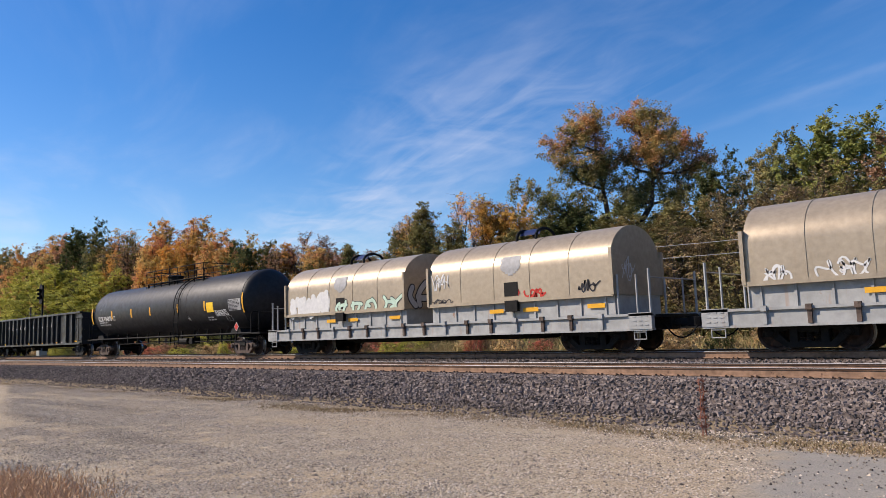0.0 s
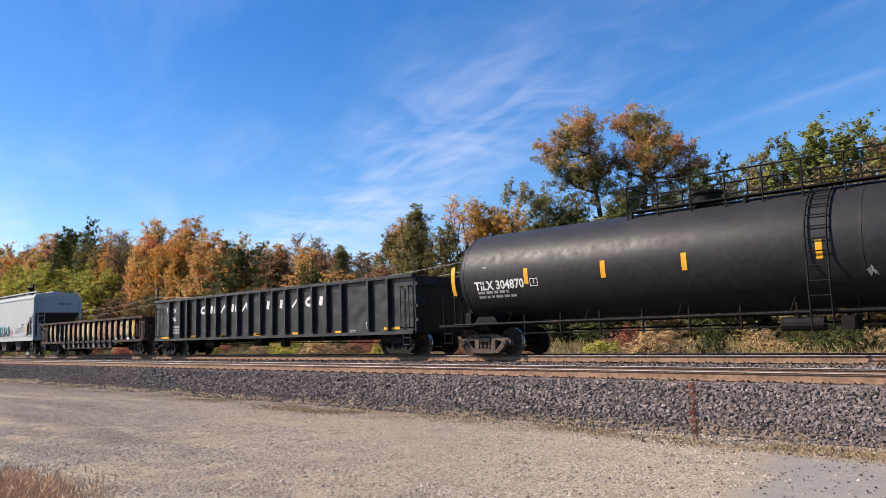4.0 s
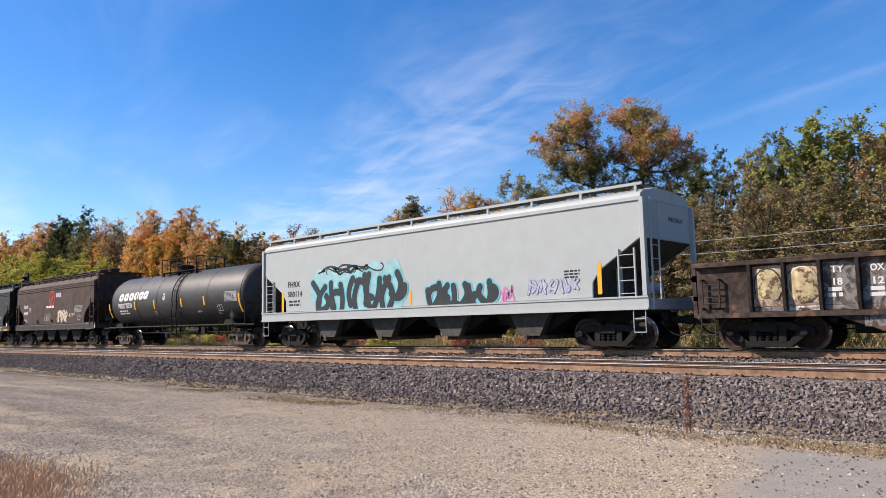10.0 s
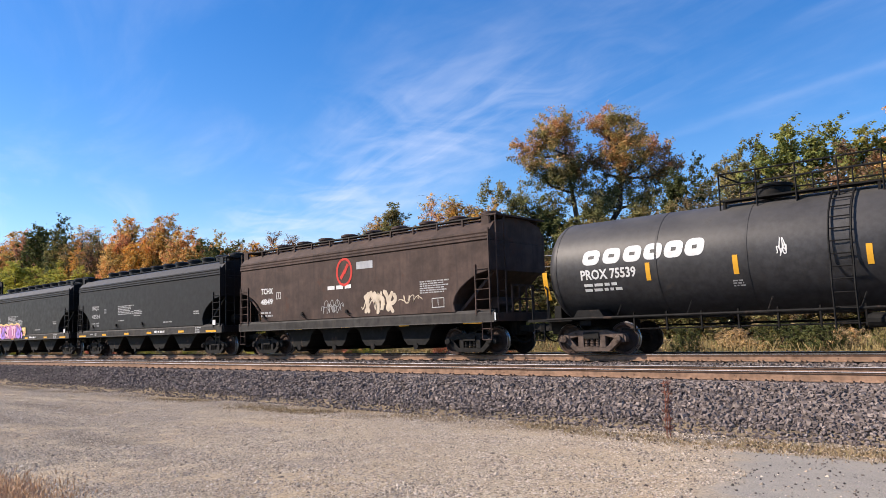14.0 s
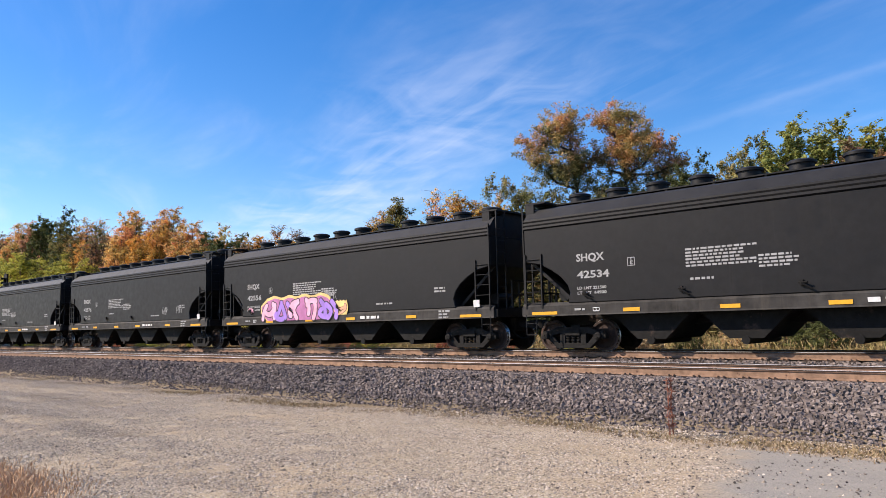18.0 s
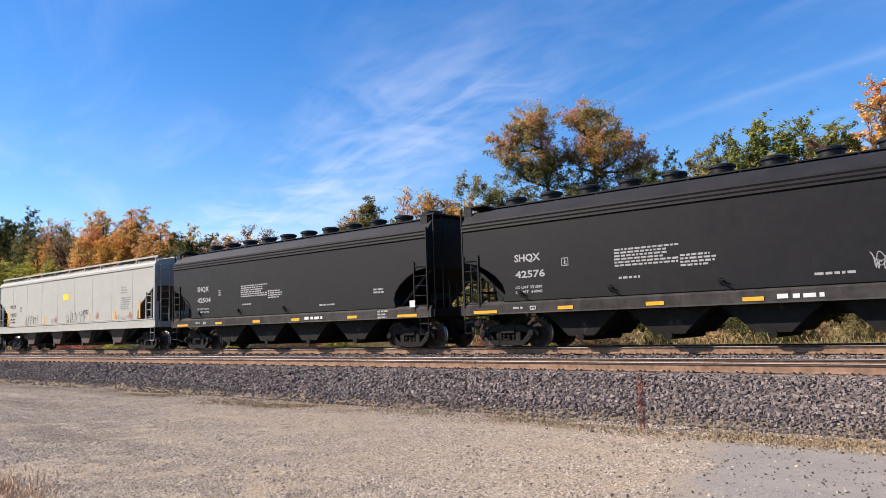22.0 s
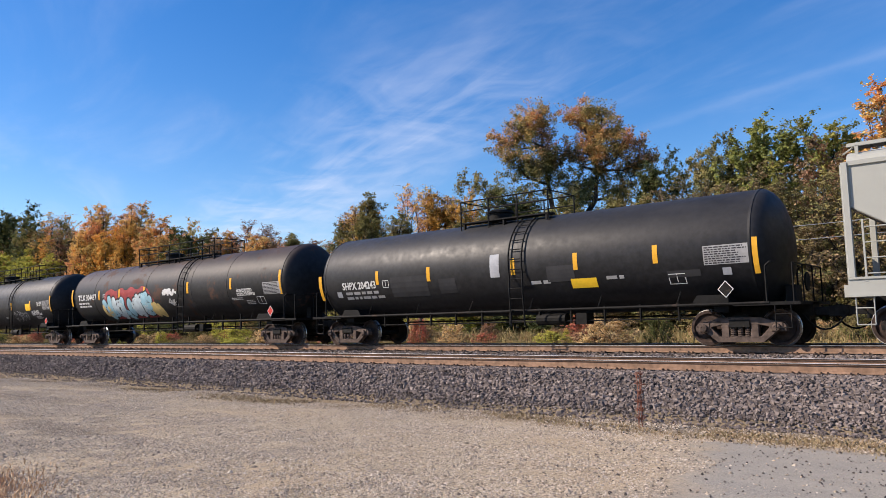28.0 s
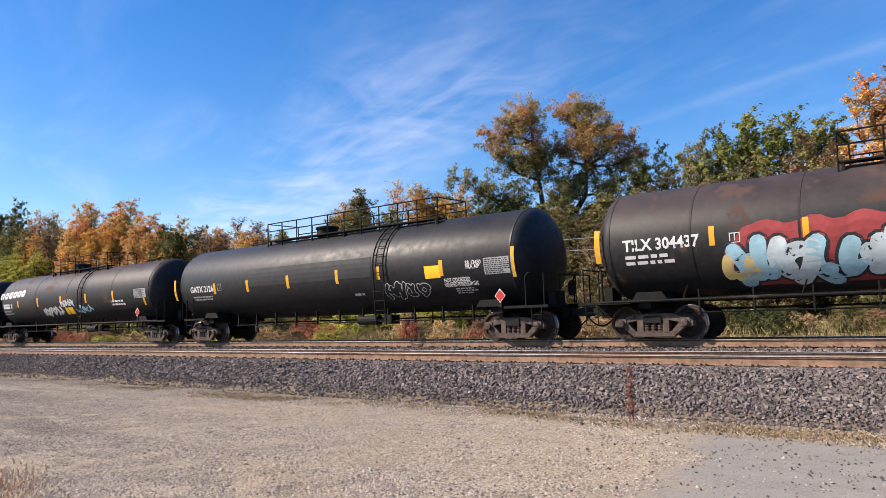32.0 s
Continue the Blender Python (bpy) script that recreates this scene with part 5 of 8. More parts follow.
for k, (f, r) in enumerate(((-142.7, -158.3), (-159.45, -175.2), (-176.5, -192.4), (-193.7, -209.7))):
    ridged.append(hopper_ridged("covered_hopper", ("charcoal covered hopper with round roof hatches", "charcoal covered hopper with pink and purple spray paint", "charcoal covered hopper with white lettering", "charcoal covered hopper with white lettering")[k],
                                f, r, (f - 1.42, r + 1.42), CHARCOAL))
# bays are dusty brown; on the end slopes this colour is painted shade
hop_m = hopper_flat("covered_hopper", "cream covered hopper with thin sprayed outlines", -211.13, -230.7, (-212.7, -229.1), CREAM, eave=4.18, sill=(1.12, 1.56), ribs=9, bay_mat=material("dusty_brown_hopper_with_shade", (0.075, 0.062, 0.052), 0.7, vary=0.25))
tank_n = tank_car("tank_car", "black tank car with patched paint and white number", -231.75, -249.1, (-233.3, -247.6), BLACK, 1.56, 2.5, (-232.2, -248.95), (-240.6, 1.7))
tank_o = tank_car("tank_car", "rust-stained black tank car with red and blue spray paint", -250.1, -270.3, (-251.8, -268.3), TANK_RUST, 1.53, 2.66, (-250.4, -269.9), (-260.2, 3.4), seams=(-254.8, -257.6, -261.6, -264.4, -267.0))
tank_p = tank_car("tank_car", "long black tank car with one sprayed white tag", -271.3, -290.3, (-272.8, -289.4), BLACK, 1.6, 2.6, (-271.9, -291.0), (-280.5, 4.6), rails=False)
tank_q = tank_car("tank_car", "rust-topped black tank car with sprayed tags", -291.9, -311.8, (-293.4, -310.3), TANK_RUST, 1.53, 2.6, (-292.8, -311.3), (-302.0, 3.2), seams=(-297, -302, -306))
tank_r = tank_car("tank_car", "plain black tank car at the end of sight", -313.1, -333.0, (-314.6, -331.5), BLACK, 1.53, 2.6, (-313.7, -332.5), (-323.0, 3.2))

# ---- marks, writing and spray paint ----
CHAR_PAINT = paint("charcoal_spray", (0.03, 0.035, 0.04))
BLUE_PAINT = paint("turquoise_spray", (0.1, 0.42, 0.5))
SKY_PAINT = paint("pale_turquoise_spray", (0.24, 0.42, 0.45))
BLUE2_PAINT = paint("blue_spray", (0.06, 0.12, 0.45))
PINK_PAINT = paint("magenta_spray", (0.42, 0.16, 0.32))
PINK2_PAINT = paint("pink_spray", (0.75, 0.38, 0.5))
VIOLET_PAINT = paint("violet_spray", (0.34, 0.2, 0.6))
PEACH_PAINT = paint("peach_spray", (0.7, 0.35, 0.22))
SUN_PAINT = paint("yellow_spray", (0.68, 0.5, 0.2))
CYAN_PAINT = paint("light_blue_spray", (0.3, 0.5, 0.58))
PALE_PAINT = paint("pale_blue_spray", (0.5, 0.58, 0.6))
MAROON_PAINT = paint("dark_red_spray", (0.28, 0.05, 0.05))
MINT_PAINT = paint("mint_spray", (0.42, 0.55, 0.45))
CREAM_PAINT = paint("cream_spray", (0.5, 0.42, 0.32))
GREY_PAINT = paint("grey_spray", (0.34, 0.35, 0.37))
PATCH_PAINT = paint("dull_black_patch", (0.034, 0.034, 0.036))
DULLRED_PAINT = paint("dull_red_spray", (0.42, 0.2, 0.17))
GREY_INK = paint("grey_lettering", (0.22, 0.22, 0.22))
TAN_SPRAY = paint("tan_spray", (0.34, 0.2, 0.13))
OCHRE_SPRAY = paint("ochre_spray", (0.45, 0.33, 0.1))
OLD_LIME = paint("faded_lime_spray", (0.34, 0.34, 0.14))
RUST_FADED = material("rust_orange_old_paint", (0.3, 0.18, 0.11), 0.75, vary=0.4, grain=7, streak=(0.42, 0.3, 0.2), streak_at=0.5, spots=(0.09, 0.052, 0.035), spot_at=0.53, spot_scale=5, bump=0.2)
CLAY_FADED = material("clay_pink_old_paint", (0.34, 0.25, 0.18), 0.75, vary=0.4, grain=7, streak=(0.2, 0.12, 0.08), streak_at=0.5, spots=(0.1, 0.06, 0.042), spot_at=0.54, spot_scale=5, bump=0.2)
SUN_FADED = material("pale_yellow_old_paint", (0.42, 0.35, 0.2), 0.75, vary=0.35, grain=7, streak=(0.28, 0.18, 0.1), streak_at=0.54, spots=(0.12, 0.07, 0.045), spot_at=0.55, spot_scale=5, bump=0.2)
CHALK_SPRAY = paint("chalk_spray", (0.5, 0.5, 0.48))


def mark_box(u0, u1, v0, v1, mat, car, fn):
    w = 0.022
    m = (u0 + u1) / 2
    patch("mark_box", [(u0, u1, v0, v0 + w), (u0, u1, v1 - w, v1), (u0, u0 + w, v0, v1), (u1 - w, u1, v0, v1), (m - w / 2, m + w / 2, v0 + 0.2 * (v1 - v0), v1)], mat, car, fn, "", 0.002, 2)


def data_panel(u0, u1, v0, v1, car, fn):
    """A pale data panel with rows of dark unreadable writing."""
    patch("data_panel", [(u0, u1, v0, v1)], DIM, car, fn, "grey-white data panel", 0.0015)
    h = (v1 - v0) / 15
    word_bars(u0 + h, v1 - h, u1 - u0 - 2 * h, h, 8, INK, car, lambda u, v, o=0.0: fn(u, v, o + 0.003), 5)


def placard(u, z, r, mat, car, rim=None):
    V = [(u, -1.535, z - r * 1.1), (u + r, -1.535, z), (u, -1.535, z + r * 1.1), (u - r, -1.535, z)]
    W = [(u + (x - u) * 0.86, -1.54, z + (q - z) * 0.86) for x, _, q in V]
    ob = put("hazard_placard", raw_mesh("hazard_placard", V, [(0, 1, 2, 3)], [rim or WHITE]), car, label="diamond hazard placard")
    put("placard_field", raw_mesh("placard_field", W, [(0, 1, 2, 3)], [mat]), ob)
    bm = bmesh.new()
    box(bm, u - 0.05, u + 0.05, -1.53, -1.49, 1.05, z + r)
    part("placard_bracket", bm, FRAME, ob)


def ring_mark(u, v, rx, ry, car, fn):
    V, F = [], []
    pts = [(u + rx * math.cos(k * math.pi / 16), v + ry * math.sin(k * math.pi / 16)) for k in range(33)]
    ribbon(V, F, pts, 0.1, fn, 0.002)
    ribbon(V, F, [(u - 0.2, v - 0.25), (u + 0.05, v + 0.05)], 0.14, fn, 0.003)
    ribbon(V, F, [(u + 0.0, v - 0.05), (u + 0.22, v + 0.28)], 0.14, fn, 0.0035)
    put("round_mark", raw_mesh("round_mark", V, F, [RED]), car, label="faded red ring mark")


def block_mark(u0, u1, v0, v1, car, fn, bold=False, kind=0):
    """Plain white shapes in the room of one letter: bars, a wedge or a ring."""
    w, h = u1 - u0, v1 - v0
    s = 0.2 * h
    V, F = [], []
    n = 4
    if kind == 1:
        k = 16
        ribbon(V, F, [(u0 + w * (0.5 + 0.4 * math.cos(6.2832 * i / k)) + s * 0.4 * math.sin(6.2832 * i / k), v0 + h * (0.5 + 0.4 * math.sin(6.2832 * i / k))) for i in range(k + 1)], w * 0.2, fn, 0.002)
    elif kind == 2:
        for e in (0.04, 0.8):
            ribbon(V, F, [(u0 + w * e + (w * 0.52 - w * e) * i / n + s * i / n, v0 + h * i / n) for i in range(n + 1)], w * (0.16 if e < 0.5 else 0.26), fn, 0.002 + 0.0006 * e)
    else:
        if bold:
            # one chunky slanted frame with rounded corners
            ring = [(0.5 + 0.31 * math.copysign(abs(math.cos(a)) ** 0.45, math.cos(a)), 0.5 + 0.31 * math.copysign(abs(math.sin(a)) ** 0.45, math.sin(a))) for a in [6.28319 * i / 28 for i in range(29)]]
            ribbon(V, F, [(u0 + w * x + s * (y - 0.5), v0 + h * y) for x, y in ring], h * 0.4, fn, 0.002)
        else:
            for p, g in ((0.2, 0.3), (0.72, 0.26)):
                x = u0 + w * p - s / 3
                ribbon(V, F, [(x + s * i / n, v0 + h * i / n) for i in range(n + 1)], w * g, fn, 0.002)
    put("company_mark", raw_mesh("company_mark", V, F, [WHITE]), car, label="plain white shape of the company mark")


def blotch(car, fn, u, v, rx, ry, mat, seed, o):
    """A worn rounded field of old spray paint with a ragged rim."""
    n, rings = 26, 5
    V = [fn(u, v, o)]
    for r in range(1, rings + 1):
        for k in range(n):
            a = 6.2832 * k / n
            q = r / rings * (1 + (0.16 * noise.noise((math.cos(a) * 1.4 + seed, math.sin(a) * 1.4, 0.5)) + 0.07 * noise.noise((k * 0.9, seed, 2))) * (r == rings))
            x = math.copysign(abs(math.cos(a)) ** 0.7, math.cos(a))
            y = math.copysign(abs(math.sin(a)) ** 0.7, math.sin(a))
            V.append(fn(u + rx * q * x, v + ry * q * y, o))
    F = [(0, 1 + k, 1 + (k + 1) % n) for k in range(n)]
    F += [(1 + (r - 1) * n + k, 1 + r * n + k, 1 + r * n + (k + 1) % n, 1 + (r - 1) * n + (k + 1) % n) for r in range(1, rings) for k in range(n)]
    return put("paint_field", raw_mesh("paint_field", V, F, [mat]), car)


def gondola_paint(car, c, fn):
    """Bulged panels between the ribs under faded, rubbed spray paint."""
    x = -87.5
    k = 0
    while x < -73.8:
        u0, u1 = x + 0.035 - c, x + 0.775 - c
        lettered = -86.0 < x + 0.4 < -84.3
        for v0, v1, mat, deep, label in ((1.1, 2.1, FADED_DARK if lettered or x > -76.2 else FADED_WARM, 0.0 if lettered else 0.075, "bulged panel under faded tan spray paint"),
                                         (0.58 if abs(x + 0.4 - c) < 3.9 else 0.98, 1.09, FADED_PALE if k % 4 == 1 else FADED_DARK, 0.012, "chalky overspray along the lower side")):
            V, F = [], []
            n = 7
            for j in range(n):
                for i in range(n):
                    s, t = i / (n - 1), j / (n - 1)
                    V.append(fn(u0 + (u1 - u0) * s, v0 + (v1 - v0) * t, -0.003 + deep * (1 - (2 * s - 1) ** 2) * (1 - (2 * t - 1) ** 4)))
            F = [(j * n + i, j * n + i + 1, j * n + n + i + 1, j * n + n + i) for j in range(n - 1) for i in range(n - 1)]
            me = raw_mesh("side_panel", V, F, [mat])
            for f in me.polygons:
                f.use_smooth = True
            put("side_panel", me, car, label=label)
        if not lettered:
            def bulged(u, v, o=0.0, u0=u0, u1=u1):
                s, t = (u - u0) / (u1 - u0), (v - 1.1) / 1.0
                return fn(u, v, o + 0.075 * max(0, 1 - (2 * s - 1) ** 2) * max(0, 1 - (2 * t - 1) ** 4))
            field = (SUN_FADED, SUN_FADED, RUST_FADED, RUST_FADED, CLAY_FADED, RUST_FADED, CLAY_FADED, SUN_FADED)[k % 8]
            blotch(car, bulged, (u0 + u1) / 2 + 0.03 * math.sin(k * 2.1), 1.62 + 0.04 * math.cos(k * 1.7), 0.32, 0.42, field, 400 + k, 0.004)
            V, F = [], []
            bow = [(u0 + 0.37 + 0.33 * math.cos(a), 1.6 + 0.43 * math.sin(a)) for a in [0.5 * k + 3.6 * q / 14 for q in range(15)]]
            ribbon(V, F, bow, 0.035, bulged, 0.009)
            put("sprayed_tag", raw_mesh("sprayed_tag", V, F, [(CHAR_PAINT, CREAM_PAINT, CHAR_PAINT, OLD_LIME)[k % 4]]), car)
        if -85.5 < x < -76:
            tag_line(car, fn, u0 + 0.06, 0.66, 0.5, 0.36, (INK, GREY_PAINT, OCHRE_SPRAY)[k % 3], 300 + k, 0.022, 7)
        x += 0.81
        k += 1
    reflectors(car, fn, [-83.1 - c, -80.6 - c, -78.3 - c, -76.4 - c], 0.8, 0.4, 0.09)
    patch("amber_strip", [(-74.24 - c, -74.1 - c, 1.12, 2.05)], YELLOW, car, fn, "", 0.08)
    patch("card", [(-75.1 - c, -74.5 - c, 0.9, 1.08)], WHITE, car, fn, "white card", 0.02)


def faded(name, cols):
    """Layers of old spray paint rubbed into each other, with rust breaking through."""
    m = material(name, cols[0], 0.7, vary=0.2, spots=(0.07, 0.04, 0.028), spot_at=0.56, spot_scale=2.6, bump=0.2)
    t = m.node_tree
    b = t.nodes["Principled BSDF"]
    last = b.inputs["Base Color"].links[0].from_node
    tc = t.nodes.new("ShaderNodeTexCoord")
    n = t.nodes.new("ShaderNodeTexNoise")
    n.inputs["Scale"].default_value, n.inputs["Detail"].default_value, n.inputs["Distortion"].default_value = 3.2, 7, 0.6
    wire(t, tc.outputs["Object"], n.inputs["Vector"])
    r = t.nodes.new("ShaderNodeValToRGB")
    e = r.color_ramp.elements
    e[0].position, e[1].position = 0.32, 0.7
    e[0].color, e[1].color = (*cols[0], 1), (*cols[-1], 1)
    for i, q in enumerate(cols[1:-1]):
        e.new(0.32 + 0.38 * (i + 1) / (len(cols) - 1)).color = (*q, 1)
    wire(t, n.outputs["Fac"], r.inputs["Fac"])
    wire(t, r.outputs["Color"], last.inputs["Color1"])
    return m


FADED_WARM = faded("faded_tan_spray_paint", ((0.1, 0.08, 0.065), (0.3, 0.22, 0.14), (0.42, 0.27, 0.18), (0.15, 0.12, 0.1), (0.52, 0.42, 0.31), (0.38, 0.23, 0.155), (0.22, 0.18, 0.14), (0.56, 0.44, 0.3)))
FADED_PALE = faded("faded_pale_overspray", ((0.3, 0.28, 0.24), (0.5, 0.5, 0.48), (0.12, 0.11, 0.1), (0.55, 0.55, 0.53), (0.3, 0.28, 0.16)))
FADED_DARK = faded("faded_dark_spray_paint", ((0.03, 0.028, 0.027), (0.1, 0.08, 0.07), (0.2, 0.19, 0.18), (0.05, 0.04, 0.036), (0.12, 0.09, 0.07)))


car, c, fn = tank_c
patch("reflector", [(-9.57, -9.41, 2.04, 3.05)], YELLOW, car, fn, "yellow reflective strip", 0.002)
patch("reflector", [(-6.47, -6.31, 2.27, 2.78)], YELLOW, car, fn, "yellow reflective strip", 0.002)
patch("reflector", [(-3.70, -3.54, 2.27, 2.77)], YELLOW, car, fn, "yellow reflective strip", 0.002)
patch("reflector", [(-1.22, -1.07, 2.29, 2.76)], YELLOW, car, fn, "yellow reflective strip", 0.002)
patch("reflector", [(2.13, 2.28, 2.30, 2.75)], YELLOW, car, fn, "yellow reflective strip", 0.002)
patch("reflector", [(5.02, 5.15, 2.27, 2.77)], YELLOW, car, fn, "yellow reflective strip", 0.002)
patch("reflector", [(8.61, 8.77, 2.03, 3.00)], YELLOW, car, fn, "yellow reflective strip", 0.002)
letters("TILX 304870", -8.54, 2.18, 0.280, WHITE, car, fn, fit=2.04)
mark_box(-6.26, -5.96, 2.19, 2.44, WHITE, car, fn)
word_bars(-8.45, 2.13, 1.74, 0.090, 2, DIM, car, fn, 1)
patch("yellow_placard", [(5.27, 5.95, 2.18, 2.68)], SAFETY, car, fn, "yellow notice panel", 0.0015)
word_bars(5.32, 2.59, 0.55, 0.056, 4, INK, car, fn, 3)
letters("NON-ODORIZED", 6.02, 2.11, 0.144, WHITE, car, fn, fit=1.13)
letters("LIQUEFIED PETROLEUM GAS", 6.04, 1.95, 0.133, WHITE, car, fn, fit=1.23)
word_bars(5.17, 1.94, 0.85, 0.080, 2, DIM, car, fn, 1)
data_panel(7.42, 8.53, 2.17, 2.73, car, fn)
mark_box(6.94, 7.44, 1.60, 1.92, DIM, car, fn)
placard(8.21, 1.38, 0.2, RED, car)
word_bars(-8.16, 2.95, 0.19, 0.048, 1, DIM, car, fn, 1)
tag_line(car, fn, 3.10, 1.76, 0.32, 0.32, DIM, 4, 0.015, 6, "")
car, c, fn = gon_d
for (u0, u1), kind in zip(((-66.56, -65.97), (-65.65, -65.0), (-64.65, -63.98), (-63.69, -63.07), (-62.74, -62.05), (-60.7, -60.05), (-59.67, -59.05), (-58.75, -58.04), (-57.78, -57.14), (-56.85, -56.11)), (1, 0, 2, 0, 2, 0, 0, 2, 1, 0)):
    block_mark(u0 - c, u1 - c, 2.1, 2.47, car, fn, False, kind)
letters("TY", -8.90, 2.31, 0.241, WHITE, car, fn, fit=0.32)
letters("OX", -8.26, 2.27, 0.236, WHITE, car, fn, fit=0.44)
letters("21", -8.80, 1.80, 0.239, WHITE, car, fn, fit=0.20)
letters("96", -8.28, 1.82, 0.235, WHITE, car, fn, fit=0.39)
letters("LD LMT 208600", -8.21, 1.48, 0.095, WHITE, car, fn, fit=0.88)
letters("LT WT 77200", -8.22, 1.32, 0.095, WHITE, car, fn, fit=0.88)
letters("CU FT 3564", -8.22, 1.18, 0.095, WHITE, car, fn, fit=0.88)
reflectors(car, fn, [-9.08], 0.92, 0.90, 0.1)
reflectors(car, fn, [-5.98], 0.90, 0.45, 0.1)
reflectors(car, fn, [-3.07], 0.91, 0.47, 0.1)
reflectors(car, fn, [-0.07], 0.93, 0.47, 0.1)
reflectors(car, fn, [2.83], 0.92, 0.52, 0.1)
reflectors(car, fn, [5.76], 0.92, 0.52, 0.1)
reflectors(car, fn, [-5.97], 0.94, 0.64, 0.1)
reflectors(car, fn, [-3.04], 0.92, 0.62, 0.1)
reflectors(car, fn, [-0.14], 0.95, 0.60, 0.1)
patch("card", [(7.45, 7.73, 1.05, 1.20)], WHITE, car, fn, "white card", 0.0015)
word_bars(7.42, 1.31, 0.37, 0.067, 1, WHITE, car, fn, 1)
reflectors(car, fn, [8.89], 0.99, 0.89, 0.1)
word_bars(6.45, 1.03, 0.44, 0.050, 2, DIM, car, fn, 1)
car, c, fn = gon_e
letters("TY", -4.74, 1.85, 0.159, WHITE, car, fn, fit=0.29)
letters("OX", -3.92, 1.84, 0.153, WHITE, car, fn, fit=0.29)
letters("18", -4.74, 1.55, 0.158, WHITE, car, fn, fit=0.24)
letters("12", -3.92, 1.54, 0.153, WHITE, car, fn, fit=0.27)
word_bars(-4.82, 1.50, 0.31, 0.092, 1, WHITE, car, fn, 516)
word_bars(-3.95, 1.48, 0.31, 0.089, 1, WHITE, car, fn, 517)
word_bars(-4.82, 1.37, 0.31, 0.092, 1, WHITE, car, fn, 526)
word_bars(-3.96, 1.35, 0.31, 0.089, 1, WHITE, car, fn, 527)
gondola_paint(car, c, fn)
car, c, fn = hop_f
letters("FHRX", -7.43, 2.55, 0.231, INK, car, fn, fit=0.87)
letters("580114", -7.44, 2.14, 0.230, INK, car, fn, fit=1.04)
word_bars(-7.33, 1.98, 0.86, 0.083, 2, INK, car, fn, 5)
spray(car, fn, -5.65, 1.3, 5.4, 1.75, 5, (CHAR_PAINT,), BLUE_PAINT, SKY_PAINT, 31, 0.26, "black and turquoise sprayed letters shapes")
tag_line(car, fn, -5.58, 2.85, 5.34, 0.51, CHAR_PAINT, 7, 0.07, 9, "")
tag_line(car, fn, -4.91, 2.88, 4.41, 0.37, CHAR_PAINT, 8, 0.06, 11, "")
spray(car, fn, 0.87, 1.25, 3.11, 1.1, 4, (CHAR_PAINT,), BLUE_PAINT, None, 35, 0.36, "")
tag_line(car, fn, 4.08, 1.15, 0.79, 0.97, PINK_PAINT, 9, 0.06, 5, "")
spray(car, fn, 5.21, 1.67, 2.05, 0.51, 5, (GREY_PAINT,), BLUE2_PAINT, None, 37, 0.22, "")
spray(car, fn, 5.76, 1.11, 0.84, 0.29, 3, (GREY_PAINT,), BLUE2_PAINT, None, 38, 0.22, "")
patch("reflector", [(7.74, 7.88, 1.60, 2.50)], YELLOW, car, fn, "yellow reflective strip", 0.002)
patch("reflector", [(-7.87, -7.71, 1.53, 2.35)], YELLOW, car, fn, "yellow reflective strip", 0.002)
patch("reflector", [(0.00, 0.10, 1.57, 2.02)], YELLOW, car, fn, "yellow reflective strip", 0.002)
word_bars(6.61, 2.36, 0.59, 0.052, 3, INK, car, fn, 6)
word_bars(7.39, 1.41, 0.63, 0.076, 1, INK, car, fn, 8)
patch("tag_plate", [(6.93, 7.08, 1.22, 1.39)], SAFETY, car, fn, "", 0.0015)
def sloped_end(u, v, o=0.0):
    return (9.19 + o - (0 if v > 3.15 else 1.35 * (3.15 - v) / 0.85), u, v)


letters("FHRX 580114", 0.1, 3.72, 0.13, INK, car, sloped_end, fit=0.95)
tag_line(car, sloped_end, -0.9, 2.45, 2.1, 0.75, BROWN, 93, 0.045, 9, "red-brown sprayed outline")
tag_line(car, sloped_end, -0.9, 2.45, 2.1, 0.75, RED, 94, 0.03, 11, "red-brown sprayed outline")
car, c, fn = tank_g
block_mark(-6.09, -5.49, 2.58, 3.01, car, fn, True)
block_mark(-5.43, -4.85, 2.58, 3.02, car, fn, True)
block_mark(-4.79, -4.22, 2.58, 3.03, car, fn, True)
block_mark(-4.17, -3.62, 2.59, 3.04, car, fn, True)
block_mark(-3.57, -3.04, 2.59, 3.05, car, fn, True)
block_mark(-2.99, -2.47, 2.59, 3.06, car, fn, True)
letters("PROX 75539", -6.17, 2.17, 0.267, WHITE, car, fn, fit=1.75)
word_bars(-6.09, 2.04, 1.41, 0.086, 2, WHITE, car, fn, 1)
patch("reflector", [(-7.47, -7.31, 1.60, 2.48)], YELLOW, car, fn, "yellow reflective strip", 0.002)
patch("reflector", [(-4.13, -4.00, 2.02, 2.51)], YELLOW, car, fn, "yellow reflective strip", 0.002)
patch("reflector", [(-1.77, -1.64, 2.02, 2.51)], YELLOW, car, fn, "yellow reflective strip", 0.002)
patch("reflector", [(1.22, 1.35, 2.03, 2.50)], YELLOW, car, fn, "yellow reflective strip", 0.002)
patch("reflector", [(3.52, 3.65, 2.04, 2.51)], YELLOW, car, fn, "yellow reflective strip", 0.002)
patch("reflector", [(6.72, 6.85, 1.59, 2.52)], YELLOW, car, fn, "yellow reflective strip", 0.002)
data_panel(5.52, 6.61, 2.16, 2.63, car, fn)
mark_box(4.75, 5.20, 1.71, 2.02, WHITE, car, fn)
word_bars(2.73, 1.77, 0.58, 0.089, 1, DIM, car, fn, 1)
word_bars(-1.84, 1.87, 0.34, 0.040, 3, DIM, car, fn, 1)
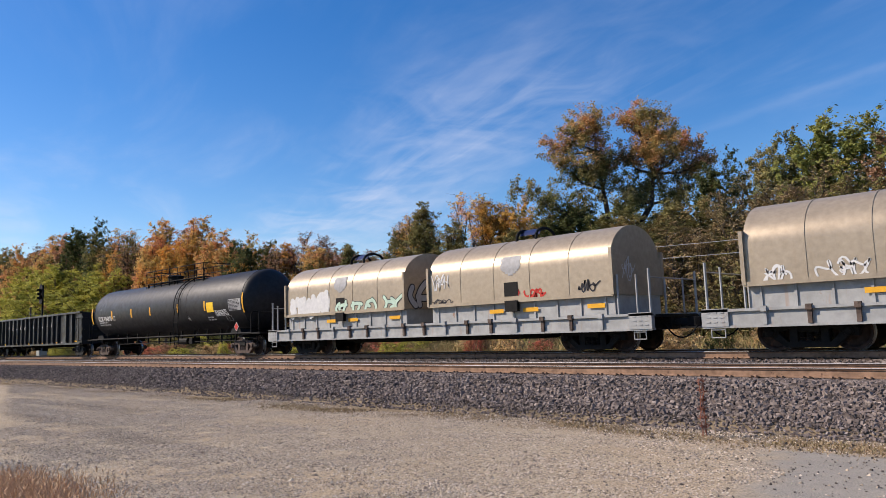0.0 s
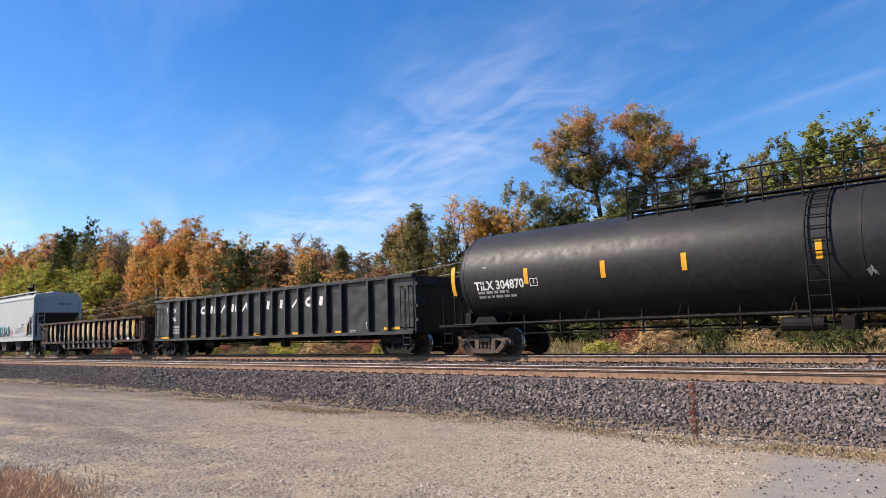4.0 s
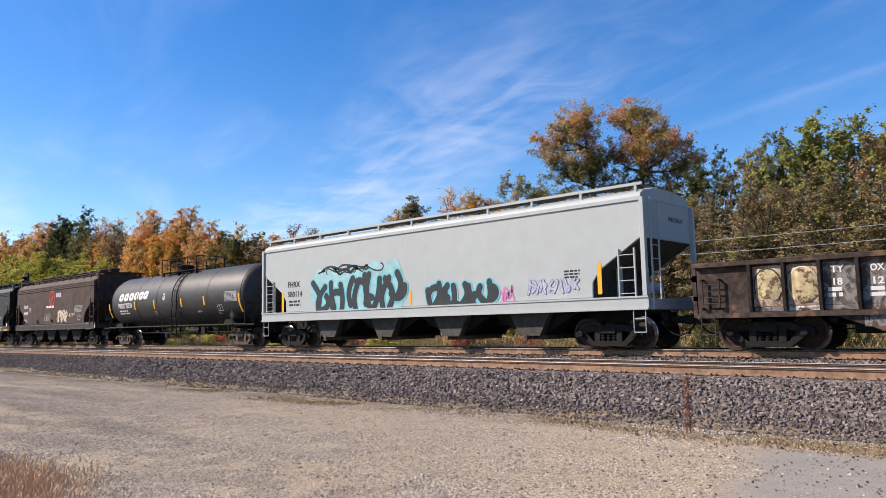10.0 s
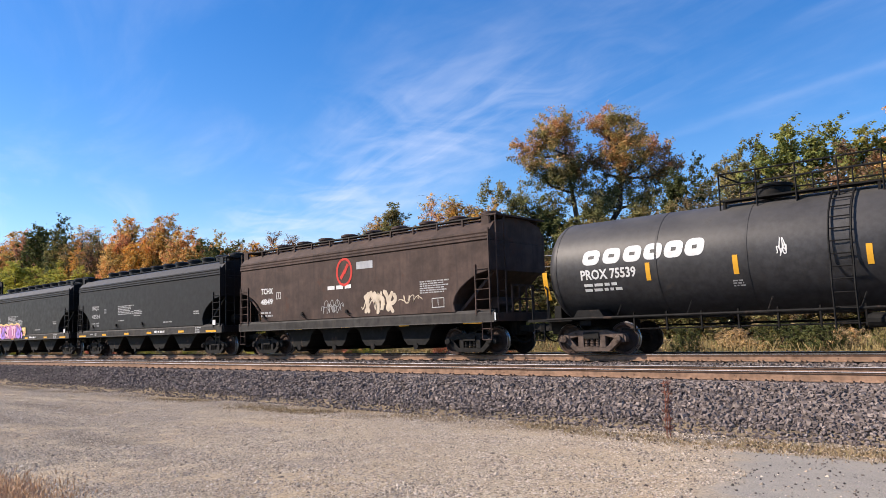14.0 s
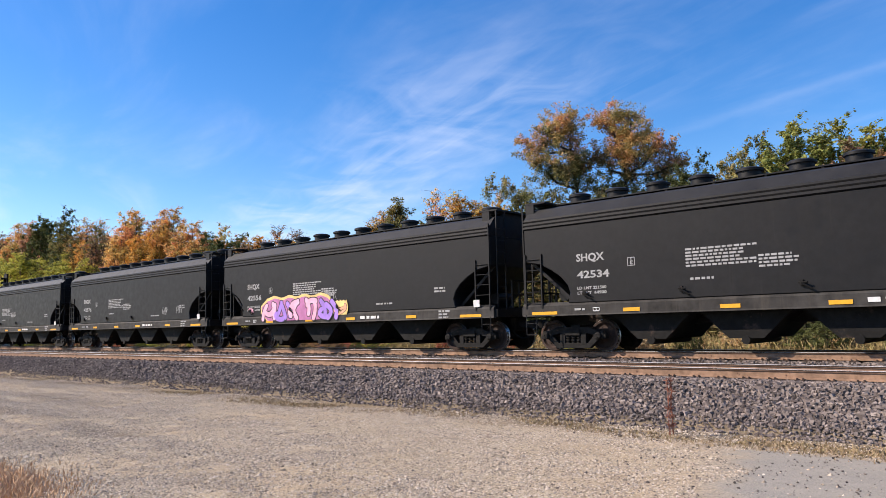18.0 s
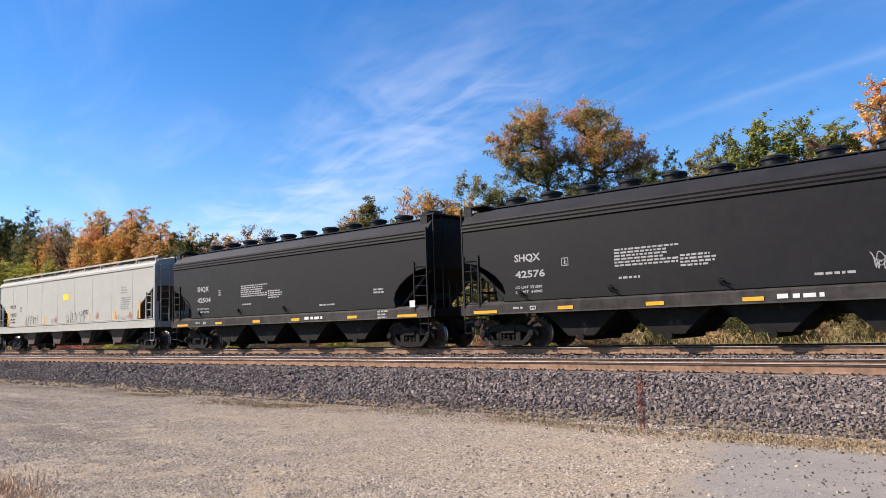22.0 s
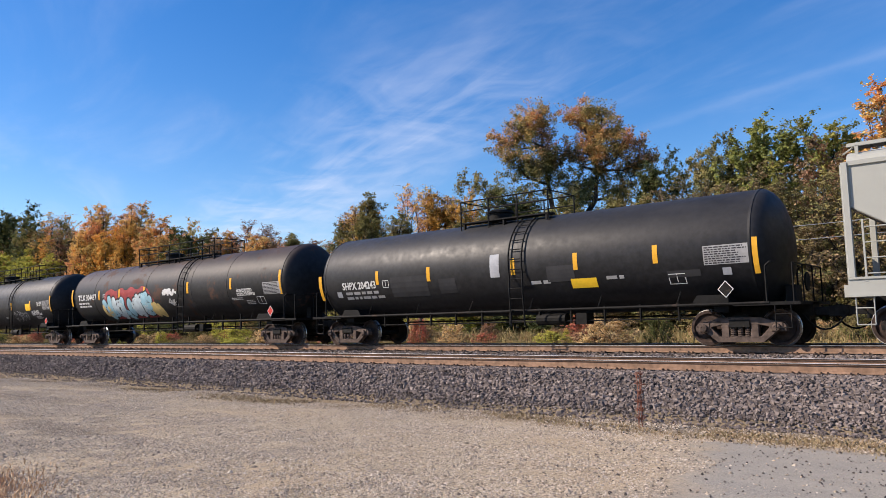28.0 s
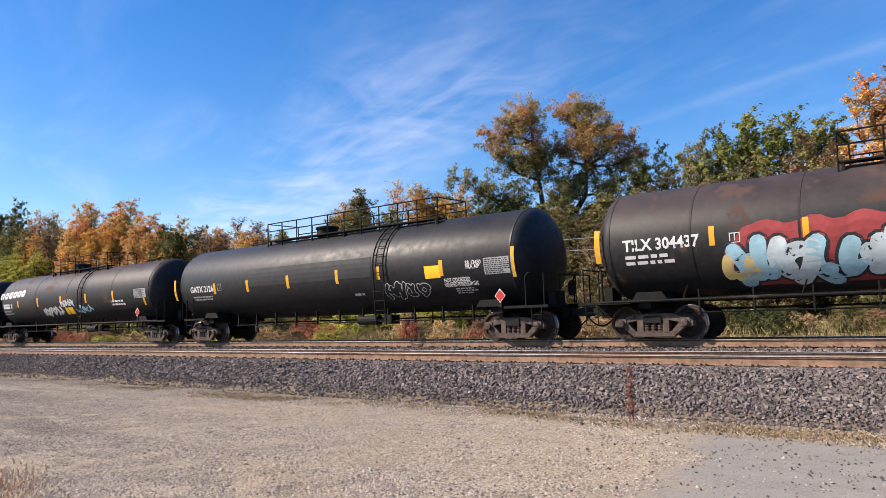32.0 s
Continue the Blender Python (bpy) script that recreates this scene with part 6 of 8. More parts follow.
placard(6.26, 1.49, 0.22, TRUCK_DARK, car, TRUCK_DARK)
tag_line(car, fn, -0.78, 2.34, 0.38, 0.54, WHITE, 12, 0.025, 4, "")
word_bars(4.70, 1.64, 0.26, 0.045, 2, DIM, car, fn, 1)
car, c, fn = hop_h
letters("TCHX", -5.45, 2.62, 0.228, WHITE, car, fn, fit=0.85)
letters("4849", -5.46, 2.17, 0.227, WHITE, car, fn, fit=0.85)
mark_box(-4.36, -4.05, 2.36, 2.65, WHITE, car, fn)
word_bars(-5.46, 1.85, 0.99, 0.074, 2, DIM, car, fn, 1)
ring_mark(-0.03, 3.19, 0.42, 0.5, car, fn)
word_bars(-1.02, 2.69, 1.87, 0.144, 1, WHITE, car, fn, 14)
patch("grey_patch", [(0.67, 1.56, 3.23, 3.51)], GREY_PAINT, car, fn, "grey paint patch", 0.0015)
spray(car, fn, 0.98, 1.53, 1.81, 0.89, 3, (CREAM_PAINT,), CREAM_PAINT, None, 41, 0.2, "cream sprayed scribble")
tag_line(car, fn, 0.98, 1.53, 1.81, 0.89, CREAM_PAINT, 42, 0.05, 14, "")
tag_line(car, fn, -1.42, 1.54, 1.74, 0.68, DIM, 43, 0.025, 9, "")
tag_line(car, fn, 2.88, 1.80, 1.29, 0.37, CREAM_PAINT, 44, 0.025, 9, "")
word_bars(3.92, 2.56, 1.35, 0.044, 6, DIM, car, fn, 15)
mark_box(4.47, 5.03, 1.62, 1.95, WHITE, car, fn)
reflectors(car, fn, [-2.90], 1.04, 0.51, 0.1)
reflectors(car, fn, [-0.02], 1.05, 0.50, 0.1)
reflectors(car, fn, [3.12], 1.03, 0.47, 0.1)
reflectors(car, fn, [6.24], 1.03, 0.84, 0.1)
word_bars(4.31, 1.32, 1.06, 0.096, 2, DIM, car, fn, 16)
patch("paper", [(6.86, 7.18, 1.11, 1.36)], WHITE, car, fn, "torn white paper", 0.0015)
word_bars(-1.59, 1.34, 2.27, 0.052, 2, DIM, car, fn, 17)
word_bars(1.72, 1.35, 0.87, 0.095, 1, DIM, car, fn, 18)
for (car, c, fn), num in zip(ridged, ("42534", "42556", "42576", "42504")):
    L2 = 7.95
    x = -7.87
    letters("SHQX", x + 2.0, 2.62, 0.21, DIM, car, fn, fit=0.92)
    letters(num, x + 2.02, 2.13, 0.2, DIM, car, fn, fit=1.04)
    letters("LD LMT 221500", x + 2.0, 1.8, 0.08, DIM, car, fn, fit=0.95)
    letters("LT WT  64900", x + 2.0, 1.66, 0.08, DIM, car, fn, fit=0.95)
    mark_box(x + 3.63, x + 3.86, 2.38, 2.62, DIM, car, fn)
    letters("C", x + 3.7, 2.42, 0.1, DIM, car, fn)
    word_bars(x + 5.3, 2.72, 1.85, 0.05, 6, DIM, car, fn, 2)
    word_bars(x + 7.15, 2.42, 1.0, 0.05, 4, DIM, car, fn, 3)
    word_bars(x + 5.4, 1.95, 0.8, 0.06, 1, DIM, car, fn, 4)
    word_bars(x + 13.2, 2.15, 0.55, 0.06, 2, DIM, car, fn, 5)
    word_bars(x + 10.3, 1.72, 0.9, 0.06, 1, DIM, car, fn, 6)
    fs = flat_side(-1.625)
    reflectors(car, fs, [x + 0.85, x + 14.8], 1.1, 0.9, 0.09)
    reflectors(car, fs, [x + 3.7, x + 6.4, x + 8.9, x + 12.1], 1.13, 0.5, 0.1)
    word_bars(x + 9.8, 1.26, 0.85, 0.1, 1, WHITE, car, fs, 7)
    patch("card", [(x + 9.45, x + 9.7, 1.16, 1.27)], WHITE, car, fs, "", 0.002)
    word_bars(x + 1.9, 1.26, 0.5, 0.06, 1, DIM, car, fs, 8)
    mark_box(x + 2.5, x + 2.72, 1.16, 1.27, WHITE, car, fs)
    word_bars(x + 13.4, 1.36, 0.6, 0.06, 3, DIM, car, fs, 9)
    patch("card_holder", [(x + 14.95, x + 15.2, 1.42, 1.65)], WHITE, car, flat_side(-1.63), "white card holder", 0.01)
car, c, fn = ridged[1]
fs = flat_side(-1.63)
wide_sp = flat_side(-1.63)
spray(car, wide_sp, -4.7, 1.2, 4.8, 0.92, 5, (PINK2_PAINT, VIOLET_PAINT, PINK2_PAINT), CHAR_PAINT, SUN_PAINT, 52, 0.36, "pink and violet sprayed shapes edged in yellow", core=PINK_PAINT)
spray(car, wide_sp, 0.05, 1.35, 0.8, 0.5, 1, (PEACH_PAINT,), CHAR_PAINT, SUN_PAINT, 55, 0.3)
tag_line(car, fn, -5.9, 1.55, 0.7, 0.3, PINK2_PAINT, 56, 0.03, 5)
tag_line(car, fn, -0.6, 1.9, 1.1, 0.5, DIM, 57, 0.02, 9)
car, c, fn = ridged[2]
tag_line(car, fn, 3.4, 1.65, 1.0, 0.5, DIM, 58, 0.018, 9)
tag_line(car, fn, 5.0, 1.7, 0.8, 0.5, DIM, 59, 0.018, 9)
car, c, fn = hop_m
letters("WLPX", -7.91, 2.66, 0.215, INK, car, fn, fit=0.90)
letters("921151", -7.87, 2.16, 0.214, INK, car, fn, fit=1.05)
mark_box(-6.33, -6.08, 2.43, 2.71, INK, car, fn)
word_bars(-7.84, 2.04, 0.97, 0.104, 2, INK, car, fn, 3)
patch("yellow_placard", [(-0.39, 0.34, 2.88, 3.21)], SAFETY, car, fn, "yellow notice panel", 0.0015)
word_bars(-0.30, 3.14, 0.56, 0.081, 2, INK, car, fn, 4)
spray(car, fn, -5.53, 1.37, 1.89, 0.95, 3, (CREAM,), INK, None, 61, 0.13, "outline tag in black")
spray(car, fn, -0.02, 1.31, 2.19, 0.96, 4, (CREAM,), INK, None, 62, 0.13, "")
tag_line(car, fn, 2.01, 1.96, 0.98, 0.34, INK, 63, 0.025, 6, "")
spray(car, fn, 5.80, 1.24, 1.57, 0.62, 4, (CREAM,), DULLRED_PAINT, None, 64, 0.13, "")
tag_line(car, fn, 6.91, 1.25, 0.94, 0.83, DULLRED_PAINT, 65, 0.03, 5, "")
tag_line(car, fn, 3.60, 1.66, 0.46, 0.46, DULLRED_PAINT, 66, 0.03, 6, "")
tag_line(car, fn, -1.53, 1.59, 0.65, 0.41, DULLRED_PAINT, 67, 0.02, 8, "")
tag_line(car, fn, 3.48, 1.19, 0.41, 0.24, DULLRED_PAINT, 68, 0.02, 6, "")
patch("reflector", [(-8.30, -8.14, 1.60, 2.47)], YELLOW, car, fn, "yellow reflective strip", 0.002)
patch("reflector", [(-5.65, -5.51, 1.51, 1.99)], YELLOW, car, fn, "yellow reflective strip", 0.002)
patch("reflector", [(-2.91, -2.75, 1.58, 2.03)], YELLOW, car, fn, "yellow reflective strip", 0.002)
patch("reflector", [(-0.01, 0.10, 1.53, 2.03)], YELLOW, car, fn, "yellow reflective strip", 0.002)
patch("reflector", [(2.84, 2.96, 1.60, 2.06)], YELLOW, car, fn, "yellow reflective strip", 0.002)
patch("reflector", [(5.64, 5.79, 1.61, 2.04)], YELLOW, car, fn, "yellow reflective strip", 0.002)
patch("reflector", [(8.14, 8.30, 1.60, 2.51)], YELLOW, car, fn, "yellow reflective strip", 0.002)
word_bars(6.34, 3.26, 0.67, 0.076, 3, GREY_INK, car, fn, 5)
word_bars(6.31, 2.72, 1.11, 0.064, 6, GREY_INK, car, fn, 6)
word_bars(-1.84, 1.88, 0.36, 0.060, 3, GREY_INK, car, fn, 9)
word_bars(7.35, 1.40, 0.64, 0.047, 3, GREY_INK, car, fn, 10)
word_bars(8.35, 1.37, 0.61, 0.095, 1, GREY_INK, car, fn, 11)
car, c, fn = tank_n
letters("SHPX 204243", -7.00, 2.04, 0.254, WHITE, car, fn, fit=1.72)
mark_box(-4.93, -4.63, 2.03, 2.29, WHITE, car, fn)
word_bars(-6.88, 1.94, 2.26, 0.108, 2, DIM, car, fn, 1)
patch("reflector", [(-8.27, -8.11, 1.65, 2.61)], YELLOW, car, fn, "yellow reflective strip", 0.002)
patch("reflector", [(-5.24, -5.10, 2.16, 2.63)], YELLOW, car, fn, "yellow reflective strip", 0.002)
patch("reflector", [(-2.85, -2.70, 2.15, 2.63)], YELLOW, car, fn, "yellow reflective strip", 0.002)
patch("reflector", [(0.55, 0.70, 2.16, 2.67)], YELLOW, car, fn, "yellow reflective strip", 0.002)
patch("reflector", [(2.71, 2.85, 2.18, 2.67)], YELLOW, car, fn, "yellow reflective strip", 0.002)
patch("reflector", [(5.11, 5.25, 2.20, 2.69)], YELLOW, car, fn, "yellow reflective strip", 0.002)
patch("reflector", [(7.67, 7.80, 1.76, 2.68)], YELLOW, car, fn, "yellow reflective strip", 0.002)
patch("yellow_placard", [(2.56, 3.38, 1.62, 1.92)], SAFETY, car, fn, "yellow notice panel", 0.0015)
word_bars(2.62, 1.86, 0.68, 0.072, 2, INK, car, fn, 4)
data_panel(6.46, 7.60, 2.06, 2.55, car, fn)
mark_box(5.47, 5.93, 1.58, 1.89, WHITE, car, fn)
patch("paint_patch", [(-4.54, -2.85, 1.64, 2.37)], PATCH_PAINT, car, fn, "dull black touch-up patch", 0.001)
patch("paint_patch", [(-0.23, 0.12, 2.12, 2.84)], GREY_PAINT, car, fn, "pale grey bare strip", 0.001)
patch("paint_patch", [(1.80, 2.72, 1.86, 2.34)], PATCH_PAINT, car, fn, "", 0.001)
patch("paint_patch", [(5.45, 6.34, 1.78, 1.97)], PATCH_PAINT, car, fn, "", 0.001)
patch("paint_patch", [(-2.37, -1.66, 1.69, 2.20)], PATCH_PAINT, car, fn, "", 0.001)
word_bars(1.21, 1.93, 0.90, 0.108, 1, DIM, car, fn, 1)
word_bars(3.69, 1.94, 0.72, 0.100, 1, DIM, car, fn, 1)
placard(6.97, 1.43, 0.2, TRUCK_DARK, car)
patch("plate", [(6.90, 7.12, 1.77, 1.97)], GREY_PAINT, car, fn, "", 0.0015)
patch("plate", [(-7.34, -7.09, 1.74, 1.97)], GREY_PAINT, car, fn, "", 0.0015)
car, c, fn = tank_o
letters("TILX 304437", -8.66, 2.42, 0.294, WHITE, car, fn, fit=2.09)
mark_box(-5.82, -5.56, 2.42, 2.67, WHITE, car, fn)
word_bars(-8.63, 2.29, 1.62, 0.095, 2, WHITE, car, fn, 1)
spray(car, fn, -5.82, 1.11, 4.92, 1.59, 5, (CYAN_PAINT, PALE_PAINT,), CHAR_PAINT, MAROON_PAINT, 71, 0.4, "pale blue sprayed shapes on dark red")
spray(car, fn, -6.07, 1.35, 0.81, 0.82, 1, (SUN_PAINT,), SUN_PAINT, None, 72, 0.4, "")
spray(car, fn, -1.09, 1.19, 0.55, 0.97, 1, (SUN_PAINT,), SUN_PAINT, None, 73, 0.4, "")
tag_line(car, fn, 0.10, 2.33, 1.60, 0.37, WHITE, 74, 0.09, 9, "")
tag_line(car, fn, 0.14, 2.36, 1.31, 0.30, WHITE, 75, 0.07, 12, "")
tag_line(car, fn, 0.47, 1.78, 1.27, 0.45, DIM, 76, 0.04, 7, "")
tag_line(car, fn, 2.05, 1.64, 1.32, 0.31, PATCH_PAINT, 77, 0.04, 9, "")
letters("NON-ODORIZED", 6.09, 2.26, 0.140, WHITE, car, fn, fit=1.08)
letters("LIQUEFIED PETROLEUM GAS", 6.08, 2.10, 0.129, WHITE, car, fn, fit=1.28)
word_bars(5.64, 2.02, 1.06, 0.039, 2, DIM, car, fn, 1)
word_bars(6.62, 1.88, 0.69, 0.046, 3, DIM, car, fn, 1)
patch("reflector", [(-9.51, -9.35, 2.14, 3.08)], YELLOW, car, fn, "yellow reflective strip", 0.002)
patch("reflector", [(-6.32, -6.18, 2.39, 2.89)], YELLOW, car, fn, "yellow reflective strip", 0.002)
patch("reflector", [(-4.13, -3.99, 2.37, 2.88)], YELLOW, car, fn, "yellow reflective strip", 0.002)
patch("reflector", [(-1.64, -1.49, 2.37, 2.87)], YELLOW, car, fn, "yellow reflective strip", 0.002)
patch("reflector", [(2.24, 2.40, 2.38, 2.91)], YELLOW, car, fn, "yellow reflective strip", 0.002)
patch("reflector", [(5.63, 5.77, 2.41, 2.90)], YELLOW, car, fn, "yellow reflective strip", 0.002)
patch("reflector", [(9.00, 9.15, 2.06, 3.05)], YELLOW, car, fn, "yellow reflective strip", 0.002)
data_panel(7.95, 9.05, 2.09, 2.59, car, fn)
mark_box(7.38, 7.88, 1.65, 2.01, WHITE, car, fn)
placard(8.49, 1.40, 0.2, RED, car)
car, c, fn = tank_p
letters("GATX 2126", -8.87, 2.23, 0.254, WHITE, car, fn, fit=1.73)
mark_box(-6.82, -6.54, 2.24, 2.53, DIM, car, fn)
word_bars(-8.74, 2.04, 1.97, 0.069, 2, DIM, car, fn, 1)
patch("reflector", [(-10.18, -10.02, 1.91, 2.86)], YELLOW, car, fn, "yellow reflective strip", 0.002)
patch("reflector", [(-7.12, -6.96, 2.10, 2.57)], YELLOW, car, fn, "yellow reflective strip", 0.002)
patch("reflector", [(-4.81, -4.65, 2.09, 2.58)], YELLOW, car, fn, "yellow reflective strip", 0.002)
patch("reflector", [(-2.23, -2.07, 2.11, 2.62)], YELLOW, car, fn, "yellow reflective strip", 0.002)
patch("reflector", [(0.57, 0.72, 2.14, 2.66)], YELLOW, car, fn, "yellow reflective strip", 0.002)
patch("reflector", [(2.66, 2.82, 2.17, 2.64)], YELLOW, car, fn, "yellow reflective strip", 0.002)
patch("reflector", [(5.50, 5.66, 2.14, 2.66)], YELLOW, car, fn, "yellow reflective strip", 0.002)
patch("reflector", [(8.28, 8.44, 1.94, 2.88)], YELLOW, car, fn, "yellow reflective strip", 0.002)
patch("yellow_placard", [(4.87, 5.52, 2.08, 2.50)], SAFETY, car, fn, "yellow notice panel", 0.0015)
word_bars(4.94, 2.42, 0.50, 0.059, 3, INK, car, fn, 4)
data_panel(7.30, 8.35, 2.08, 2.60, car, fn)
spray(car, fn, 2.98, 1.38, 1.94, 0.68, 4, (BLACK,), WHITE, None, 81, 0.3, "white outlined sprayed tag")
letters("SR 13450", 6.58, 2.44, 0.125, WHITE, car, fn, fit=0.62)
letters("FRA AIP", 6.59, 2.31, 0.126, WHITE, car, fn, fit=0.55)
letters("NOT ODORIZED", 5.63, 1.91, 0.136, WHITE, car, fn, fit=1.06)
letters("LIQUEFIED PETROLEUM GAS", 5.61, 1.75, 0.142, WHITE, car, fn, fit=1.36)
word_bars(6.00, 1.68, 0.95, 0.049, 3, DIM, car, fn, 1)
placard(7.84, 1.40, 0.2, RED, car)
word_bars(1.36, 1.71, 0.67, 0.096, 1, DIM, car, fn, 1)
patch("jacket_patch", [(-4.66, 2.39, 2.30, 3.01)], PATCH_PAINT, car, fn, "slightly greyer jacket panel", 0.001)
car, c, fn = tank_q
block_mark(-9.13, -8.55, 2.73, 3.14, car, fn, True)
block_mark(-8.50, -7.94, 2.75, 3.16, car, fn, True)
block_mark(-7.89, -7.33, 2.76, 3.18, car, fn, True)
block_mark(-7.28, -6.73, 2.78, 3.19, car, fn, True)
block_mark(-6.69, -6.15, 2.80, 3.21, car, fn, True)
block_mark(-6.11, -5.57, 2.82, 3.22, car, fn, True)
word_bars(-8.68, 2.43, 1.69, 0.286, 1, WHITE, car, fn, 1)
word_bars(-8.75, 2.02, 1.49, 0.099, 2, DIM, car, fn, 1)
patch("reflector", [(-6.59, -6.43, 2.18, 2.59)], YELLOW, car, fn, "yellow reflective strip", 0.002)
patch("reflector", [(-3.88, -3.72, 2.15, 2.65)], YELLOW, car, fn, "yellow reflective strip", 0.002)
patch("reflector", [(-0.91, -0.75, 2.15, 2.66)], YELLOW, car, fn, "yellow reflective strip", 0.002)
patch("reflector", [(2.01, 2.17, 2.14, 2.65)], YELLOW, car, fn, "yellow reflective strip", 0.002)
patch("reflector", [(4.94, 5.10, 2.18, 2.67)], YELLOW, car, fn, "yellow reflective strip", 0.002)
patch("reflector", [(7.90, 8.06, 1.82, 2.61)], YELLOW, car, fn, "yellow reflective strip", 0.002)
spray(car, fn, -3.35, 1.42, 2.53, 0.68, 3, (WHITE,), DIM, None, 91, 0.3, "")
spray(car, fn, -1.02, 1.99, 1.62, 0.42, 3, (WHITE,), WHITE, None, 92, 0.25, "")
tag_line(car, fn, 0.47, 1.54, 2.62, 0.56, CYAN_PAINT, 93, 0.08, 6, "")
patch("yellow_placard", [(-0.51, 0.41, 1.53, 1.97)], SAFETY, car, fn, "yellow notice panel", 0.0015)
data_panel(7.11, 8.22, 2.21, 2.66, car, fn)
placard(7.50, 1.51, 0.2, RED, car)
word_bars(4.77, 2.18, 1.61, 0.099, 2, WHITE, car, fn, 1)
car, c, fn = coil_b, cb, hood_side
spray(car, fn, -7.86, 1.60, 2.56, 0.99, 4, (WHITE,), WHITE, None, 101, 0.4, "white sprayed block shapes")
spray(car, fn, -4.67, 1.64, 3.71, 0.58, 4, (MINT_PAINT,), INK, None, 102, 0.36, "mint green sprayed shapes")
tag_line(car, fn, 4.83, 1.64, 1.21, 0.41, RED, 103, 0.06, 7, "")
tag_line(car, fn, 4.60, 1.83, 0.27, 0.24, RED, 104, 0.03, 5, "")
tag_line(car, fn, 6.94, 1.75, 1.04, 0.46, INK, 105, 0.05, 8, "")
tag_line(car, fn, 0.93, 2.15, 1.10, 0.71, WHITE, 106, 0.04, 7, "")
tag_line(car, fn, 0.88, 1.65, 1.10, 0.30, INK, 107, 0.03, 6, "")
spray(car, lambda u, v, o=0.0: (-19.66 - c + o, u, v), -1.3, 1.75, 2.4, 1.0, 2, (GREY_PAINT,), INK, None, 108, 0.35)
tag_line(car, lambda u, v, o=0.0: (-10.9 - c + o, u, v), -1.2, 2.0, 1.3, 0.9, WHITE, 109, 0.03, 6)
car, c, fn = coil_a, ca, hood_side
tag_line(car, fn, -7.90, 1.66, 1.01, 0.52, WHITE, 111, 0.05, 6, "")
tag_line(car, fn, -6.63, 1.68, 1.50, 0.56, WHITE, 112, 0.05, 7, "")


# ---- trees ----
def palette(name, cols, gain=1.95):
    """Leaf colours that keep together branch by branch, with odd leaves among them."""
    cols = [(r * 1.03, g * 0.97, b) for r, g, b in cols]
    m = bpy.data.materials.new(name)
    m.use_nodes = True
    t = m.node_tree
    b = t.nodes["Principled BSDF"]
    b.inputs["Roughness"].default_value = 0.62
    b.inputs["Specular IOR Level"].default_value = 0.06
    tc = t.nodes.new("ShaderNodeTexCoord")
    info = t.nodes.new("ShaderNodeObjectInfo")
    geo = t.nodes.new("ShaderNodeNewGeometry")
    shift = t.nodes.new("ShaderNodeVectorMath")
    shift.operation = "ADD"
    wire(t, tc.outputs["Object"], shift.inputs[0])
    wire(t, info.outputs["Location"], shift.inputs[1])
    n = t.nodes.new("ShaderNodeTexNoise")
    n.inputs["Scale"].default_value, n.inputs["Detail"].default_value = 0.55, 3
    wire(t, shift.outputs[0], n.inputs["Vector"])
    r = t.nodes.new("ShaderNodeMapRange")
    for k, x in zip(("From Min", "From Max", "To Min", "To Max"), (0.32, 0.68, -0.1, 0.7)):
        r.inputs[k].default_value = x
    wire(t, n.outputs["Fac"], r.inputs["Value"])
    mad = t.nodes.new("ShaderNodeMath")
    mad.operation = "MULTIPLY_ADD"
    mad.inputs[1].default_value = 0.4
    wire(t, geo.outputs["Random Per Island"], mad.inputs[0])
    wire(t, r.outputs["Result"], mad.inputs[2])
    ramp = t.nodes.new("ShaderNodeValToRGB")
    e = ramp.color_ramp.elements
    e[0].color = (*[c * gain for c in cols[0]], 1)
    e[1].color = (*[c * gain for c in cols[-1]], 1)
    for k, c in enumerate(cols[1:-1]):
        x = e.new((k + 1) / (len(cols) - 1))
        x.color = (*[v * gain for v in c], 1)
    wire(t, mad.outputs[0], ramp.inputs["Fac"])
    hs = t.nodes.new("ShaderNodeHueSaturation")
    tone = t.nodes.new("ShaderNodeMapRange")
    tone.inputs["To Min"].default_value, tone.inputs["To Max"].default_value = 0.82, 1.18
    wire(t, info.outputs["Random"], tone.inputs["Value"])
    wire(t, tone.outputs["Result"], hs.inputs["Value"])
    wire(t, ramp.outputs["Color"], hs.inputs["Color"])
    wire(t, hs.outputs["Color"], b.inputs["Base Color"])
    tr = t.nodes.new("ShaderNodeBsdfTranslucent")
    wire(t, hs.outputs["Color"], tr.inputs["Color"])
    mx = t.nodes.new("ShaderNodeMixShader")
    mx.inputs["Fac"].default_value = 0.3
    wire(t, b.outputs[0], mx.inputs[1])
    wire(t, tr.outputs[0], mx.inputs[2])
    wire(t, mx.outputs[0], t.nodes["Material Output"].inputs["Surface"])
    return m


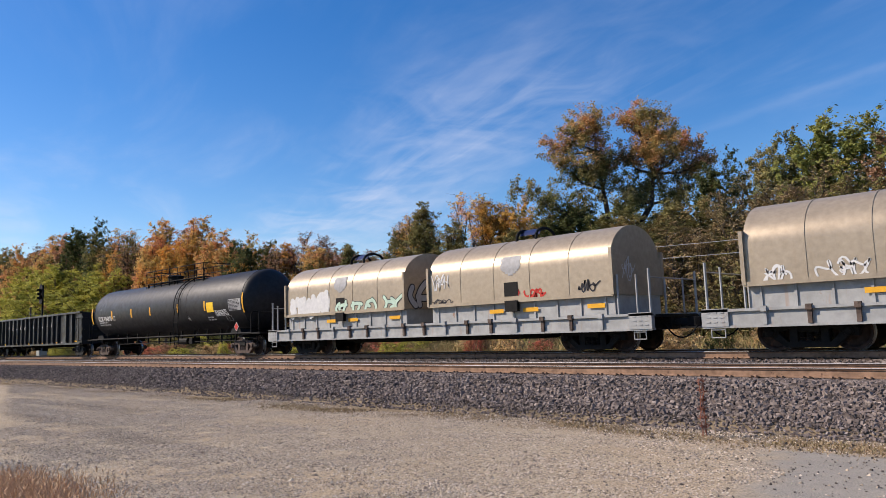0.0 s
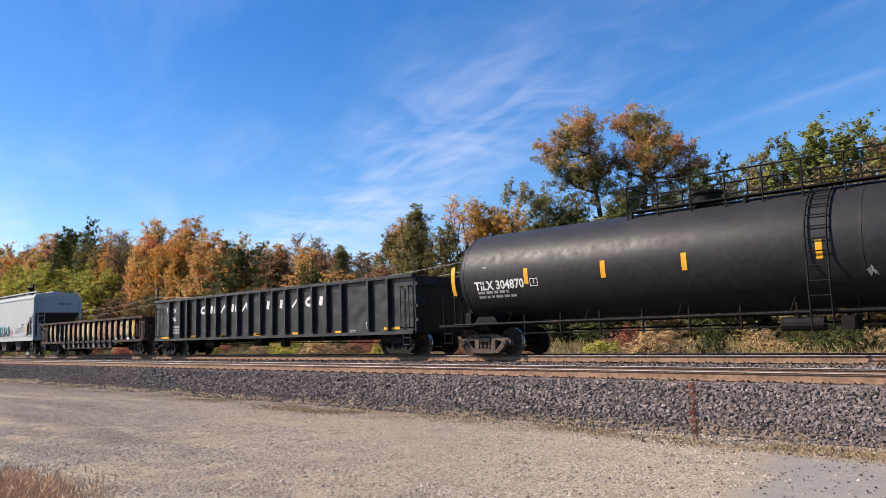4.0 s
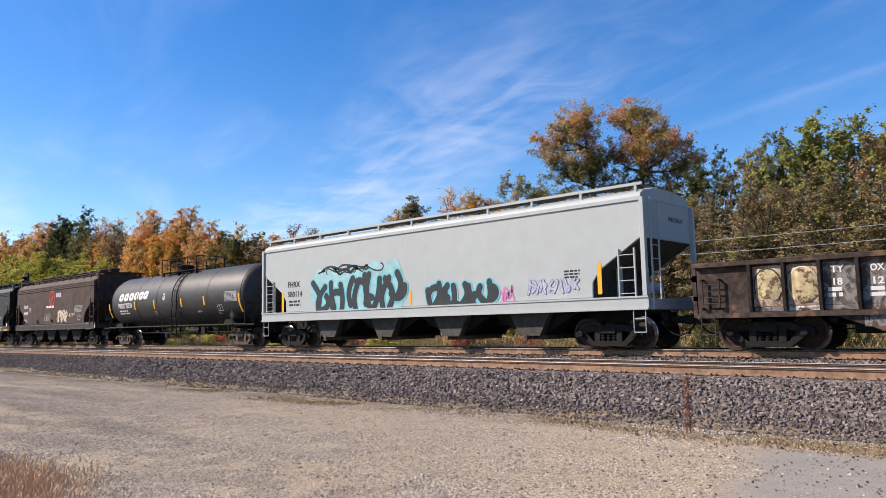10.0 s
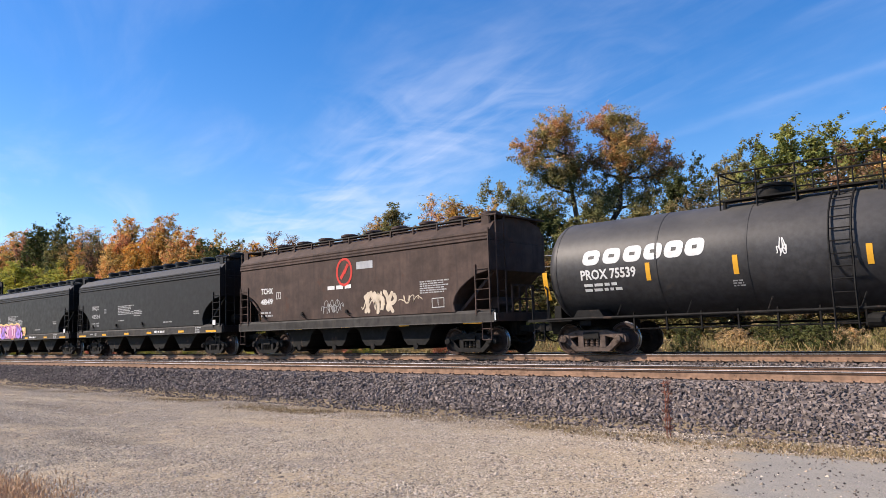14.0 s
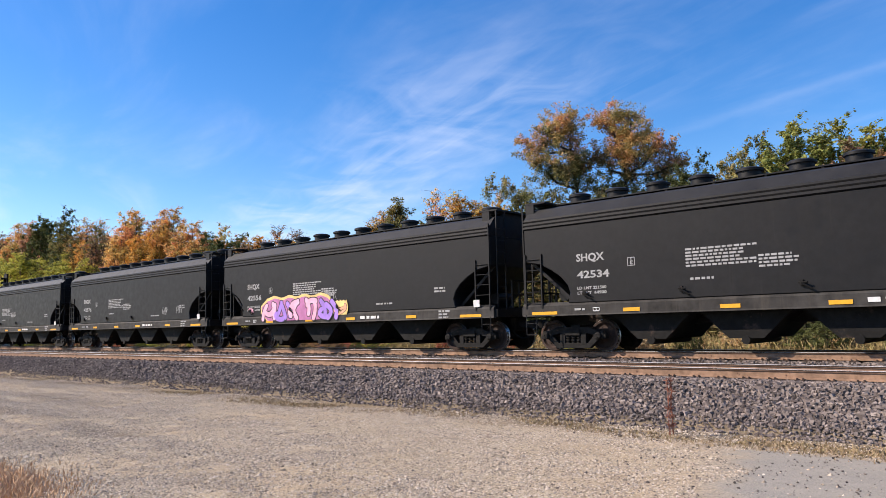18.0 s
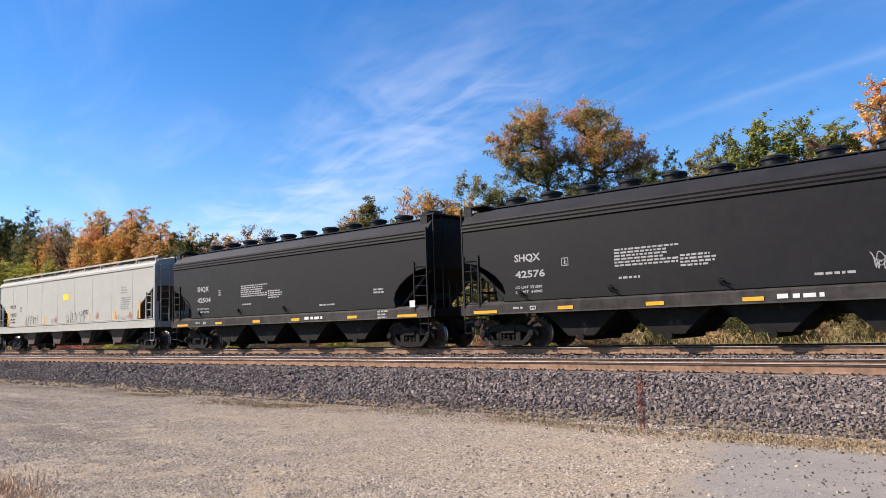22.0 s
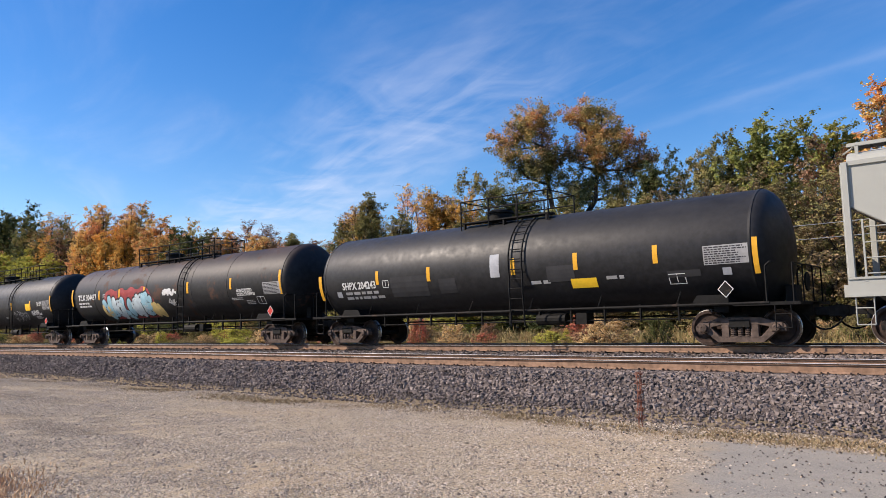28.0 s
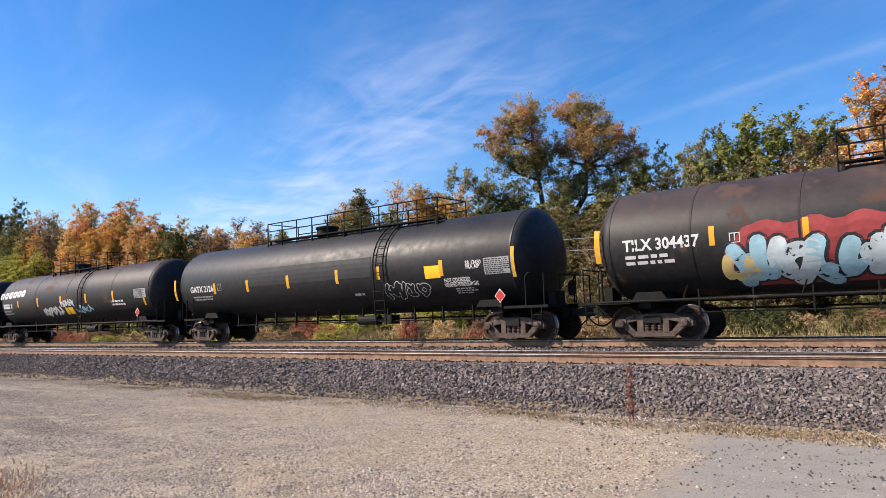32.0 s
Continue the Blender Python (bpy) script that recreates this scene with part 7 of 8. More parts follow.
LEAF = {
    "orange": palette("orange_leaves", ((0.2, 0.19, 0.065), (0.31, 0.25, 0.09), (0.37, 0.26, 0.095), (0.37, 0.21, 0.09), (0.33, 0.16, 0.09))),
    "rust": palette("rust_leaves", ((0.11, 0.105, 0.05), (0.17, 0.13, 0.07), (0.2, 0.13, 0.08), (0.24, 0.13, 0.075), (0.26, 0.17, 0.1))),
    "turning": palette("russet_and_green_leaves", ((0.12, 0.12, 0.045), (0.18, 0.15, 0.055), (0.25, 0.165, 0.06), (0.29, 0.15, 0.065), (0.3, 0.13, 0.07))),
    "olive": palette("olive_leaves", ((0.06, 0.075, 0.03), (0.1, 0.105, 0.04), (0.13, 0.125, 0.048), (0.16, 0.14, 0.055), (0.15, 0.115, 0.06))),
    "brown": palette("brown_olive_leaves", ((0.09, 0.095, 0.04), (0.13, 0.11, 0.052), (0.17, 0.135, 0.07), (0.19, 0.14, 0.08), (0.14, 0.13, 0.05))),
    "green": palette("green_leaves", ((0.032, 0.046, 0.018), (0.05, 0.062, 0.022), (0.066, 0.076, 0.027), (0.085, 0.09, 0.032))),
    "lime": palette("yellow_green_leaves", ((0.15, 0.17, 0.04), (0.22, 0.23, 0.05), (0.28, 0.28, 0.06), (0.33, 0.31, 0.07))),
    "gold": palette("gold_leaves", ((0.2, 0.17, 0.06), (0.27, 0.19, 0.055), (0.34, 0.21, 0.05), (0.33, 0.16, 0.05))),
    "mixed": palette("turning_leaves", ((0.055, 0.07, 0.026), (0.085, 0.092, 0.035), (0.115, 0.108, 0.042), (0.16, 0.125, 0.05), (0.2, 0.115, 0.055))),
}
LEAF["fresh"] = palette("fresh_green_leaves", ((0.075, 0.095, 0.03), (0.12, 0.14, 0.04), (0.16, 0.165, 0.045), (0.2, 0.18, 0.055)))
LEAF["crimson"] = palette("crimson_weed_leaves", ((0.12, 0.1, 0.04), (0.22, 0.1, 0.06), (0.3, 0.1, 0.07), (0.26, 0.16, 0.09)))
LEAF["straw"] = palette("straw_weed_leaves", ((0.2, 0.16, 0.08), (0.3, 0.23, 0.12), (0.36, 0.28, 0.15), (0.24, 0.2, 0.08)))
BARK = material("grey_brown_bark", (0.075, 0.06, 0.048), 0.95, vary=0.35, grain=8, bump=0.5, bump_scale=14)


def limb_pts(rng, p, d, length, n=5, wobble=0.12, lift=0.1):
    pts = [Vector(p)]
    d = Vector(d).normalized()
    for _ in range(n):
        d = (d + Vector((rng.uniform(-1, 1), rng.uniform(-1, 1), rng.uniform(-0.6, 1))) * wobble + Vector((0, 0, lift * 0.3))).normalized()
        pts.append(pts[-1] + d * length / n)
    return pts


def taper(V, F, pts, r0, r1, seg=6):
    b = len(V)
    n = len(pts)
    for i, p in enumerate(pts):
        d = (pts[min(i + 1, n - 1)] - pts[max(i - 1, 0)]).normalized()
        u = d.orthogonal().normalized()
        w = d.cross(u)
        r = r0 + (r1 - r0) * i / (n - 1)
        for k in range(seg):
            a = 2 * math.pi * k / seg
            V.append(tuple(p + r * (math.cos(a) * u + math.sin(a) * w)))
    for i in range(n - 1):
        for k in range(seg):
            F.append((b + i * seg + k, b + i * seg + (k + 1) % seg, b + (i + 1) * seg + (k + 1) % seg, b + (i + 1) * seg + k))


def leaf_mesh(g, P, D, leaf):
    """One small folded-out diamond for each leaf at P, facing roughly along D and up."""
    n = len(P)
    face = g.normal(0, 0.62, (n, 3)) + D * 0.8 + np.array([0, 0, 0.4])
    u = np.cross(face, g.normal(0, 1, (n, 3)))
    u /= np.linalg.norm(u, axis=1)[:, None]
    v = np.cross(u, face)
    v /= np.linalg.norm(v, axis=1)[:, None]
    s = leaf * g.uniform(0.55, 1.35, (n, 1))
    LV = np.empty((n, 4, 3))
    LV[:, 0], LV[:, 1], LV[:, 2], LV[:, 3] = P - u * s, P + v * s * 0.62, P + u * s, P - v * s * 0.62
    return LV.reshape(-1, 3), np.arange(4 * n).reshape(n, 4)


def branch_out(rng, V, F, limb, r, size, subs, twigs, bare, up=0.35):
    """Side branches and twigs on one limb; gives the twigs as pairs of ends."""
    out = []
    n = len(limb) - 1
    for k in range(subs):
        f = 0.3 + 0.7 * (k + rng.random()) / subs
        i = min(n - 1, int(f * n))
        p = limb[i].lerp(limb[i + 1], f * n - i)
        d = (limb[i + 1] - limb[i]).normalized()
        side = Vector((rng.gauss(0, 1), rng.gauss(0, 1), rng.gauss(0, 0.7)))
        length = size * rng.uniform(0.5, 1.1) * (1.15 - 0.5 * f)
        sub = limb_pts(rng, p, d * 0.6 + side * 0.7 + Vector((0, 0, up)), length, 3, 0.22, up)
        taper(V, F, sub, r * 0.4, 0.008, 3)
        for j in range(twigs):
            q = sub[rng.randrange(1, 4)]
            e = Vector((rng.gauss(0, 1), rng.gauss(0, 1), rng.gauss(0.25 + up, 0.8))).normalized() * size * rng.uniform(0.22, 0.5)
            out.append((tuple(q), tuple(q + e)))
            if rng.random() < bare:
                taper(V, F, [q, q + e * 1.1], 0.012, 0.005, 3)
    return out


def leaves_on(g, twigs, count, loose=0.07, uneven=2.0):
    T = np.array(twigs)
    heavy = g.random(len(T)) ** uneven + 0.05
    k = g.choice(len(T), count, p=heavy / heavy.sum())
    f = g.random((count, 1)) ** 0.8
    return T[k, 0] + (T[k, 1] - T[k, 0]) * f + g.normal(0, loose, (count, 3))


def tree_kind(seed, h, w, base, limbs, leaves, leaf, trunks=1, point=0.3, rise=0.8, size=1.3, bare=0.1):
    """A grown tree: trunk, limbs up to an uneven outline, side branches, and leaves along the twigs."""
    rng, g = random.Random(seed), np.random.default_rng(seed)
    V, F, twigs = [], [], []
    stems = []
    for t in range(trunks):
        a = 6.283 * t / trunks + seed
        lean = 0.0 if trunks == 1 else 0.11 * w / h
        stem = limb_pts(rng, (0.12 * trunks * math.cos(a) - 0.12, 0.12 * trunks * math.sin(a), -0.4), (lean * 2 * math.cos(a), lean * 2 * math.sin(a), 1), h * 0.93, 10, 0.05, 0.05)
        taper(V, F, stem, (h * 0.014 + 0.03) / trunks ** 0.5, 0.012, 7)
        stems.append(stem)
        twigs += branch_out(rng, V, F, stem[6:], 0.04, size * 0.7, 8, 4, bare, 0.6)
    for k in range(limbs):
        f = ((k + rng.random()) / limbs) ** 0.85
        a = 2.4 * k + rng.uniform(-0.4, 0.4)
        env = math.sin(math.pi * (0.2 + 0.72 * f)) ** 0.8 * (1 - point * f ** 1.5)
        reach = w * 0.5 * env * rng.uniform(0.6, 1.18)
        top = h * (base + (0.95 - base) * f) * rng.uniform(0.95, 1.06)
        stem = stems[k % trunks]
        z0 = max(h * base * 0.7, top - reach * rise - 0.05 * h)
        i = max(1, min(9, int(z0 / (h * 0.93) * 10)))
        p = stem[i]
        q = Vector((p.x * 0.5 + reach * math.cos(a), p.y * 0.5 + reach * math.sin(a), top))
        m = p.lerp(q, 0.55) + Vector((math.cos(a), math.sin(a), -0.5)) * (0.1 * (q - p).length)
        limb = [p, p.lerp(m, 0.5) + Vector((0, 0, -0.05)), m, m.lerp(q, 0.5) + Vector((rng.uniform(-0.15, 0.15), rng.uniform(-0.15, 0.15), 0.05)), q]
        taper(V, F, limb, 0.035 + 0.004 * h * (1 - f), 0.012, 4)
        twigs += branch_out(rng, V, F, limb, 0.04, size, 7, 5, bare)
    P = leaves_on(g, twigs, leaves)
    D = P - np.array([0, 0, h * 0.45])
    D /= np.linalg.norm(D, axis=1)[:, None] + 0.3
    return raw_mesh("trunk", V, F, [BARK]), raw_mesh("crown", *leaf_mesh(g, P, D, leaf), [LEAF["olive"]]), h, w


KINDS = {
    "round": tree_kind(12, 12.0, 7.0, 0.16, 44, 34000, 0.085, 1, 0.15, 0.7, 1.35),
    "oval": tree_kind(13, 12.0, 5.2, 0.12, 46, 27000, 0.075, 1, 0.55, 1.9, 1.1, 0.2),
    "spire": tree_kind(14, 12.0, 4.0, 0.1, 40, 17000, 0.075, 1, 0.75, 1.6, 0.95, 0.1),
    "thin": tree_kind(15, 12.0, 4.6, 0.16, 34, 8500, 0.068, 2, 0.5, 2.2, 1.15, 0.7),
    "bush": tree_kind(16, 4.5, 5.0, 0.05, 36, 11000, 0.07, 4, 0.1, 0.9, 1.0),
    "wide": tree_kind(17, 12.0, 9.0, 0.08, 56, 42000, 0.088, 2, 0.15, 0.7, 1.5),
    "open": tree_kind(18, 12.0, 8.0, 0.12, 44, 21000, 0.072, 4, 0.2, 1.0, 1.4, 0.5),
    "airy": tree_kind(19, 12.0, 8.0, 0.08, 60, 25000, 0.066, 5, 0.2, 1.1, 1.3, 0.6),
}
TREE_LABEL = {"orange": "tree in orange autumn leaf", "rust": "tree with thinning rust-brown leaves", "olive": "tree with dull olive leaves", "green": "dark green leafy tree",
              "lime": "yellow-green leafy tree", "gold": "tree in golden autumn leaf", "brown": "tree with thin brown-olive leaves", "mixed": "tree half green, half turned russet", "fresh": "tree still in fresh green leaf", "crimson": "crimson-leaved tree", "straw": "straw-dry tree"}


def tree(kind, leaf, x, y, h, w=None, turn=0.0, name="tree"):
    tme, cme, h0, w0 = KINDS[kind]
    sc = h / h0
    sw = (w or w0 * sc) / w0 * 1.15
    z = profile(y) - 0.1
    e = thing(name, TREE_LABEL[leaf] + " at the wood's edge" if name == "tree" else TREE_LABEL[leaf].replace("leafy tree", "tree").replace("tree", "low bush") + " in the weedy strip", "tree" if name == "tree" else "shrub", "trees behind the tracks" if name == "tree" else "shrubs behind the tracks", (x, y, z))
    for nm, me in (("trunk", tme), ("crown", cme)):
        ob = put(nm, me, e)
        ob.matrix_basis = Matrix.Rotation(radians(turn), 4, "Z") @ Matrix.Diagonal((sw, sw, sc, 1))
        if nm == "crown":
            ob.material_slots[0].link = "OBJECT"
            ob.material_slots[0].material = LEAF[leaf]
    return e


# limb ends of the tall tree: metres along the row, towards the wood, and up
LEFT_FORK = ((-1.2, 0.2, 14.9), (-2.6, -0.8, 14.3), (-3.9, 0.7, 13.7), (-3.4, -1.0, 12.2), (-0.9, 1.0, 13.0), (-1.9, -1.3, 11.2), (-5.9, 0.4, 10.9), (-4.6, -0.6, 9.7), (-2.9, 1.4, 9.0), (-4.6, 0.9, 8.0), (-2.6, -1.2, 7.6))
RIGHT_FORK = ((1.3, 0.3, 15.0), (2.7, -0.5, 14.8), (3.6, 0.9, 13.9), (4.1, -0.6, 12.7), (5.6, 0.3, 11.9), (2.2, -1.2, 12.1), (0.7, 1.0, 12.6), (4.6, 0.8, 10.6), (1.6, 1.3, 10.2), (4.1, -0.9, 9.0), (3.1, 0.6, 7.9), (0.3, -1.4, 8.9))


def build_tall_tree():
    """The forked tree that stands over the train: rusty tops, greener and darker below."""
    e = thing("tree", "tall forked tree with rusty top and green lower leaves", "tree", "trees behind the tracks", (-23.9, 41.9, -0.2))
    rng, g = random.Random(61), np.random.default_rng(61)
    V, F, twigs = [], [], []
    stem = [Vector(p) for p in ((0.1, 0, -0.4), (0.0, 0.05, 2.0), (-0.15, 0, 4.2), (0.0, 0, 6.0))]
    taper(V, F, stem, 0.42, 0.3, 9)
    for ends, fork in ((LEFT_FORK, ((0.0, 0, 5.9), (-0.6, 0.1, 8.2), (-0.9, 0, 10.6), (-1.2, 0.1, 13.2))), (RIGHT_FORK, ((0.0, 0, 5.8), (0.9, -0.2, 7.6), (2.1, -0.1, 9.4), (2.3, 0.1, 11.4), (1.8, 0.1, 13.4)))):
        lead = [Vector(p) for p in fork]
        taper(V, F, lead, 0.27, 0.06, 7)
        twigs += branch_out(rng, V, F, lead[1:], 0.1, 2.0, 18, 6, 0.2)
        for x, y, z in ends:
            q = Vector((x, y, z))
            p = min((c for c in lead if c.z < z - 0.4), key=lambda c: (q - c).length + 0.8 * abs(z - c.z - 1.8))
            m = p.lerp(q, 0.5) + Vector((rng.uniform(-0.25, 0.25), rng.uniform(-0.3, 0.3), -0.1 * (q - p).length))
            limb = [p, p.lerp(m, 0.5), m, m.lerp(q, 0.5) + Vector((rng.uniform(-0.15, 0.15), 0, 0.1)), q]
            taper(V, F, limb, 0.1, 0.02, 5)
            twigs += branch_out(rng, V, F, limb, 0.07, 2.1, 16, 6, 0.2, 0.2)
    put("trunk", raw_mesh("trunk", V, F, [BARK]), e)
    P = leaves_on(g, twigs, 98000, 0.11, 2.6)
    D = P - np.array([0, 0, 9.5])
    D /= np.linalg.norm(D, axis=1)[:, None] + 0.5
    key = P[:, 2] + 0.25 * P[:, 0] + np.array([1.5 * noise.noise(p * 0.6) for p in P]) + g.normal(0, 0.7, len(P))
    for leaf, lo, hi in (("turning", 12.6, 99), ("mixed", 11.2, 12.6), ("olive", 8.6, 11.2), ("green", -9, 8.6)):
        k = (key >= lo) & (key < hi)
        put("crown", raw_mesh("crown", *leaf_mesh(g, P[k], D[k], 0.068), [LEAF[leaf]]), e)
    e.rotation_euler = (0, 0, radians(30.5))


build_tall_tree()
WOOD_EAST = (
    ("round", "olive", -19.0, 42, 9.2, 6), ("round", "green", -17.6, 43, 11.3, 4.4), ("round", "olive", -15.0, 44, 11.5, 4.6), ("round", "fresh", -11.8, 44, 12.4, 6.6),
    ("round", "fresh", -8.9, 44.5, 11.9, 6.2), ("round", "olive", -13.3, 45, 11.6, 5), ("round", "rust", -8.0, 42, 10.4, 5), ("oval", "orange", -4.8, 42, 13.4, 6.0),
    ("round", "orange", -1.0, 41, 13.2, 7), ("wide", "olive", 2.5, 39, 11.5, 9), ("wide", "mixed", 8.0, 40, 12.5, 9), ("wide", "green", 14.0, 42, 13.0, 10),
    ("airy", "brown", -14.4, 38, 9.6, 6.6), ("airy", "brown", -10.8, 37, 9.6, 7), ("open", "mixed", -19.8, 38, 8.0, 6), ("airy", "olive", -7.2, 37, 9.4, 7),
    ("round", "rust", -3.6, 42, 13.0, 6), ("airy", "brown", -3.4, 36, 8.8, 7), ("airy", "brown", -16.4, 36, 7.4, 6), ("open", "olive", -12.6, 35.5, 6.8, 6),
    ("open", "brown", -8.4, 35.5, 6.6, 6),
)
WOOD_MIDDLE = (
    ("round", "green", -26.6, 40.6, 9.6, 6.4), ("round", "olive", -22.6, 40.2, 9.2, 6.0), ("oval", "mixed", -29.4, 41, 9.8, 4.6),
    ("spire", "olive", -42.2, 42, 12.6, 4.4), ("thin", "orange", -45.5, 44, 12.0, 5), ("thin", "rust", -48.0, 46, 11.3, 4.5), ("thin", "orange", -39.0, 45, 12.8, 5),
    ("oval", "gold", -35.3, 43, 11.2, 5.0), ("round", "gold", -33.6, 44, 11.0, 4.6), ("oval", "olive", -37.2, 41, 10.0, 5), ("round", "mixed", -31.0, 41, 8.8, 6),
    ("wide", "olive", -28.0, 39, 7.4, 8), ("round", "green", -33.0, 39, 7.0, 5), ("wide", "mixed", -21.5, 40, 8.0, 8), ("oval", "olive", -46.6, 43, 10.2, 4.5),
    ("thin", "gold", -43.6, 44, 11.4, 5), ("oval", "olive", -40.8, 41, 10.2, 4.6), ("thin", "rust", -36.5, 45, 11.6, 5), ("thin", "orange", -48.0, 39, 7.6, 6),
    ("thin", "rust", -43.0, 39, 7.6, 6), ("wide", "olive", -38.5, 38, 6.2, 6), ("thin", "mixed", -24.0, 38, 7.0, 6),
)
WOOD_WEST = (
    ("spire", "olive", -53.2, 43, 9.8, 3.2), ("thin", "olive", -51.0, 45, 8.6, 4), ("round", "green", -56.5, 42, 8.0, 4), ("thin", "rust", -57.8, 46, 9.6, 6),
    ("oval", "orange", -60.5, 45, 10.0, 6), ("thin", "rust", -63.0, 47, 11.8, 6), ("wide", "green", -69.5, 43, 11.9, 8), ("round", "orange", -75.0, 45, 12.6, 7),
    ("round", "gold", -72.5, 44, 10.6, 6), ("oval", "orange", -80.5, 45, 14.0, 7), ("thin", "rust", -65.5, 44, 11.2, 6), ("oval", "gold", -67.0, 45, 11.0, 6),
    ("thin", "orange", -59.0, 44, 10.2, 5), ("round", "orange", -77.5, 43, 12.4, 7), ("round", "olive", -55.0, 45, 7.6, 5), ("thin", "mixed", -78.0, 39, 7.0, 7),
    ("wide", "olive", -66.0, 39, 6.5, 8), ("thin", "rust", -60.0, 39, 6.8, 6), ("thin", "rust", -54.0, 39, 6.0, 6),
)
WOOD_FAR = (
    ("oval", "orange", -85.5, 45, 16.4, 7), ("oval", "rust", -91.0, 46, 15.5, 7), ("oval", "orange", -96.5, 45, 17.6, 8), ("round", "mixed", -102.5, 45, 15.5, 8),
    ("thin", "orange", -108.5, 46, 18.4, 8), ("wide", "lime", -101.0, 40, 12.0, 12), ("wide", "lime", -113.0, 40, 14.2, 14), ("wide", "lime", -124.0, 40, 14.6, 13),
    ("round", "green", -121.0, 45, 20.2, 10), ("round", "green", -129.0, 46, 18.5, 10), ("oval", "orange", -138.5, 46, 20.2, 9), ("thin", "rust", -147.0, 47, 20.0, 10),
    ("round", "orange", -155.0, 46, 19.5, 10), ("wide", "lime", -135.0, 41, 13.5, 14), ("wide", "mixed", -166.0, 46, 20.0, 14), ("wide", "orange", -180.0, 47, 20.0, 14),
    ("wide", "mixed", -196.0, 48, 20.5, 15), ("wide", "olive", -214.0, 48, 20.5, 15), ("oval", "gold", -83.0, 43, 13.6, 6), ("round", "gold", -88.0, 43, 14.0, 7),
    ("oval", "orange", -93.5, 43, 15.6, 7), ("thin", "rust", -100.0, 43, 15.6, 8), ("oval", "gold", -106.0, 43, 14.5, 8), ("round", "mixed", -112.0, 44, 17.2, 9),
    ("oval", "rust", -126.0, 44, 18.0, 9), ("round", "orange", -134.0, 44, 17.5, 10), ("thin", "rust", -90.0, 39, 7.5, 8), ("thin", "olive", -84.0, 39, 7.5, 7),
)
for i, (kd, lf, x, y, h, w) in enumerate(WOOD_EAST + WOOD_MIDDLE + WOOD_WEST + WOOD_FAR):
    tree(kd, lf, x, y, (h + 0.2) * y / 42 * 0.91, w, 37 * i)


def build_back_wood():
    """A deeper, darker row so that no sky shows between the trunks low down."""
    rng = random.Random(5)
    for k in range(34):
        x = 24 - 7.2 * k + rng.uniform(-1.5, 1.5)
        tree(rng.choice(("wide", "round", "wide")), rng.choice(("olive", "mixed", "rust", "green", "olive") if x > -50 else ("rust", "mixed", "orange", "gold", "olive")), x, rng.uniform(50, 54), (7.6 if x > -60 else 9.5 + min(10, (-x - 60) * 0.11)) + rng.uniform(-0.6, 0.5), 10.5, rng.uniform(0, 360))


build_back_wood()


def build_shrubs():
    rng = random.Random(8)
    for k in range(56):
        x = 8 - 2.9 * k * (1 + k / 90) + rng.uniform(-1, 1)
        tree("bush", rng.choice(("olive", "lime", "mixed", "olive", "green")), x, rng.uniform(34.5, 37), rng.uniform(1.6, 3.2), rng.uniform(3.0, 4.8), rng.uniform(0, 360), "shrub")


build_shrubs()


def build_weeds():
    """Dry grass and low green weeds between the second track and the wood."""
    g = np.random.default_rng(21)
    n = 130000
    x = 8 - g.exponential(30, n)
    y = 24.0 + g.random(n) ** 1.1 * 11.0
    h = g.uniform(0.12, 0.42, n) * (0.7 + 0.7 * (g.random(n) > 0.85))
    z = np.array([profile(v) for v in y]) - 0.02
    a = g.uniform(0, 6.283, n)
    w = g.uniform(0.004, 0.013, n)
    lean = g.normal(0, 0.3, (n, 2)) * h[:, None]
    V = np.empty((n, 4, 3))
    V[:, 0] = np.stack([x - np.cos(a) * w, y - np.sin(a) * w, z], 1)
    V[:, 1] = np.stack([x + np.cos(a) * w, y + np.sin(a) * w, z], 1)
    V[:, 2] = np.stack([x + lean[:, 0] + np.cos(a) * w * 0.5, y + lean[:, 1] + np.sin(a) * w * 0.5, z + h], 1)
    V[:, 3] = np.stack([x + lean[:, 0] - np.cos(a) * w * 0.5, y + lean[:, 1] - np.sin(a) * w * 0.5, z + h * 0.93], 1)
    mat = material("dry_weeds", (0.25, 0.19, 0.09), 0.85, vary=0.2, bump=0, spec=0.2, island=((0.4, 0.3, 0.15), (0.28, 0.22, 0.09), (0.46, 0.35, 0.19), (0.17, 0.18, 0.05), (0.27, 0.14, 0.07), (0.36, 0.28, 0.14), (0.14, 0.17, 0.04)))
    tagged(new("weeds", raw_mesh("weeds", V.reshape(-1, 3), np.arange(4 * n).reshape(n, 4), [mat])), "dry tan and reddish weeds behind the tracks", "weeds", kind="stuff")


build_weeds()


def build_weed_clumps():
    rng = random.Random(18)
    for k in range(96):
        x = 6 - 0.8 * k * (1 + k / 70) + rng.uniform(-0.8, 0.8)
        leaf = rng.choice(("lime", "olive", "green", "lime", "crimson", "crimson", "straw", "straw", "rust"))
        tree("bush", leaf, x, rng.uniform(25.5, 32), rng.uniform(0.6, 1.5), rng.uniform(0.8, 2.2), rng.uniform(0, 360), "weed_clump")


build_weed_clumps()

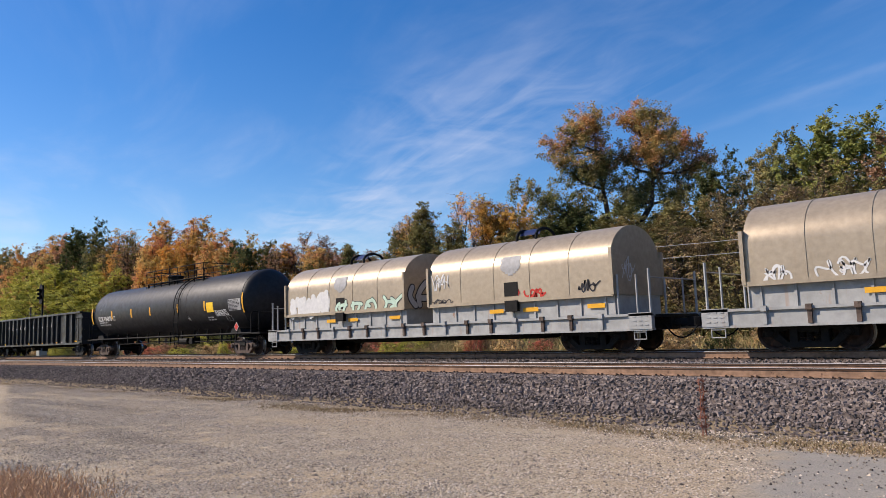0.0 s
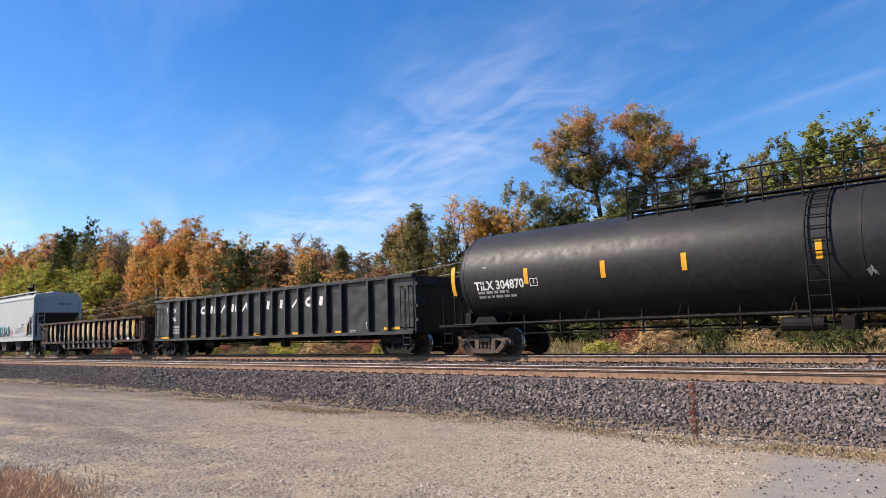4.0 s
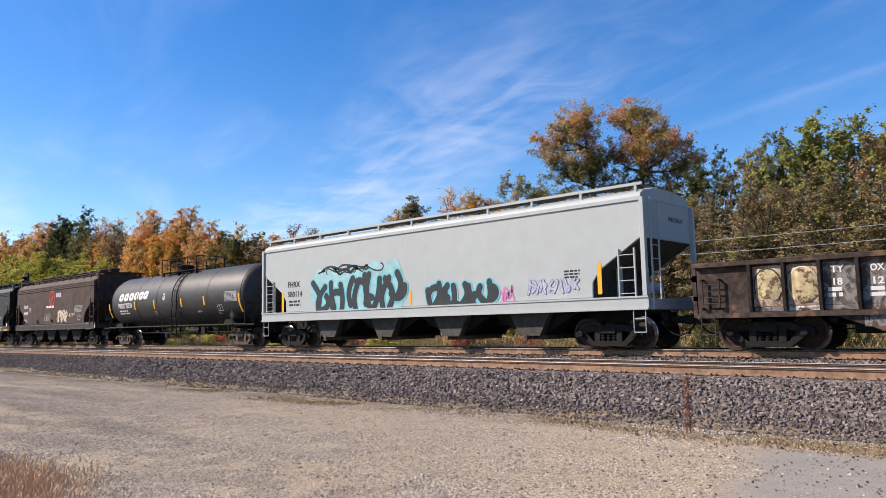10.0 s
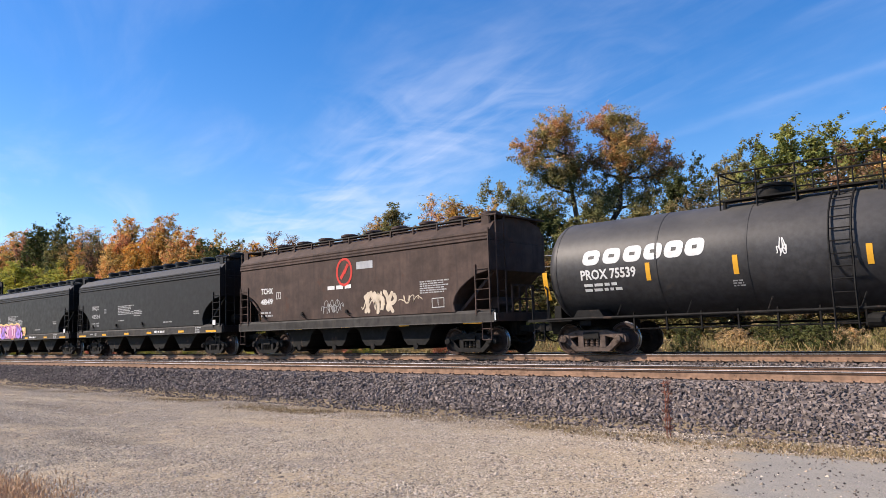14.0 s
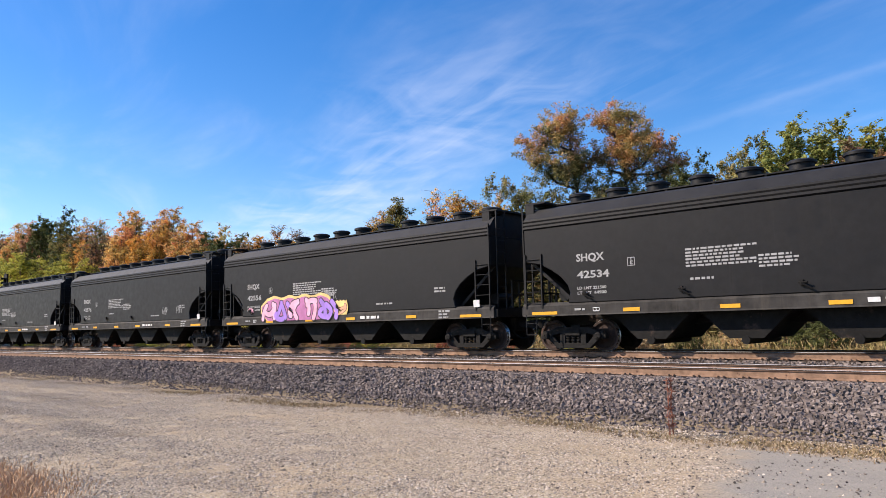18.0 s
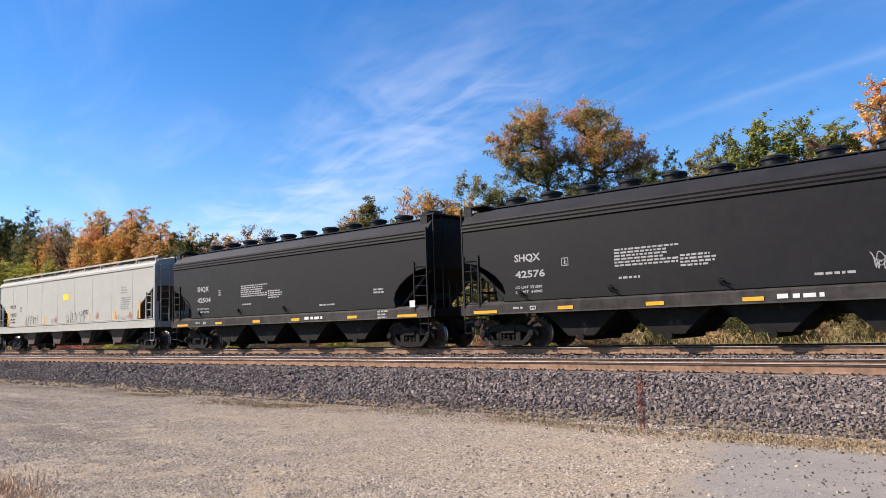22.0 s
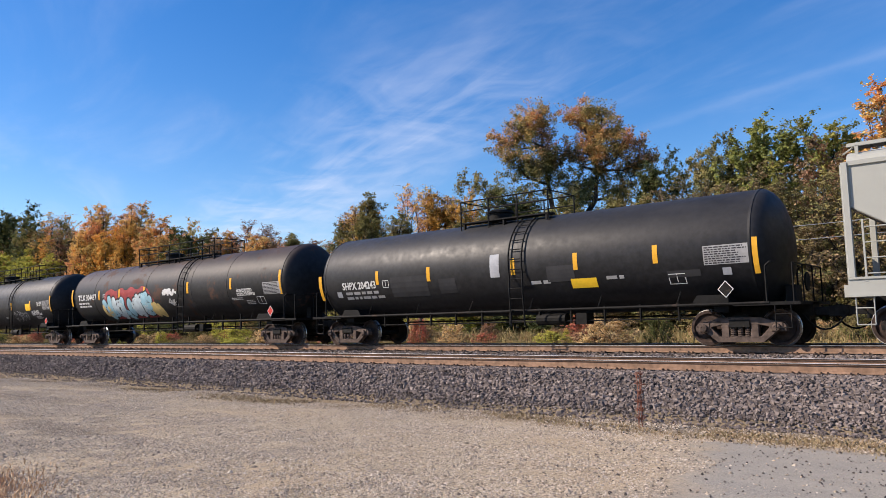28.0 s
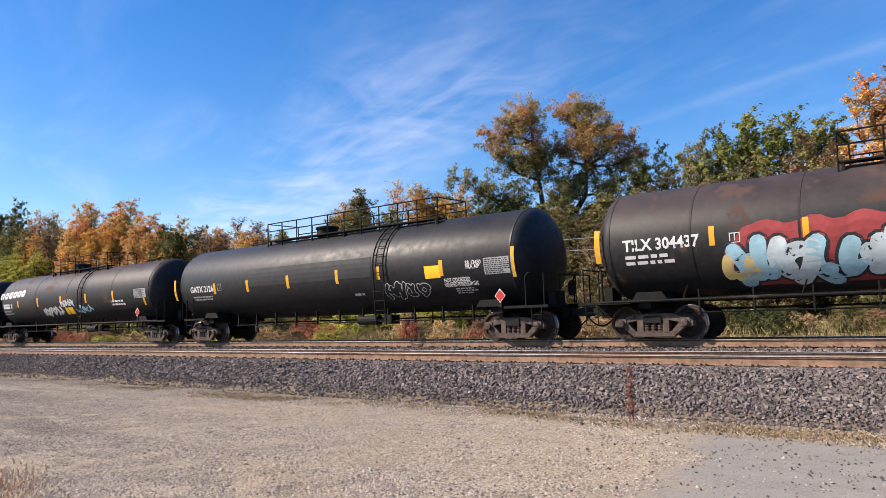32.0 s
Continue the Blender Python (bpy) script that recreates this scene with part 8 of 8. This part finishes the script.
# ---- signal, pole line and dry plants ----
def blades(name, label, places, heights, mat, seed, lean=0.35, width=0.006):
    g = np.random.default_rng(seed)
    P, h = np.array(places), np.array(heights)
    n = len(P)
    a = g.uniform(0, 6.283, n)
    d = np.stack([np.cos(a), np.sin(a), np.zeros(n)], 1) * (width * g.uniform(0.6, 1.4, n))[:, None]
    tip = g.normal(0, lean, (n, 2)) * h[:, None]
    off = np.stack([tip[:, 0], tip[:, 1], h], 1)
    mid = P + off * np.array([0.35, 0.35, 0.6])
    V = np.stack([P - d, P + d, mid + d * 0.8, mid - d * 0.8, P + off], 1).reshape(-1, 3)
    F = []
    for k in range(n):
        b = 5 * k
        F += [(b, b + 1, b + 2, b + 3), (b + 3, b + 2, b + 4)]
    return tagged(new(name, raw_mesh(name, V, F, [mat])), label, "grass", kind="stuff")


def build_dry_grass():
    g = np.random.default_rng(31)
    mat = material("dry_grass_straw", (0.45, 0.31, 0.17), 0.85, vary=0.2, bump=0, spec=0.2, island=((0.6, 0.4, 0.24), (0.5, 0.3, 0.17), (0.7, 0.52, 0.34), (0.4, 0.24, 0.14), (0.58, 0.4, 0.25)))
    P, H = [], []
    for _ in range(12000):
        x, y = g.normal(-9.3, 0.9), g.normal(2.6, 0.36)
        P.append((x, y, profile(y) - 0.01))
        H.append(g.uniform(0.02, 0.075))
    for _ in range(22000):
        x = -g.exponential(14) + 3
        y = 11.7 + g.normal(0, 0.42) + 0.25 * math.sin(x * 0.5)
        if noise.noise((x * 0.5, y * 0.6, 4)) > -0.12:
            P.append((x, y, profile(y) - 0.01))
            H.append(g.uniform(0.02, 0.07))
    low = material("dead_grass_litter", (0.2, 0.14, 0.08), 0.9, vary=0.2, bump=0, island=((0.34, 0.23, 0.13), (0.2, 0.14, 0.08), (0.44, 0.32, 0.19), (0.24, 0.2, 0.09), (0.16, 0.11, 0.07)))
    blades("grass_litter", "flat brown dead grass at the foot of the ballast", P[12000:], H[12000:], low, 33, 0.9, 0.008)
    P, H = P[:12000], H[:12000]
    blades("dry_grass", "dry straw-brown grass tufts on the lot's edge", P, H, mat, 32)
    red = material("reddish_weed_stem", (0.22, 0.09, 0.06), 0.85, vary=0.25, bump=0.1)
    w = thing("dry_weed", "tall thin reddish dry weed at the bank's foot", "weed", at=(-5.33, 11.6, profile(11.6)))
    rng = random.Random(6)
    for k in range(5):
        bm = bmesh.new()
        x, y = rng.uniform(-0.05, 0.05), rng.uniform(-0.05, 0.05)
        pts = [Vector((x + rng.uniform(-0.025, 0.025), y, 0.9 * j / 6 * rng.uniform(0.93, 1.0))) for j in range(7)]
        pipe(bm, pts, 0.006, 4)
        for j in range(26):
            p = pts[1 + rng.randrange(6)]
            q = p + Vector((rng.uniform(-0.07, 0.07), rng.uniform(-0.05, 0.05), rng.uniform(0.0, 0.07)))
            tube(bm, p, q, 0.005, 3)
        part("stem", bm, red, w)


build_dry_grass()


def build_signal():
    s = thing("railway_signal", "black three-light railway signal on a mast", "signal", at=(-79.3, 25.2, profile(25.2)))
    bm = bmesh.new()
    tube(bm, (0, 0, 0), (0, 0, 7.4), 0.09, 10)
    part("mast", bm, FRAME, s, smooth=True)
    bm = bmesh.new()
    lathe(bm, [(-0.04, 0.5), (0.0, 0.5)], "y", (0, -0.16, 6.95), 20)
    box(bm, -0.5, 0.5, -0.2, -0.16, 5.95, 6.95)
    lathe(bm, [(-0.04, 0.5), (0.0, 0.5)], "y", (0, -0.16, 5.95), 20)
    part("backboard", bm, FRAME, s)
    for z in (6.05, 6.45, 6.85):
        bm = bmesh.new()
        lathe(bm, [(-0.5, 0.15), (-0.2, 0.16)], "y", (0, 0, z), 14, math.radians(-20), math.radians(200), False)
        part("hood", bm, FRAME, s)
    bm = bmesh.new()
    box(bm, -0.5, 0.5, -0.35, 0.35, 0, 1.6)
    part("relay_case", bm, GREY, s, "grey relay case", bevel=0.03)


build_signal()


def build_pole_line():
    wood = material("weathered_pole_timber", (0.11, 0.085, 0.065), 0.95, vary=0.35, grain=10, bump=0.4)
    wire_mat = material("old_line_wire", (0.3, 0.31, 0.32), 0.5, 0.5, vary=0.1, bump=0)
    xs = (-92.0, -58.4, -24.4, 9.6)
    for x in xs:
        p = thing("line_pole", "short weathered timber line pole with insulators", "pole", "poles of the wire line", (x, 28.0, profile(28)))
        bm = bmesh.new()
        lathe(bm, [(0, 0.12), (5.6, 0.08)], "z", (0, 0, 0), 10)
        part("shaft", bm, wood, p, smooth=True)
        for z in (4.95, 5.45):
            bm = bmesh.new()
            lathe(bm, [(z - 0.08, 0.03), (z - 0.02, 0.05), (z + 0.06, 0.035)], "z", (0, -0.12, 0), 8)
            tube(bm, (0, 0, z - 0.08), (0, -0.12, z - 0.08), 0.012, 5)
            part("insulator", bm, GREY, p)
    for a, b in zip(xs, xs[1:]):
        for z in (4.68, 5.18):
            bm = bmesh.new()
            n = 14
            pts = [(a + (b - a) * k / n, 27.88, z - 0.55 * 4 * (k / n) * (1 - k / n)) for k in range(n + 1)]
            pipe(bm, pts, 0.013, 4)
            tagged(part("line_wire", bm, wire_mat), "thin sagging grey wire between the poles", "wire")


build_pole_line()



# ---- motion ----
SPEED = (0.33582, 1.02222, -0.32495, -2.56447, -0.02441, 2.79578, 0.15208, -1.08310)


def run(t):
    """How far the train has rolled at t seconds."""
    u = (t - 16) / 16
    u0 = -1.0
    s = t + sum(k * (u ** (i + 2) - u0 ** (i + 2)) for i, k in enumerate(SPEED))
    return 8.05 * s


def motions():
    for car, c in CARS:
        walk(car, [(t * 0.5, pose(c + run(t * 0.5), Y_FAR, RT_FAR)) for t in range(65)])
    times = [2 * k / FPS for k in range(481)]
    for ws, x in WHEELS:
        walk(ws, [(t, pose(x, 0, 0.457, 0, math.degrees(run(t) / 0.457) % 360, 0)) for t in times])


motions()
